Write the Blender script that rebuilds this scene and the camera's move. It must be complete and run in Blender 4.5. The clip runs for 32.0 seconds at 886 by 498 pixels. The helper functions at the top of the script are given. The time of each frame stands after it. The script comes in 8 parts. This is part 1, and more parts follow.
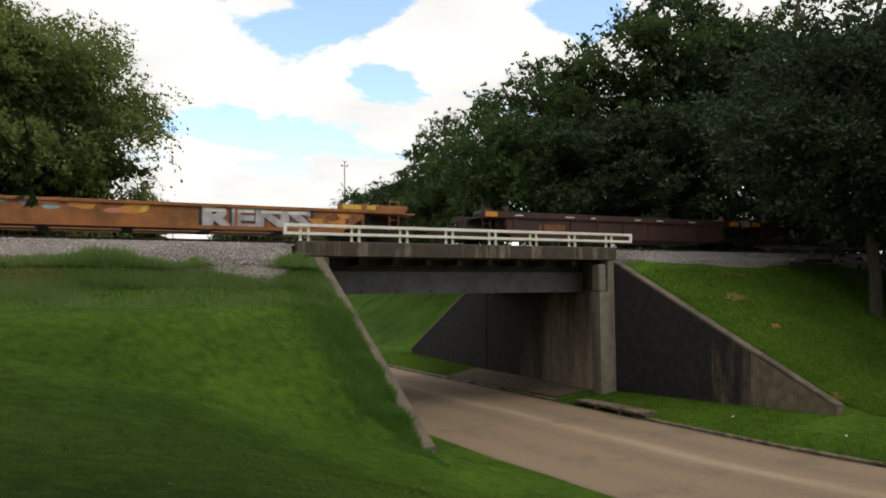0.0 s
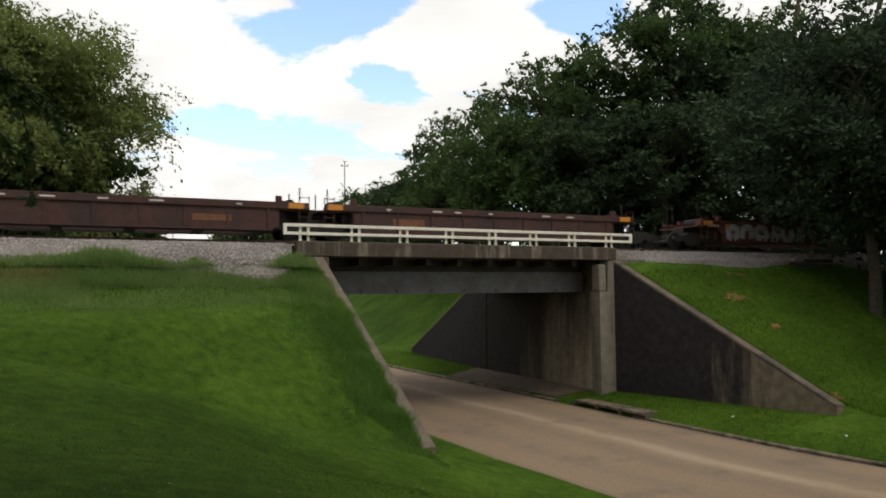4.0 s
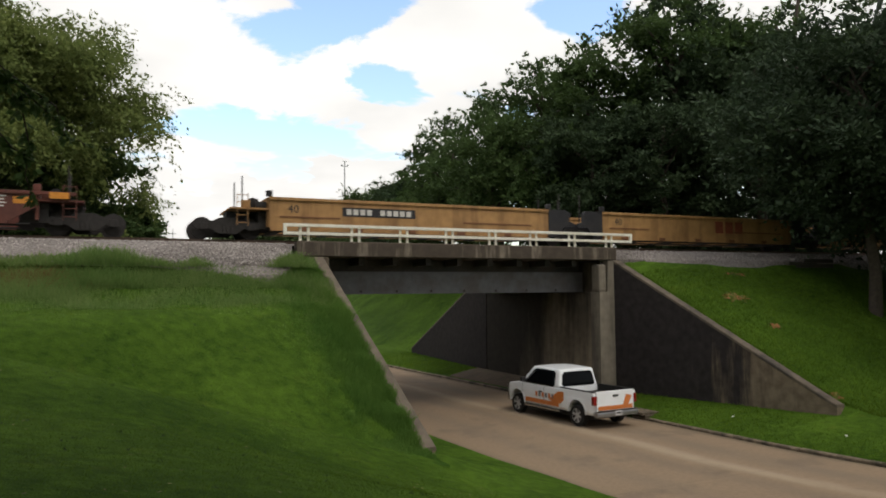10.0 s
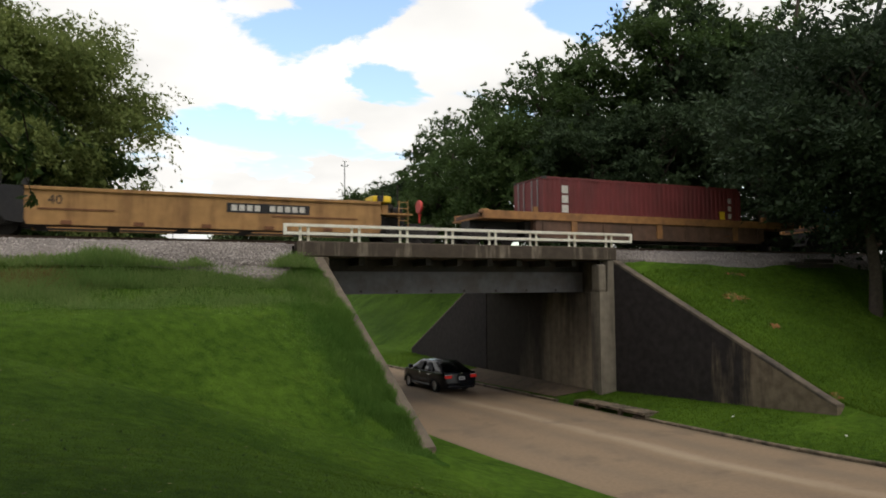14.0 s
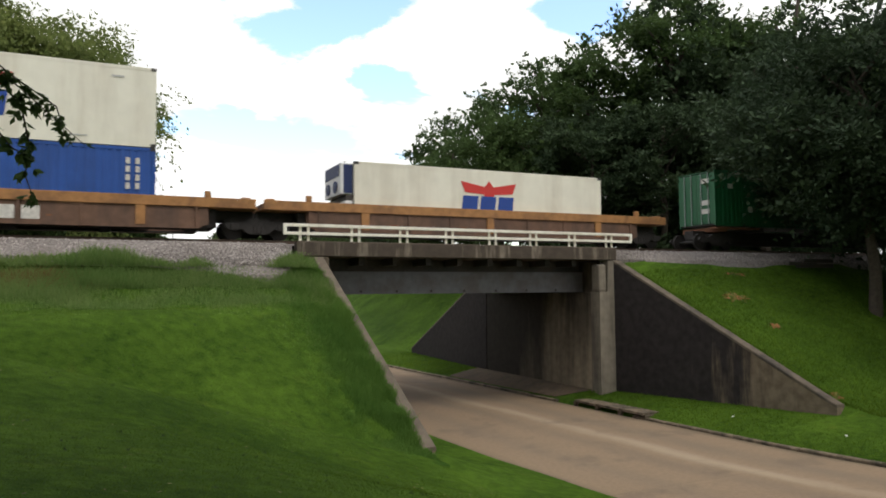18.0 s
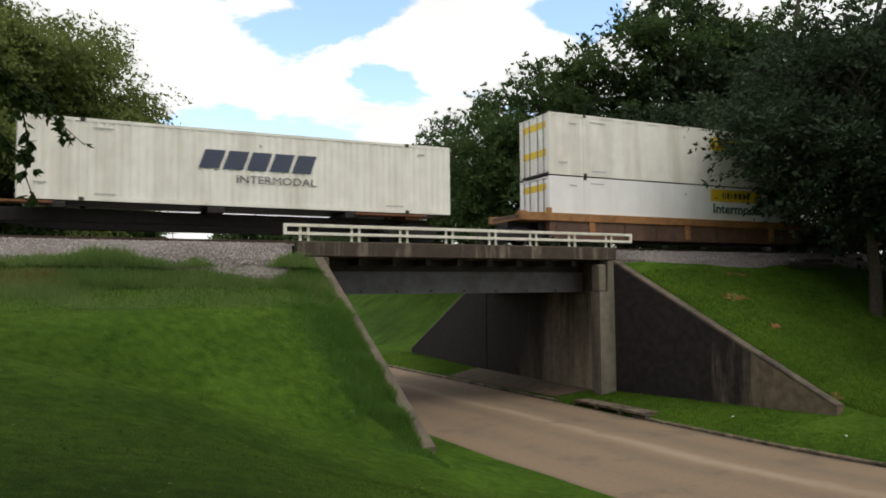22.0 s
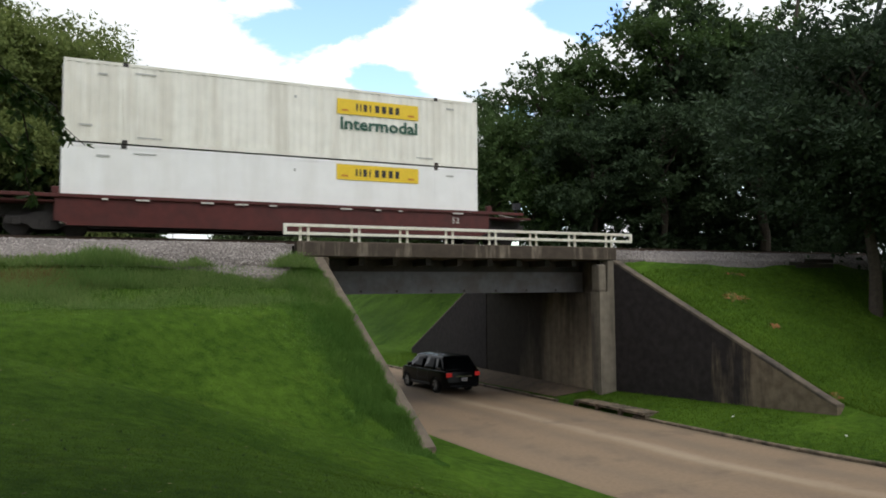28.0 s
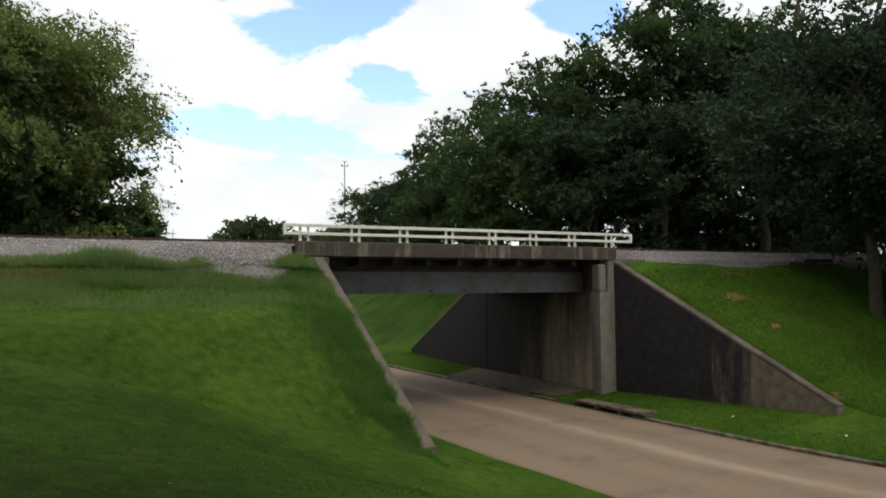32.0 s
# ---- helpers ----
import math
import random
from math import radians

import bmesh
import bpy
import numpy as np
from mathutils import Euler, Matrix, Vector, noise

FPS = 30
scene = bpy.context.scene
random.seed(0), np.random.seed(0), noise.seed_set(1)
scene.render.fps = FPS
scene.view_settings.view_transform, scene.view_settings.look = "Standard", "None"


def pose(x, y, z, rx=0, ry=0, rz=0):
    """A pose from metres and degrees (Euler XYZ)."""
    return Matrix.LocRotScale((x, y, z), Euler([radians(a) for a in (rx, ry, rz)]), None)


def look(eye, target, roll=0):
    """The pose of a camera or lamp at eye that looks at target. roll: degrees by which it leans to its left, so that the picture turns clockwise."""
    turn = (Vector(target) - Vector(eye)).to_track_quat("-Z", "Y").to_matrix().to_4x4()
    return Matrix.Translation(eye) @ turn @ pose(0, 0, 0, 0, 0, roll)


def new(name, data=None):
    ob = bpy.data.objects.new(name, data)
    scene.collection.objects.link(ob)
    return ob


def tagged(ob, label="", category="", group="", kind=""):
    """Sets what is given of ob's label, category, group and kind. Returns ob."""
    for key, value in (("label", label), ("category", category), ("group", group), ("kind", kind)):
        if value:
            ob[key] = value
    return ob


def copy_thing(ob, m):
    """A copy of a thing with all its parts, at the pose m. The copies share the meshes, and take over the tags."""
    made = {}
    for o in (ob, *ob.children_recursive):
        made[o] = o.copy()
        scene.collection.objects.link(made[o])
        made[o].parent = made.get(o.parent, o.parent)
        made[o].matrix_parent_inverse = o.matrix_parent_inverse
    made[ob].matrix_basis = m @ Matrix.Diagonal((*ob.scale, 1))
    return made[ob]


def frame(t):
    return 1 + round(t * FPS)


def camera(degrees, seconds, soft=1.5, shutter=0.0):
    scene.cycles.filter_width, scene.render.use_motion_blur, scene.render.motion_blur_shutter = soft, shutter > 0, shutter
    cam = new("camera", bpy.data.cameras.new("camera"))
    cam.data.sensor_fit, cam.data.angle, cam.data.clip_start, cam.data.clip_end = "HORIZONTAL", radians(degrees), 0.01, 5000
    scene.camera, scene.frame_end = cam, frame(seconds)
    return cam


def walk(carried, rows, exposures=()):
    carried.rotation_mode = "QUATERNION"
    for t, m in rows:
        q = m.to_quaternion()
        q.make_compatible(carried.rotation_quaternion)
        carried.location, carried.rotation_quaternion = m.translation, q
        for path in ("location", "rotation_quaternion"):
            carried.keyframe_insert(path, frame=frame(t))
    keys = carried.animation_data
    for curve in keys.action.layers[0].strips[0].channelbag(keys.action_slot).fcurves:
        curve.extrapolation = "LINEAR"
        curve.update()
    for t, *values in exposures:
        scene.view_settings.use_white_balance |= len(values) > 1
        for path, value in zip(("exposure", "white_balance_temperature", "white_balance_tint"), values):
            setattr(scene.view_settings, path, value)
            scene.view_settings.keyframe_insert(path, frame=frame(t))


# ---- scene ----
cam = camera(61.82, 32.0, soft=1.8, shutter=0.12)
EYE = (0.0, -29.69, -2.067)
AIM = pose(*EYE) @ pose(0, 0, 0, 90 + 3.335, 0, -25.033) @ pose(0, 0, 0, 0, 0, -0.5)
walk(cam, [(0.0, AIM), (32.0, AIM)], exposures=[(0.0, -0.79, 6600, 10), (15.0, -0.80, 6600, 10), (17.0, -0.84, 6550, 10), (17.5, -0.50, 6500, 10), (18.0, -0.50, 6450, 10), (19.0, -0.61, 6400, 10), (20.0, -0.45, 6400, 10), (21.0, -0.45, 6400, 10), (22.0, -0.72, 6450, 10), (23.0, -0.70, 6350, 10), (24.0, -0.65, 6200, 9), (25.5, -0.63, 6200, 9), (28.0, -0.60, 6150, 9), (29.5, -0.76, 6200, 9), (32.0, -0.77, 6250, 9)])

SPEED = 17.62          # of the train, m/s, towards -x
CLIP = 32.0

# ---- light ----
world = bpy.data.worlds.new("sky")
scene.world = world
world.use_nodes = True
SUN_AZ, SUN_EL = 156.0, 58.0      # degrees: azimuth clockwise from +y


def build_sky():
    nt = world.node_tree
    nt.nodes.clear()
    N = nt.nodes.new
    L = nt.links.new
    out = N("ShaderNodeOutputWorld")
    sky = N("ShaderNodeTexSky")
    sky.sky_type = "NISHITA"
    sky.sun_disc = False
    sky.sun_elevation, sky.sun_rotation = radians(SUN_EL), radians(SUN_AZ)
    sky.air_density, sky.dust_density = 1.2, 1.0
    co = N("ShaderNodeTexCoord")
    # flatten the dome so that the clouds draw together towards the horizon
    sep = N("ShaderNodeSeparateXYZ")
    L(co.outputs["Generated"], sep.inputs[0])
    up = N("ShaderNodeMath"); up.operation = "MAXIMUM"; up.inputs[1].default_value = 0.0
    L(sep.outputs["Z"], up.inputs[0])
    add = N("ShaderNodeMath"); add.inputs[1].default_value = 0.16
    L(up.outputs[0], add.inputs[0])
    dx = N("ShaderNodeMath"); dx.operation = "DIVIDE"
    dy = N("ShaderNodeMath"); dy.operation = "DIVIDE"
    L(sep.outputs["X"], dx.inputs[0]); L(add.outputs[0], dx.inputs[1])
    L(sep.outputs["Y"], dy.inputs[0]); L(add.outputs[0], dy.inputs[1])
    com = N("ShaderNodeCombineXYZ")
    L(dx.outputs[0], com.inputs[0]); L(dy.outputs[0], com.inputs[1])
    com.inputs[2].default_value = CLOUD_SEED
    n1 = N("ShaderNodeTexNoise")
    n1.inputs["Scale"].default_value = 2.7
    n1.inputs["Detail"].default_value = 9
    n1.inputs["Roughness"].default_value = 0.60
    n1.inputs["Distortion"].default_value = 0.22
    L(com.outputs[0], n1.inputs["Vector"])
    ramp = N("ShaderNodeMapRange")
    ramp.interpolation_type = "SMOOTHSTEP"
    ramp.inputs["From Min"].default_value = 0.352
    ramp.inputs["From Max"].default_value = 0.442
    total = n1.outputs["Fac"]
    for gx, gy, gr, amount in CLOUD_GAPS:          # broad clear gaps and thick banks
        di = N("ShaderNodeVectorMath"); di.operation = "DISTANCE"
        di.inputs[1].default_value = (gx, gy, CLOUD_SEED)
        L(com.outputs[0], di.inputs[0])
        fa = N("ShaderNodeMapRange"); fa.interpolation_type = "SMOOTHSTEP"
        fa.inputs["From Min"].default_value, fa.inputs["From Max"].default_value = 0.0, gr
        fa.inputs["To Min"].default_value, fa.inputs["To Max"].default_value = amount, 0.0
        L(di.outputs["Value"], fa.inputs["Value"])
        su = N("ShaderNodeMath"); su.operation = "ADD"
        L(total, su.inputs[0]); L(fa.outputs[0], su.inputs[1])
        total = su.outputs[0]
    L(total, ramp.inputs["Value"])
    bg = N("ShaderNodeBackground"); bg.inputs["Strength"].default_value = 0.46
    L(sky.outputs[0], bg.inputs["Color"])
    n2 = N("ShaderNodeTexNoise"); n2.inputs["Scale"].default_value = 1.7; n2.inputs["Detail"].default_value = 6
    L(com.outputs[0], n2.inputs["Vector"])
    shade = N("ShaderNodeMapRange")
    shade.inputs["From Min"].default_value, shade.inputs["From Max"].default_value = 0.3, 0.7
    shade.inputs["To Min"].default_value, shade.inputs["To Max"].default_value = 1.55, 2.0
    L(n2.outputs["Fac"], shade.inputs["Value"])
    cl = N("ShaderNodeBackground"); cl.inputs["Color"].default_value = (1.0, 0.99, 0.965, 1)
    L(shade.outputs[0], cl.inputs["Strength"])
    mix = N("ShaderNodeMixShader")
    L(ramp.outputs[0], mix.inputs[0]); L(bg.outputs[0], mix.inputs[1]); L(cl.outputs[0], mix.inputs[2])
    L(mix.outputs[0], out.inputs[0])


CLOUD_SEED = 3.0
CLOUD_GAPS = ((0.55, 1.74, 0.30, -0.24), (0.43, 1.86, 0.24, -0.16), (0.30, 2.56, 0.36, -0.20), (0.62, 2.62, 0.40, -0.24), (0.66, 2.98, 0.3, -0.12), (0.76, 2.07, 0.2, -0.17), (1.05, 1.47, 0.24, -0.32), (0.90, 1.72, 0.30, 0.16), (0.30, 2.1, 0.4, 0.12), (0.0, 2.15, 0.6, 0.12), (0.8, 3.5, 0.6, 0.12), (0.75, 1.72, 0.16, 0.10))
build_sky()

sun_data = bpy.data.lights.new("sun", "SUN")
sun_data.energy, sun_data.angle, sun_data.color = 2.4, radians(26), (1.0, 0.935, 0.82)
sun = new("sun", sun_data)
_a, _e = radians(SUN_AZ), radians(SUN_EL)
sun.matrix_basis = look((math.sin(_a) * math.cos(_e) * 90, math.cos(_a) * math.cos(_e) * 90, math.sin(_e) * 90), (0, 0, 0))

# ---- helpers for meshes and materials ----
def mat(name, col, rough=0.7, metal=0.0, var=0.18, scale=6.0, bump=0.15, stain_or_shade=None, stain_scale=0.6, stain_amt=0.5, rand=0.0,
        island=0.0, streak=False, spec=0.4, glow=None, coat=0.0, detail=6, lo=0.42, hi=0.66, along=False, spread=None):
    """Principled surface: grain at one scale, stains and painted shade at another, fine relief; rand varies it from
    object to object.
    """
    m = bpy.data.materials.new(name)
    m.use_nodes = True
    nt = m.node_tree
    N, L = nt.nodes.new, nt.links.new
    b = nt.nodes["Principled BSDF"]
    b.inputs["Roughness"].default_value, b.inputs["Metallic"].default_value = rough, metal
    b.inputs["Specular IOR Level"].default_value = spec
    b.inputs["Coat Weight"].default_value = coat
    b.inputs["Coat Roughness"].default_value = 0.08
    co = N("ShaderNodeTexCoord")
    n1 = N("ShaderNodeTexNoise"); n1.inputs["Scale"].default_value = scale; n1.inputs["Detail"].default_value = detail
    L(co.outputs["Object"], n1.inputs["Vector"])
    r1 = N("ShaderNodeMapRange"); r1.inputs["From Min"].default_value, r1.inputs["From Max"].default_value = 0.25, 0.75
    r1.inputs["To Min"].default_value, r1.inputs["To Max"].default_value = 1 - var, 1 + var
    L(n1.outputs["Fac"], r1.inputs["Value"])
    last = r1.outputs[0]
    for kind, amount in (("obj", rand), ("isl", island)):
        if amount:
            src = N("ShaderNodeObjectInfo" if kind == "obj" else "ShaderNodeNewGeometry")
            rr = N("ShaderNodeMapRange")
            rr.inputs["To Min"].default_value, rr.inputs["To Max"].default_value = 1 - amount, 1 + amount
            L(src.outputs["Random" if kind == "obj" else "Random Per Island"], rr.inputs["Value"])
            mu = N("ShaderNodeMath"); mu.operation = "MULTIPLY"
            L(last, mu.inputs[0]); L(rr.outputs[0], mu.inputs[1])
            last = mu.outputs[0]
    mul = N("ShaderNodeMix"); mul.data_type = "RGBA"; mul.blend_type = "MULTIPLY"; mul.inputs[0].default_value = 1
    mul.inputs[6].default_value = (*col, 1)
    L(last, mul.inputs[7])
    colour = mul.outputs[2]
    if stain_or_shade:
        mp = N("ShaderNodeMapping")
        mp.inputs["Scale"].default_value = (1.3, 1.3, 0.16) if streak else (1.6, 0.05, 1) if along else (1, 1, 1)
        L(co.outputs["Object"], mp.inputs[0])
        n2 = N("ShaderNodeTexNoise"); n2.inputs["Scale"].default_value = stain_scale; n2.inputs["Detail"].default_value = 8
        n2.inputs["Roughness"].default_value = 0.62
        L(mp.outputs[0], n2.inputs["Vector"])
        r2 = N("ShaderNodeMapRange"); r2.interpolation_type = "SMOOTHSTEP"
        r2.inputs["From Min"].default_value, r2.inputs["From Max"].default_value = lo, hi
        r2.inputs["To Max"].default_value = stain_amt
        if spread:                                # the stain, with any shade put into it, thickens along a direction
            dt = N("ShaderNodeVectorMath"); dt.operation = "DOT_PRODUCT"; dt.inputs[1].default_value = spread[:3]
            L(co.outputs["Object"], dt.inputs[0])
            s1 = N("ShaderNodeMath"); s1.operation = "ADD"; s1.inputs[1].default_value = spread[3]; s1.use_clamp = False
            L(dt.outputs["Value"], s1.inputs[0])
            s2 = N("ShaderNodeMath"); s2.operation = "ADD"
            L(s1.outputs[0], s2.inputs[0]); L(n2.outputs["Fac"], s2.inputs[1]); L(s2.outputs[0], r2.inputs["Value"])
        else:
            L(n2.outputs["Fac"], r2.inputs["Value"])
        mx = N("ShaderNodeMix"); mx.data_type = "RGBA"
        ms = N("ShaderNodeMix"); ms.data_type = "RGBA"; ms.blend_type = "MULTIPLY"; ms.inputs[0].default_value = 1
        ms.inputs[6].default_value = (*stain_or_shade, 1)
        L(last, ms.inputs[7]); L(ms.outputs[2], mx.inputs[7])
        L(r2.outputs[0], mx.inputs[0]); L(colour, mx.inputs[6])
        colour = mx.outputs[2]
    L(colour, b.inputs["Base Color"])
    if bump:
        n3 = N("ShaderNodeTexNoise"); n3.inputs["Scale"].default_value = scale * 5; n3.inputs["Detail"].default_value = 4
        L(co.outputs["Object"], n3.inputs["Vector"])
        bp = N("ShaderNodeBump"); bp.inputs["Strength"].default_value = bump; bp.inputs["Distance"].default_value = 0.02
        L(n3.outputs["Fac"], bp.inputs["Height"]); L(bp.outputs[0], b.inputs["Normal"])
    if glow:
        b.inputs["Emission Color"].default_value = (*glow[0], 1)
        b.inputs["Emission Strength"].default_value = glow[1]
    return m


def leaf_mat(name, col, tip, through_light=0.3):
    """Foliage: colour changes from leaf to leaf and from clump to clump, and some light comes through."""
    m = bpy.data.materials.new(name)
    m.use_nodes = True
    nt = m.node_tree
    N, L = nt.nodes.new, nt.links.new
    b = nt.nodes["Principled BSDF"]
    out = nt.nodes["Material Output"]
    geo, co = N("ShaderNodeNewGeometry"), N("ShaderNodeTexCoord")
    no = N("ShaderNodeTexNoise"); no.inputs["Scale"].default_value = 0.45; no.inputs["Detail"].default_value = 3
    L(co.outputs["Object"], no.inputs["Vector"])
    ad = N("ShaderNodeMath"); ad.operation = "MULTIPLY_ADD"; ad.inputs[1].default_value = 0.55
    L(geo.outputs["Random Per Island"], ad.inputs[0])
    rr = N("ShaderNodeMapRange"); rr.inputs["From Min"].default_value, rr.inputs["From Max"].default_value = 0.3, 0.7
    rr.inputs["To Max"].default_value = 0.5
    L(no.outputs["Fac"], rr.inputs["Value"]); L(rr.outputs[0], ad.inputs[2])
    mx = N("ShaderNodeMix"); mx.data_type = "RGBA"
    mx.inputs[6].default_value, mx.inputs[7].default_value = (*col, 1), (*tip, 1)
    L(ad.outputs[0], mx.inputs[0])
    L(mx.outputs[2], b.inputs["Base Color"])
    b.inputs["Roughness"].default_value = 0.65
    b.inputs["Specular IOR Level"].default_value = 0.12
    tr = N("ShaderNodeBsdfTranslucent"); L(mx.outputs[2], tr.inputs["Color"])
    ms = N("ShaderNodeMixShader"); ms.inputs[0].default_value = through_light
    L(b.outputs[0], ms.inputs[1]); L(tr.outputs[0], ms.inputs[2]); L(ms.outputs[0], out.inputs["Surface"])
    return m


def grass_mat(name, dark, light, dry):
    """Mown grass: broad patches, tufts, single dry spots, and a rough pile."""
    m = bpy.data.materials.new(name)
    m.use_nodes = True
    nt = m.node_tree
    N, L = nt.nodes.new, nt.links.new
    b = nt.nodes["Principled BSDF"]
    co = N("ShaderNodeTexCoord")
    outs = []
    for sc, de in ((0.3, 5), (3.4, 7), (38.0, 4)):
        n = N("ShaderNodeTexNoise"); n.inputs["Scale"].default_value = sc; n.inputs["Detail"].default_value = de
        L(co.outputs["Object"], n.inputs["Vector"])
        outs.append(n.outputs["Fac"])
    a = N("ShaderNodeMath"); a.operation = "ADD"; L(outs[0], a.inputs[0]); L(outs[1], a.inputs[1])
    c = N("ShaderNodeMath"); c.operation = "ADD"; L(a.outputs[0], c.inputs[0]); L(outs[2], c.inputs[1])
    r = N("ShaderNodeMapRange"); r.inputs["From Min"].default_value, r.inputs["From Max"].default_value = 1.19, 1.81
    L(c.outputs[0], r.inputs["Value"])
    mx = N("ShaderNodeMix"); mx.data_type = "RGBA"
    mx.inputs[6].default_value, mx.inputs[7].default_value = (*dark, 1), (*light, 1)
    L(r.outputs[0], mx.inputs[0])
    n4 = N("ShaderNodeTexNoise"); n4.inputs["Scale"].default_value = 0.9; n4.inputs["Detail"].default_value = 7
    n4.inputs["Roughness"].default_value = 0.7
    L(co.outputs["Object"], n4.inputs["Vector"])
    r4 = N("ShaderNodeMapRange"); r4.interpolation_type = "SMOOTHSTEP"
    r4.inputs["From Min"].default_value, r4.inputs["From Max"].default_value, r4.inputs["To Max"].default_value = 0.58, 0.75, 0.55
    L(n4.outputs["Fac"], r4.inputs["Value"])
    m2 = N("ShaderNodeMix"); m2.data_type = "RGBA"
    L(r4.outputs[0], m2.inputs[0]); L(mx.outputs[2], m2.inputs[6]); m2.inputs[7].default_value = (*dry, 1)
    L(m2.outputs[2], b.inputs["Base Color"])
    b.inputs["Roughness"].default_value = 0.85
    b.inputs["Specular IOR Level"].default_value = 0.04
    bp = N("ShaderNodeBump"); bp.inputs["Strength"].default_value = 0.6; bp.inputs["Distance"].default_value = 0.04
    L(outs[2], bp.inputs["Height"])
    tuft = N("ShaderNodeTexNoise"); tuft.inputs["Scale"].default_value = 7.0; tuft.inputs["Detail"].default_value = 5
    tuft.inputs["Roughness"].default_value = 0.7
    L(co.outputs["Object"], tuft.inputs["Vector"])
    b2 = N("ShaderNodeBump"); b2.inputs["Strength"].default_value = 0.7; b2.inputs["Distance"].default_value = 0.12
    L(tuft.outputs["Fac"], b2.inputs["Height"]); L(bp.outputs[0], b2.inputs["Normal"]); L(b2.outputs[0], b.inputs["Normal"])
    return m


def road_mat(name, col, bands):
    """Worn road surface: tracks of wear along it, patches, cracks and grain; bands are (place across, half width, colour, amount)."""
    m = bpy.data.materials.new(name)
    m.use_nodes = True
    nt = m.node_tree
    N, L = nt.nodes.new, nt.links.new
    b = nt.nodes["Principled BSDF"]
    b.inputs["Roughness"].default_value = 0.85
    b.inputs["Specular IOR Level"].default_value = 0.3
    co = N("ShaderNodeTexCoord")
    sep = N("ShaderNodeSeparateXYZ"); L(co.outputs["UV"], sep.inputs[0])

    def field(scale, detail, stretch=(1, 1, 1)):
        mp = N("ShaderNodeMapping"); mp.inputs["Scale"].default_value = stretch
        L(co.outputs["Object"], mp.inputs[0])
        n = N("ShaderNodeTexNoise"); n.inputs["Scale"].default_value, n.inputs["Detail"].default_value = scale, detail
        n.inputs["Roughness"].default_value = 0.6
        L(mp.outputs[0], n.inputs["Vector"])
        return n.outputs["Fac"]

    def ranged(src, a, c, lo, hi):
        r = N("ShaderNodeMapRange"); r.interpolation_type = "SMOOTHSTEP"
        for k, v in (("From Min", a), ("From Max", c), ("To Min", lo), ("To Max", hi)):
            r.inputs[k].default_value = v
        L(src, r.inputs["Value"])
        return r.outputs[0]

    def maths(op, a, c):
        q = N("ShaderNodeMath"); q.operation = op
        for i, v in enumerate((a, c)):
            if isinstance(v, float):
                q.inputs[i].default_value = v
            else:
                L(v, q.inputs[i])
        return q.outputs[0]

    def blend(fac, a, c, how="MIX"):
        x = N("ShaderNodeMix"); x.data_type = "RGBA"; x.blend_type = how
        for i, v in ((0, fac), (6, a), (7, c)):
            if isinstance(v, tuple):
                x.inputs[i].default_value = (*v, 1)
            elif isinstance(v, float):
                x.inputs[i].default_value = v
            else:
                L(v, x.inputs[i])
        return x.outputs[2]
    wander = maths("MULTIPLY", field(0.25, 3), 0.10)
    colour = blend(1.0, col, ranged(field(9.0, 6), 0.25, 0.75, 0.90, 1.10), "MULTIPLY")
    u = maths("ADD", sep.outputs["X"], maths("ADD", wander, -0.05))
    for place, half, tint, amount in bands:
        d = maths("ABSOLUTE", maths("SUBTRACT", u, place), 0.0)
        f = maths("MULTIPLY", ranged(d, 0.0, half, amount, 0.0), ranged(field(0.8, 6, (1, 0.25, 1)), 0.3, 0.6, 0.5, 1.0))
        colour = blend(f, colour, tint)
    colour = blend(ranged(field(0.5, 8), 0.52, 0.68, 0.0, 0.5), colour, (0.115, 0.088, 0.066))
    joint = maths("FRACT", maths("MULTIPLY", sep.outputs["Y"], 0.2), 0.0)
    colour = blend(ranged(joint, 0.0, 0.006, 0.4, 0.0), colour, (0.06, 0.048, 0.038))
    L(colour, b.inputs["Base Color"])
    bp = N("ShaderNodeBump"); bp.inputs["Strength"].default_value, bp.inputs["Distance"].default_value = 0.25, 0.01
    L(field(70.0, 4), bp.inputs["Height"]); L(bp.outputs[0], b.inputs["Normal"])
    return m


def glass_mat(name, tint, gloss=0.22):
    """Tinted vehicle glass: dark and glossy."""
    m = bpy.data.materials.new(name)
    m.use_nodes = True
    b = m.node_tree.nodes["Principled BSDF"]
    b.inputs["Base Color"].default_value = (*tint, 1)
    b.inputs["Roughness"].default_value = 0.08
    b.inputs["Specular IOR Level"].default_value = gloss
    return m


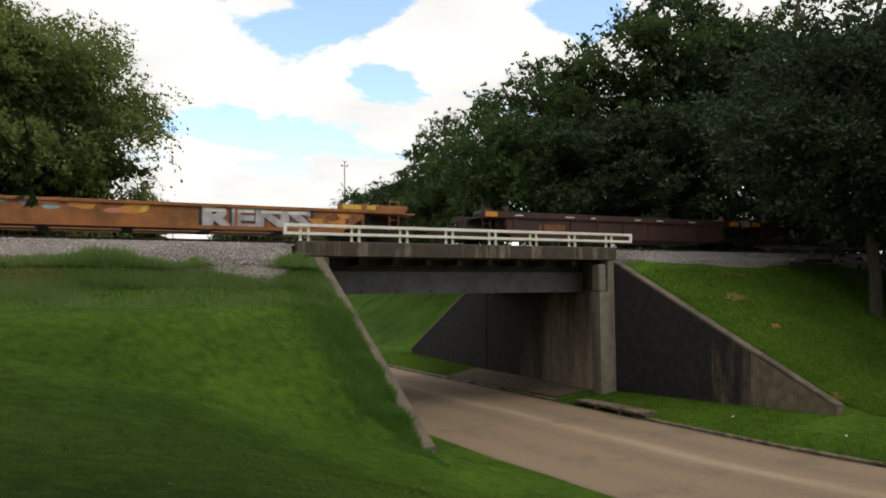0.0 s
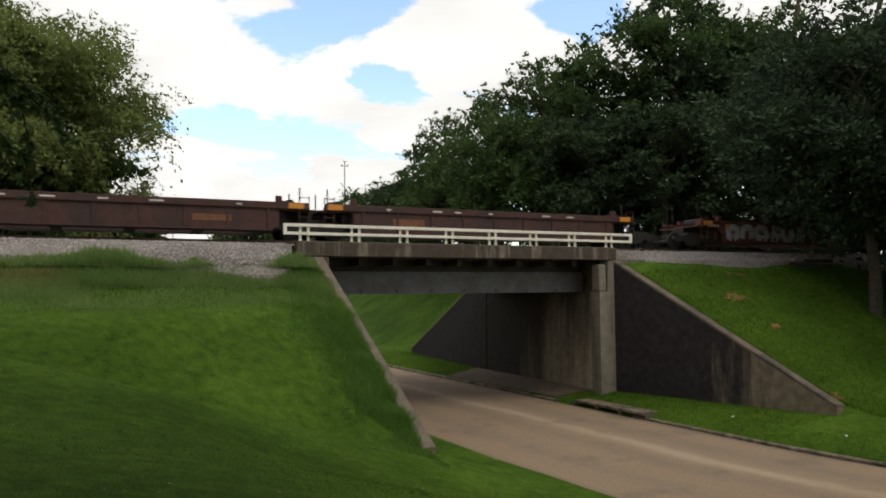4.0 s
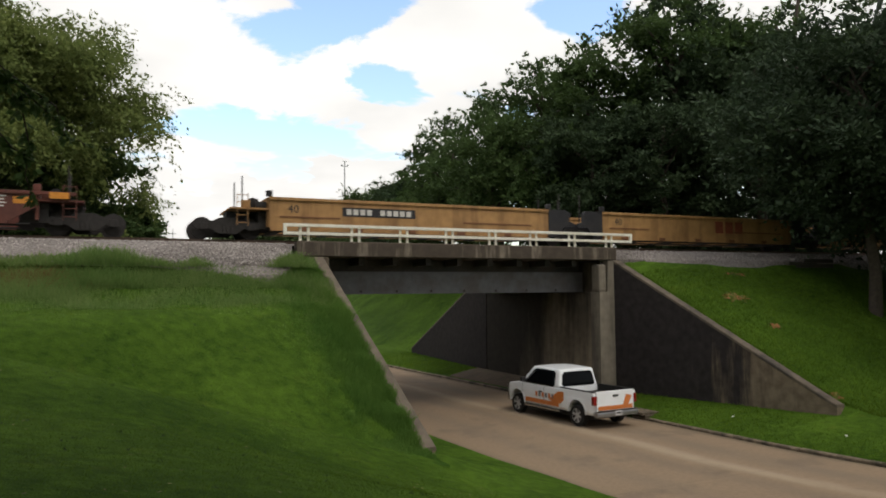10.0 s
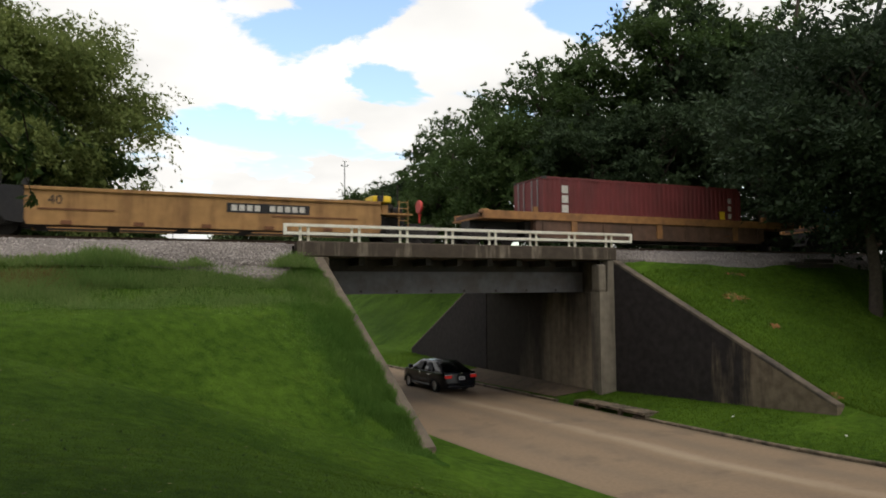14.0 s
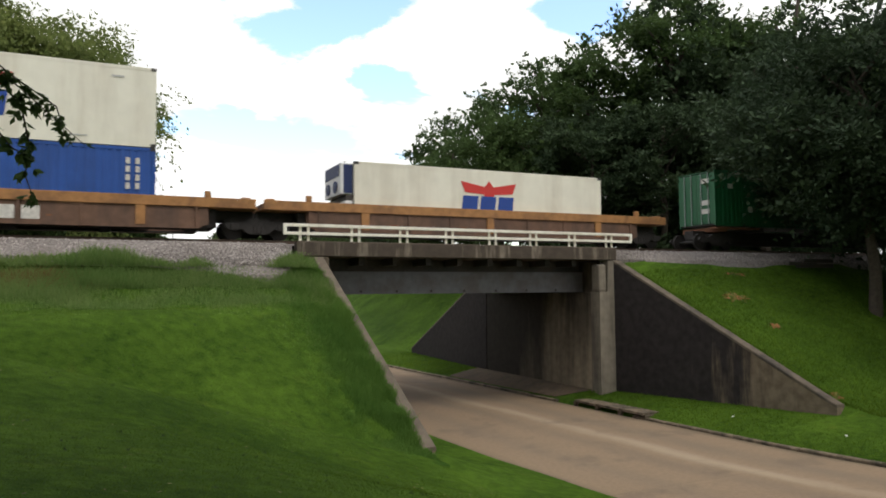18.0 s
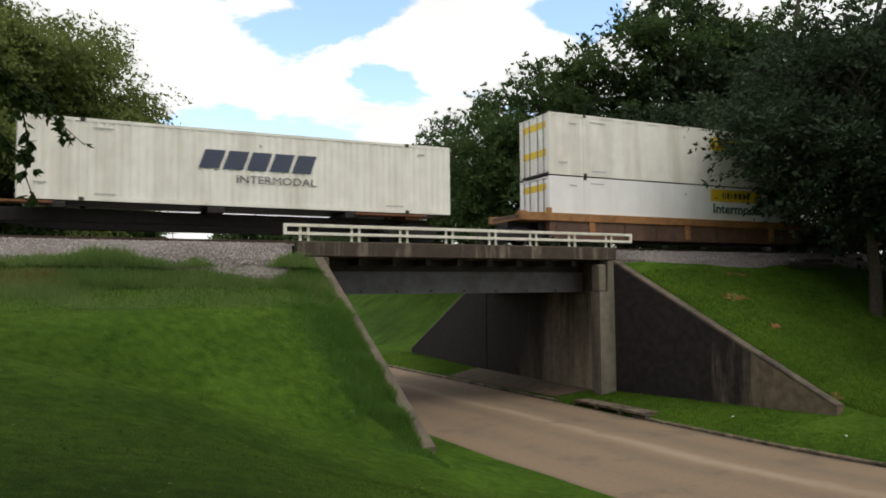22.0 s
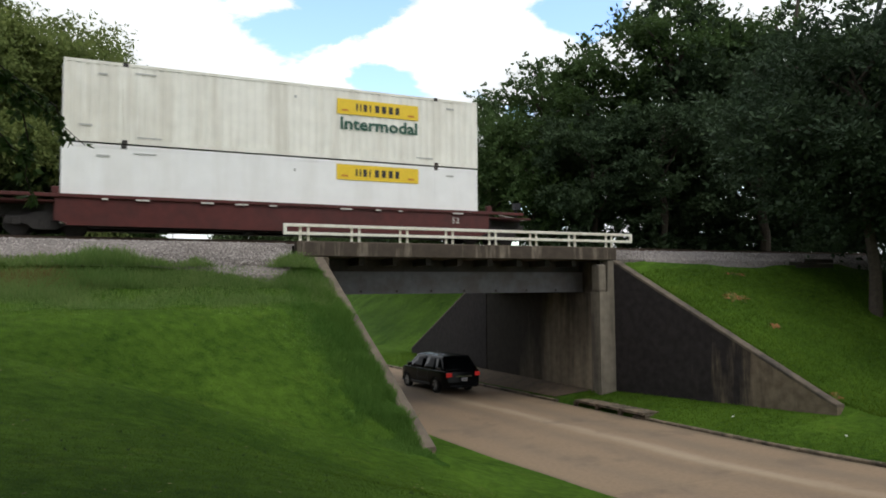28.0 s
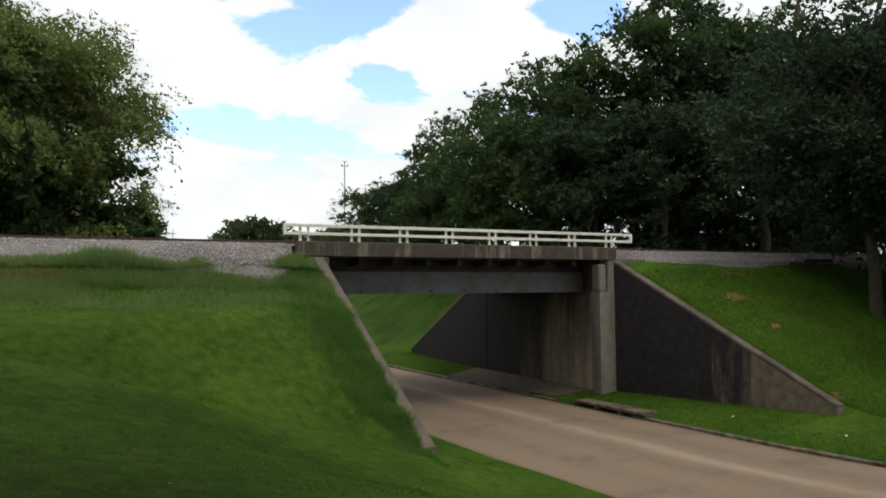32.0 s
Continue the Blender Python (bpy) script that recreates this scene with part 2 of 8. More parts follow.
class M:
    # streaky stain that also carries under-deck shade: darker inward and upward
    concrete = mat("concrete", (0.25, 0.205, 0.15), 0.85, var=0.22, scale=3, bump=0.3, stain_or_shade=(0.022, 0.019, 0.017), stain_scale=0.5, stain_amt=0.95, streak=True, lo=0.26, hi=0.72, spread=(0.0, 0.062, 0.05, 0.24), spec=0.15)
    pale_concrete = mat("pale_concrete", (0.19, 0.165, 0.13), 0.85, var=0.22, scale=3, bump=0.3, stain_or_shade=(0.07, 0.06, 0.048), stain_scale=1.1, stain_amt=0.75, streak=True)
    concrete_dark = mat("weathered_concrete", (0.165, 0.13, 0.092), 0.9, var=0.28, scale=3.5, bump=0.35, stain_or_shade=(0.025, 0.022, 0.0235), stain_scale=1.7, stain_amt=0.96, streak=True, lo=0.34, hi=0.70, spread=(0.0, 0.13, 0.05, 1.45), spec=0.12)
    coping = mat("coping_concrete", (0.125, 0.10, 0.075), 0.9, var=0.25, scale=4, bump=0.35, stain_or_shade=(0.07, 0.058, 0.045), stain_scale=1.5, stain_amt=0.6)
    coping_dark = mat("dark_coping", (0.105, 0.084, 0.062), 0.9, var=0.25, scale=4, bump=0.35, stain_or_shade=(0.035, 0.03, 0.026), stain_scale=0.9, stain_amt=0.85)
    fascia = mat("fascia_concrete", (0.062, 0.048, 0.037), 0.9, var=0.25, scale=3, bump=0.3, stain_or_shade=(0.27, 0.23, 0.18), stain_scale=2.2, stain_amt=0.5, streak=True, lo=0.50, hi=0.66)
    girder = mat("girder_paint", (0.145, 0.147, 0.163), 0.55, var=0.15, scale=4, stain_or_shade=(0.09, 0.075, 0.065), stain_scale=0.9, stain_amt=0.6)
    dark_steel = mat("dark_steel", (0.035, 0.032, 0.03), 0.6, var=0.3, scale=8, stain_or_shade=(0.08, 0.05, 0.035), stain_amt=0.5)
    rail = mat("rail_steel", (0.12, 0.085, 0.065), 0.45, metal=0.6, var=0.2, scale=12)
    tie = mat("tie_wood", (0.075, 0.06, 0.05), 0.9, var=0.3, scale=10, rand=0.25)
    white_paint = mat("white_paint", (0.78, 0.76, 0.68), 0.5, var=0.06, scale=9, stain_or_shade=(0.45, 0.38, 0.28), stain_scale=2.5, stain_amt=0.35)
    ballast = mat("ballast", (0.19, 0.170, 0.160), 0.95, var=0.65, scale=11, bump=0.9, stain_or_shade=(0.12, 0.10, 0.088), stain_scale=0.7, stain_amt=0.5, detail=3)
    stone = mat("stone", (0.27, 0.243, 0.23), 0.95, var=0.2, scale=20, bump=0.2, island=0.45)
    asphalt = road_mat("asphalt", (0.215, 0.155, 0.102), ((0.60, 0.07, (0.33, 0.26, 0.185), 0.75), (0.46, 0.09, (0.15, 0.112, 0.082), 0.6), (0.77, 0.11, (0.155, 0.118, 0.088), 0.65), (0.22, 0.10, (0.16, 0.122, 0.09), 0.45), (0.0, 0.06, (0.10, 0.08, 0.055), 0.7), (1.0, 0.06, (0.10, 0.08, 0.055), 0.8)))
    kerb = mat("kerb_concrete", (0.145, 0.112, 0.078), 0.9, var=0.4, scale=5, bump=0.3, stain_or_shade=(0.03, 0.028, 0.018), stain_scale=1.6, stain_amt=0.85)
    lawn = grass_mat("lawn", (0.023, 0.053, 0.006), (0.075, 0.138, 0.015), (0.11, 0.143, 0.022))
    blades = leaf_mat("grass_blades", (0.035, 0.085, 0.006), (0.125, 0.19, 0.018), 0.45)
    dirt = mat("red_dirt", (0.21, 0.085, 0.03), 0.95, var=0.4, scale=5, bump=0.3, stain_or_shade=(0.045, 0.085, 0.007), stain_scale=4.0, stain_amt=1.0, lo=0.36, hi=0.6)
    bark = mat("bark", (0.05, 0.04, 0.03), 0.95, var=0.35, scale=7, bump=0.5)
    leaf_dark = leaf_mat("leaf_dark", (0.026, 0.044, 0.024), (0.060, 0.092, 0.042), 0.26)
    # darker copy of leaf_dark: shade on the overhanging crowns put into the colour
    leaf_shade = leaf_mat("leaf_shade", (0.024, 0.041, 0.024), (0.050, 0.077, 0.038), 0.24)
    leaf_mid = leaf_mat("leaf_mid", (0.034, 0.066, 0.022), (0.084, 0.128, 0.040), 0.32)
    leaf_light = leaf_mat("leaf_light", (0.085, 0.125, 0.034), (0.20, 0.235, 0.075), 0.45)
    leaf_far = leaf_mat("leaf_far", (0.05, 0.075, 0.035), (0.09, 0.12, 0.05), 0.25)
    galv = mat("galvanised_steel", (0.30, 0.31, 0.32), 0.5, metal=0.5, var=0.1)
    black = mat("black_paint", (0.013, 0.013, 0.017), 0.55, var=0.3, scale=7, stain_or_shade=(0.03, 0.026, 0.026), stain_amt=0.5)
    bogie = mat("bogie_steel", (0.022, 0.019, 0.018), 0.75, var=0.4, scale=7)
    tyre = mat("tyre_rubber", (0.012, 0.012, 0.012), 0.85, var=0.2, scale=20)


def part(name, bm, material, parent=None, label=""):
    """Links a bmesh (or a mesh) as one mesh object under a thing or a part."""
    if isinstance(bm, bmesh.types.BMesh):
        bmesh.ops.recalc_face_normals(bm, faces=bm.faces)
        me = bpy.data.meshes.new(name)
        bm.to_mesh(me)
        bm.free()
    else:
        me = bm
    if material and not me.materials:
        me.materials.append(material)
    ob = new(name, me)
    if parent:
        ob.parent = parent
    if label:
        ob["label"] = label
    return ob


def raw(name, verts, faces, smooth=False):
    me = bpy.data.meshes.new(name)
    me.from_pydata([tuple(map(float, v)) for v in verts], [], [tuple(map(int, f)) for f in faces])
    me.update()
    if smooth:
        me.polygons.foreach_set("use_smooth", [True] * len(me.polygons))
    return me


def box(bm, x0, x1, y0, y1, z0, z1, bevel=0.0):
    r = bmesh.ops.create_cube(bm, size=1, matrix=Matrix.Translation(((x0 + x1) / 2, (y0 + y1) / 2, (z0 + z1) / 2)) @ Matrix.Diagonal((x1 - x0, y1 - y0, z1 - z0, 1)))
    if bevel:
        es = {e for v in r["verts"] for e in v.link_edges}
        bmesh.ops.bevel(bm, geom=list(es), offset=bevel, segments=2, affect="EDGES", profile=0.6)
    return bm


def boxes(*rows, bevel=0.0):
    bm = bmesh.new()
    for r in rows:
        box(bm, *r, bevel=bevel)
    return bm


def tube(bm, a, b, r0, r1=None, seg=8):
    a, b = Vector(a), Vector(b)
    d = b - a
    m = Matrix.Translation((a + b) / 2) @ d.to_track_quat("Z", "Y").to_matrix().to_4x4()
    bmesh.ops.create_cone(bm, cap_ends=True, segments=seg, radius1=r0, radius2=r0 if r1 is None else r1, depth=d.length, matrix=m)
    return bm


def prism(bm, pts, axis, a, b):
    """Extrudes a polygon of (u, v) pairs along an axis from a to b: 'y' takes (x, z), 'x' takes (y, z), 'z' takes (x, y)."""
    def at(p, w):
        return {"y": (p[0], w, p[1]), "x": (w, p[0], p[1]), "z": (p[0], p[1], w)}[axis]
    lo = [bm.verts.new(at(p, a)) for p in pts]
    hi = [bm.verts.new(at(p, b)) for p in pts]
    n = len(pts)
    bm.faces.new(lo)
    bm.faces.new(hi[::-1])
    for i in range(n):
        bm.faces.new((lo[i], hi[i], hi[(i + 1) % n], lo[(i + 1) % n]))
    return bm


def thing(name, label, category, group="", kind="", at=None):
    ob = new(name)
    ob.empty_display_size = 0.2
    if at:
        ob.matrix_basis = at
    return tagged(ob, label, category, group, kind)


def letters(body, size, name="lettering", shear=0.0, thick=0.004, bold=0.0):
    """A flat mesh of words, standing in the xz plane and facing -y, with its lower left corner at the origin."""
    cu = bpy.data.curves.new(name, "FONT")
    cu.body, cu.size, cu.extrude, cu.shear = body, size, thick, shear
    cu.resolution_u = 2
    cu.offset = bold
    ob = new(name, cu)
    bpy.context.view_layer.update()
    me = bpy.data.meshes.new_from_object(ob.evaluated_get(bpy.context.evaluated_depsgraph_get()))
    bpy.data.objects.remove(ob)
    me.transform(Matrix.Rotation(radians(90), 4, "X"))
    me.materials.clear()
    return me

# ---- the plan ----
ROAD_Z = -7.0
DECK_Y0, DECK_Y1 = -3.0, 7.5      # width of the bridge across the track
ABUT_L, ABUT_R = 7.75, 20.05      # road faces of the abutments


def lerp(a, b, t):
    return a + (b - a) * t


def clamp(v, a=0.0, b=1.0):
    return max(a, min(b, v))


def bend(y):
    """How far the road swings to +x south of the bridge."""
    if y > -12:
        return 0.0
    d = min(-12 - y, 12)
    return 0.018 * d * d + (0.43 * (-24 - y) if y < -24 else 0.0)


def road_left(y):
    return 10.4 - 0.07 * (y + 8) + bend(y)


def road_right(y):
    return 18.85 - 0.055 * (y + 5) + bend(y)


def wall_left(y):
    """Road-side face of the left-hand wing walls and abutment, and of their line beyond."""
    if y < DECK_Y0:
        return ABUT_L + 0.055 * (DECK_Y0 - y) + bend(y)
    if y > DECK_Y1:
        return ABUT_L - 0.12 * (y - DECK_Y1)
    return ABUT_L


def wall_right(y):
    if y < DECK_Y0:
        return lerp(20.85, 23.32, clamp((DECK_Y0 - y) / 8.9)) + max(0, bend(y) - 0.1) if y > -30 else 24.0 + bend(y)
    if y > DECK_Y1:
        return ABUT_R + 0.075 * (y - DECK_Y1)
    return ABUT_R


WING_S, WING_N = -11.9, 21.0      # ends of the wing walls


def wall_top(y):
    """Height of the wing walls' sloping tops."""
    if y < DECK_Y0:
        return lerp(-0.72, -6.08, clamp((DECK_Y0 - y) / (DECK_Y0 - WING_S)))
    if y > DECK_Y1:
        return lerp(-0.85, -6.1, clamp((y - DECK_Y1) / (WING_N - DECK_Y1)))
    return -0.75


def smin(a, b, k):
    h = clamp(0.5 + 0.5 * (b - a) / k)
    return lerp(b, a, h) - k * h * (1 - h)


def smax(a, b, k):
    return -smin(-a, -b, k)


def bank(y):
    """The railway embankment's own slopes."""
    if y < -3.7:
        return -0.98 - 0.62 * (-3.7 - y)
    if y > 9:
        return -0.98 - 0.42 * (y - 9)
    return -0.98


def rough(x, y, amp=0.06):
    return amp * noise.noise((x * 0.35, y * 0.35, 0.3)) + amp * 1.6 * noise.noise((x * 0.09, y * 0.09, 4.1))


def land_left(x, y):
    """Ground behind the left-hand walls."""
    if y < 2:
        flat = -2.42 - 0.055 * max(0.0, -6.5 - y)
        flat = max(flat, -3.85)
        z = smax(bank(y), flat, 0.8)
    else:
        z = smax(bank(y), -1.8, 0.6)
    d = max(0.0, wall_left(y) - 0.45 - x)
    if DECK_Y0 < y < DECK_Y1:
        return z
    ease = clamp((WING_S - y) / 4)
    return smin(z, wall_top(y) - 0.10 - 0.42 * ease + lerp(0.30, 0.33, ease) * d, lerp(0.32, 2.4, ease)) + rough(x, y, 0.085) * max(clamp(d / 1.2), ease)


def land_right(x, y):
    """Ground behind the right-hand walls."""
    d = max(0.0, x - wall_right(y) - 0.45)
    if y < 2:
        z = smax(bank(y - 0.5) + 0.28, -6.35 + 0.02 * d, 0.5)
        if DECK_Y0 < y:
            return z
        return smin(z, wall_top(y) - 0.08 + 0.45 * d, 0.3) + rough(x, y, 0.08)
    z = smax(bank(y), -0.6, 0.6)
    if y < DECK_Y1:
        return z
    return smin(z, wall_top(y) - 0.10 + 0.62 * d, 0.5) + rough(x, y)


VERGE_L, VERGE_R = -6.62, -6.46


def spaced(*runs):
    out = []
    for a, b, n in runs:
        out += [a + (b - a) * i / n for i in range(n)]
    return out + [runs[-1][1]]


def build_ground():
    ys = spaced((-600, -120, 8), (-120, -45, 10), (-45, -32, 10), (-32, WING_S, 80), (WING_S, -3.05, 44), (-3.05, DECK_Y1 + 0.05, 10), (DECK_Y1 + 0.05, WING_N, 24), (WING_N, 60, 20), (60, 700, 14))
    left = [-900, -500, -250, -120, -70, -45, -30, -22] + spaced((-16, -5, 22), (-5, 9, 70))      # metres from x=0 to the left wall, stretched below
    right = spaced((0, 12, 36), (12, 30, 30)) + [34, 40, 50, 70, 110, 200, 400, 900]
    verts, faces = [], []
    cols = None
    for y in ys:
        back = 1.1 if DECK_Y0 < y < DECK_Y1 else 0.42
        wl, wr, rl, rr = wall_left(y) - back, wall_right(y) + back, road_left(y), road_right(y)
        row = []
        for u in left[:-1]:
            x = u * (wl / 9.0) if u > 0 else u
            if y < -24 and u > 0:
                x = lerp(0, wl, u / 9.0)
            row.append((x, y, land_left(x, y)))
        row.append((wl, y, land_left(wl, y)))
        inside_l = wall_top(y) - 0.1 - 0.42 * clamp((WING_S - y) / 4) if y < WING_S or y > WING_N else VERGE_L
        for k in range(8):                                   # verge between wall and road
            t = k / 7
            x = lerp(wall_left(y) - 0.15, rl + 0.1, t)
            row.append((x, y, lerp(inside_l, ROAD_Z + 0.02, t ** 0.85) + rough(x, y, 0.02)))
        for k in range(1, 6):                                # below the road slab
            row.append((lerp(rl + 0.1, rr - 0.1, k / 6), y, ROAD_Z - 0.12))
        row.append((rr - 0.02, y, ROAD_Z - 0.12))
        inside_r = VERGE_R if WING_S <= y <= WING_N else lerp(VERGE_R, -6.3, 0.5)
        for k in range(8):
            t = k / 7
            x = lerp(rr + 0.16, wall_right(y) + 0.15, t)
            row.append((x, y, lerp(ROAD_Z + 0.12, inside_r, t ** 0.8) + rough(x, y, 0.025)))
        for u in right:
            x = wr + u
            row.append((x, y, land_right(x, y)))
        cols = len(row)
        verts += row
    for j in range(len(ys) - 1):
        for i in range(cols - 1):
            a = j * cols + i
            faces.append((a, a + 1, a + cols + 1, a + cols))
    me = raw("ground", verts, faces, smooth=True)
    ob = part("ground", me, M.lawn)
    return tagged(ob, "mown green grass banks with rough patches", "grass", kind="structure")


ground = build_ground()


def ribbon(name, material, ys, edges, label, category):
    """A strip along y; edges gives (x, z) pairs across it at a given y."""
    verts, faces = [], []
    for y in ys:
        row = edges(y)
        verts += [(x, y, z) for x, z in row]
    n = len(row)
    for j in range(len(ys) - 1):
        for i in range(n - 1):
            a = j * n + i
            faces.append((a, a + 1, a + n + 1, a + n))
    me = raw(name, verts, faces, smooth=True)
    uv = me.uv_layers.new(name="across")
    for i, loop in enumerate(me.loops):
        k = loop.vertex_index
        uv.data[i].uv = (k % n / (n - 1), ys[k // n])
    return tagged(part(name, me, material), label, category, kind="structure")


ROAD_YS = spaced((-590, -60, 30), (-60, -30, 20), (-30, 30, 60), (30, 690, 30))
road = ribbon("road", M.asphalt, ROAD_YS,
              lambda y: [(lerp(road_left(y), road_right(y) - 0.01, k / 8), ROAD_Z + 0.06 * (1 - (k / 4 - 1) ** 2)) for k in range(9)],
              "worn tan-grey concrete and asphalt road passing under the bridge", "road")


def build_kerbs():
    run = tagged(new("kerb"), "low weathered concrete kerb along the road edge", "kerb", kind="structure")
    y = -40.0
    rnd = random.Random(4)
    while y < 30:
        n = y + 2.4
        if -7.6 < y < -3.0:                        # the storm drain takes its place here
            y = n
            continue
        x0, x1 = road_right(y), road_right(n)
        lift = -0.045 + 0.03 * rnd.random()
        bm = bmesh.new()
        for (xa, ya), (xb, yb) in (((x0, y + 0.02), (x1, n - 0.02)),):
            pts = [(0.0, -0.2), (0.0, 0.10 + lift), (0.03, 0.135 + lift), (0.17, 0.14 + lift), (0.19, -0.2)]
            va = [bm.verts.new((xa + u, ya, ROAD_Z + w)) for u, w in pts]
            vb = [bm.verts.new((xb + u, yb, ROAD_Z + w)) for u, w in pts]
            bm.faces.new(va); bm.faces.new(vb[::-1])
            for i in range(len(pts)):
                k = (i + 1) % len(pts)
                bm.faces.new((va[i], vb[i], vb[k], va[k]))
        part("kerb_stone", bm, M.kerb, run)
        y = n


build_kerbs()


def spill(x):
    """How far the ballast spills down the bank towards the bridge's end."""
    return 0.75 * clamp((x - 1.2) / 3.6) * clamp((6.3 - x) / 0.8)


def build_track():
    xs0, xs1 = -700.0, 700.0
    prof = [(-4.2, -1.75), (-3.85, -1.06), (-3.5, -0.82), (-2.2, -0.24), (-1.75, -0.19), (0, -0.19), (6.6, -0.19), (7.1, -0.3), (9.6, -1.2)]
    xs = spaced((xs0, -30, 8), (-30, 6.5, 90), (6.5, 21.2, 12), (21.2, 60, 60), (60, xs1, 10))
    verts, faces = [], []
    for x in xs:
        onb = 6.3 < x < 21.0
        for i, (y, z) in enumerate(prof):
            yy = y
            if onb and y < -2.55:
                yy, z = -2.55, -0.3
            if onb and y > 7.0:
                yy = 7.0
            w = 0.0 if onb or i in (4, 5, 6) else 0.07 * noise.noise((x * 0.6, y, 2.0)) + 0.09 * noise.noise((x * 0.22, y * 2, 7.0))
            if x > 21.0 and i < 3:
                yy, z = ((-3.9, -1.75), (-3.55, -1.0), (-3.2, -0.68))[i]
                yy = max(yy, lerp(-2.7, -3.9, clamp((x - 21.0) / 2.2)))
            e = spill(x) if i < 2 else 0.0
            verts.append((x, yy - w * 1.3 - e, z + w * 0.3 - e * 0.5))
    n = len(prof)
    for j in range(len(xs) - 1):
        for i in range(n - 1):
            a = j * n + i
            faces.append((a, a + n, a + n + 1, a + 1))
    tagged(part("ballast_bed", raw("ballast_bed", verts, faces), M.ballast), "crushed grey stone ballast under the track", "ballast", kind="structure")
    track = tagged(new("railway_track"), "rusty steel rails on dark wooden ties", "railway track", kind="structure")
    for y in (-0.755, 0.755):
        bm = bmesh.new()
        prism(bm, [(y - 0.07, -0.172), (y + 0.07, -0.172), (y + 0.07, -0.155), (y + 0.012, -0.135), (y + 0.012, -0.045), (y + 0.036, -0.035), (y + 0.034, 0.0), (y - 0.034, 0.0), (y - 0.036, -0.035), (y - 0.012, -0.045), (y - 0.012, -0.135), (y - 0.07, -0.155)], "x", -690, 690)
        part("rail", bm, M.rail, track)
    tie = boxes((-0.11, 0.11, -1.3, 1.3, -0.36, -0.174), bevel=0.012)
    first = part("tie", tie, M.tie, track)
    first.location = (-14.0, 0, 0)
    for i in range(1, 120):
        t = new("tie", first.data)
        t.parent = track
        t.location = (-14.0 + 0.53 * i, 0.02 * math.sin(i * 7.3), 0)


build_track()

# ---- the bridge ----
def wing(name, y0, y1, side, material, label, cap=None):
    """A wing wall: a leaning slab with a sloping coping; side is -1 for the left-hand walls."""
    t = thing(name, label, "wing wall", kind="structure")
    n = 44
    ys = [lerp(y0, y1, i / n) for i in range(n + 1)]
    face = wall_left if side < 0 else wall_right
    bm = bmesh.new()
    cp = bmesh.new()
    rows, crow = [], []
    for y in ys:
        e = 1e-3 if y == y0 else 0
        yy = y + (e if y1 > y0 else -e)
        f, top = face(yy), wall_top(yy)
        o = 0.34 * side
        f += -0.20 if side < 0 else 0.0
        batter = 0.03
        rows.append([bm.verts.new(q) for q in ((f - batter * side, y, -7.4), (f, y, top - 0.10), (f + o, y, top - 0.10), (f + o, y, -7.4))])
        w, u = 0.012 * noise.noise((y * 1.7, side, 0.4)), 0.014 * noise.noise((y * 2.3, side, 3.0))
        e = 0.022 + w
        crow.append([cp.verts.new(q) for q in ((f - e * side, y, top - 0.115), (f - e * side, y, top - 0.03 + u), (f - (e - 0.025) * side, y, top + u), (f + o, y, top + u), (f + o + 0.03 * side, y, top - 0.03), (f + o + 0.03 * side, y, top - 0.115))])
    for b, rr in ((bm, rows), (cp, crow)):
        m = len(rr[0])
        for j in range(n):
            for i in range(m):
                k = (i + 1) % m
                b.faces.new((rr[j][i], rr[j + 1][i], rr[j + 1][k], rr[j][k]))
        b.faces.new(rr[0]); b.faces.new(rr[-1][::-1])
    part("wall_face", bm, material, t)
    part("coping", cp, cap or M.coping, t, "worn concrete coping")
    return t


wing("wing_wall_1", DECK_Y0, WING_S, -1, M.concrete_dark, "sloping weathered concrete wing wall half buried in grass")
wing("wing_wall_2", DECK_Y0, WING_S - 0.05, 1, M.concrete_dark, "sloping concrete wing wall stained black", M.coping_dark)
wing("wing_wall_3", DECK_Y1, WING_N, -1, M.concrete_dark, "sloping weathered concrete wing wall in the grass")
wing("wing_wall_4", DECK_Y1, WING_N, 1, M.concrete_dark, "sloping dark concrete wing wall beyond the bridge")


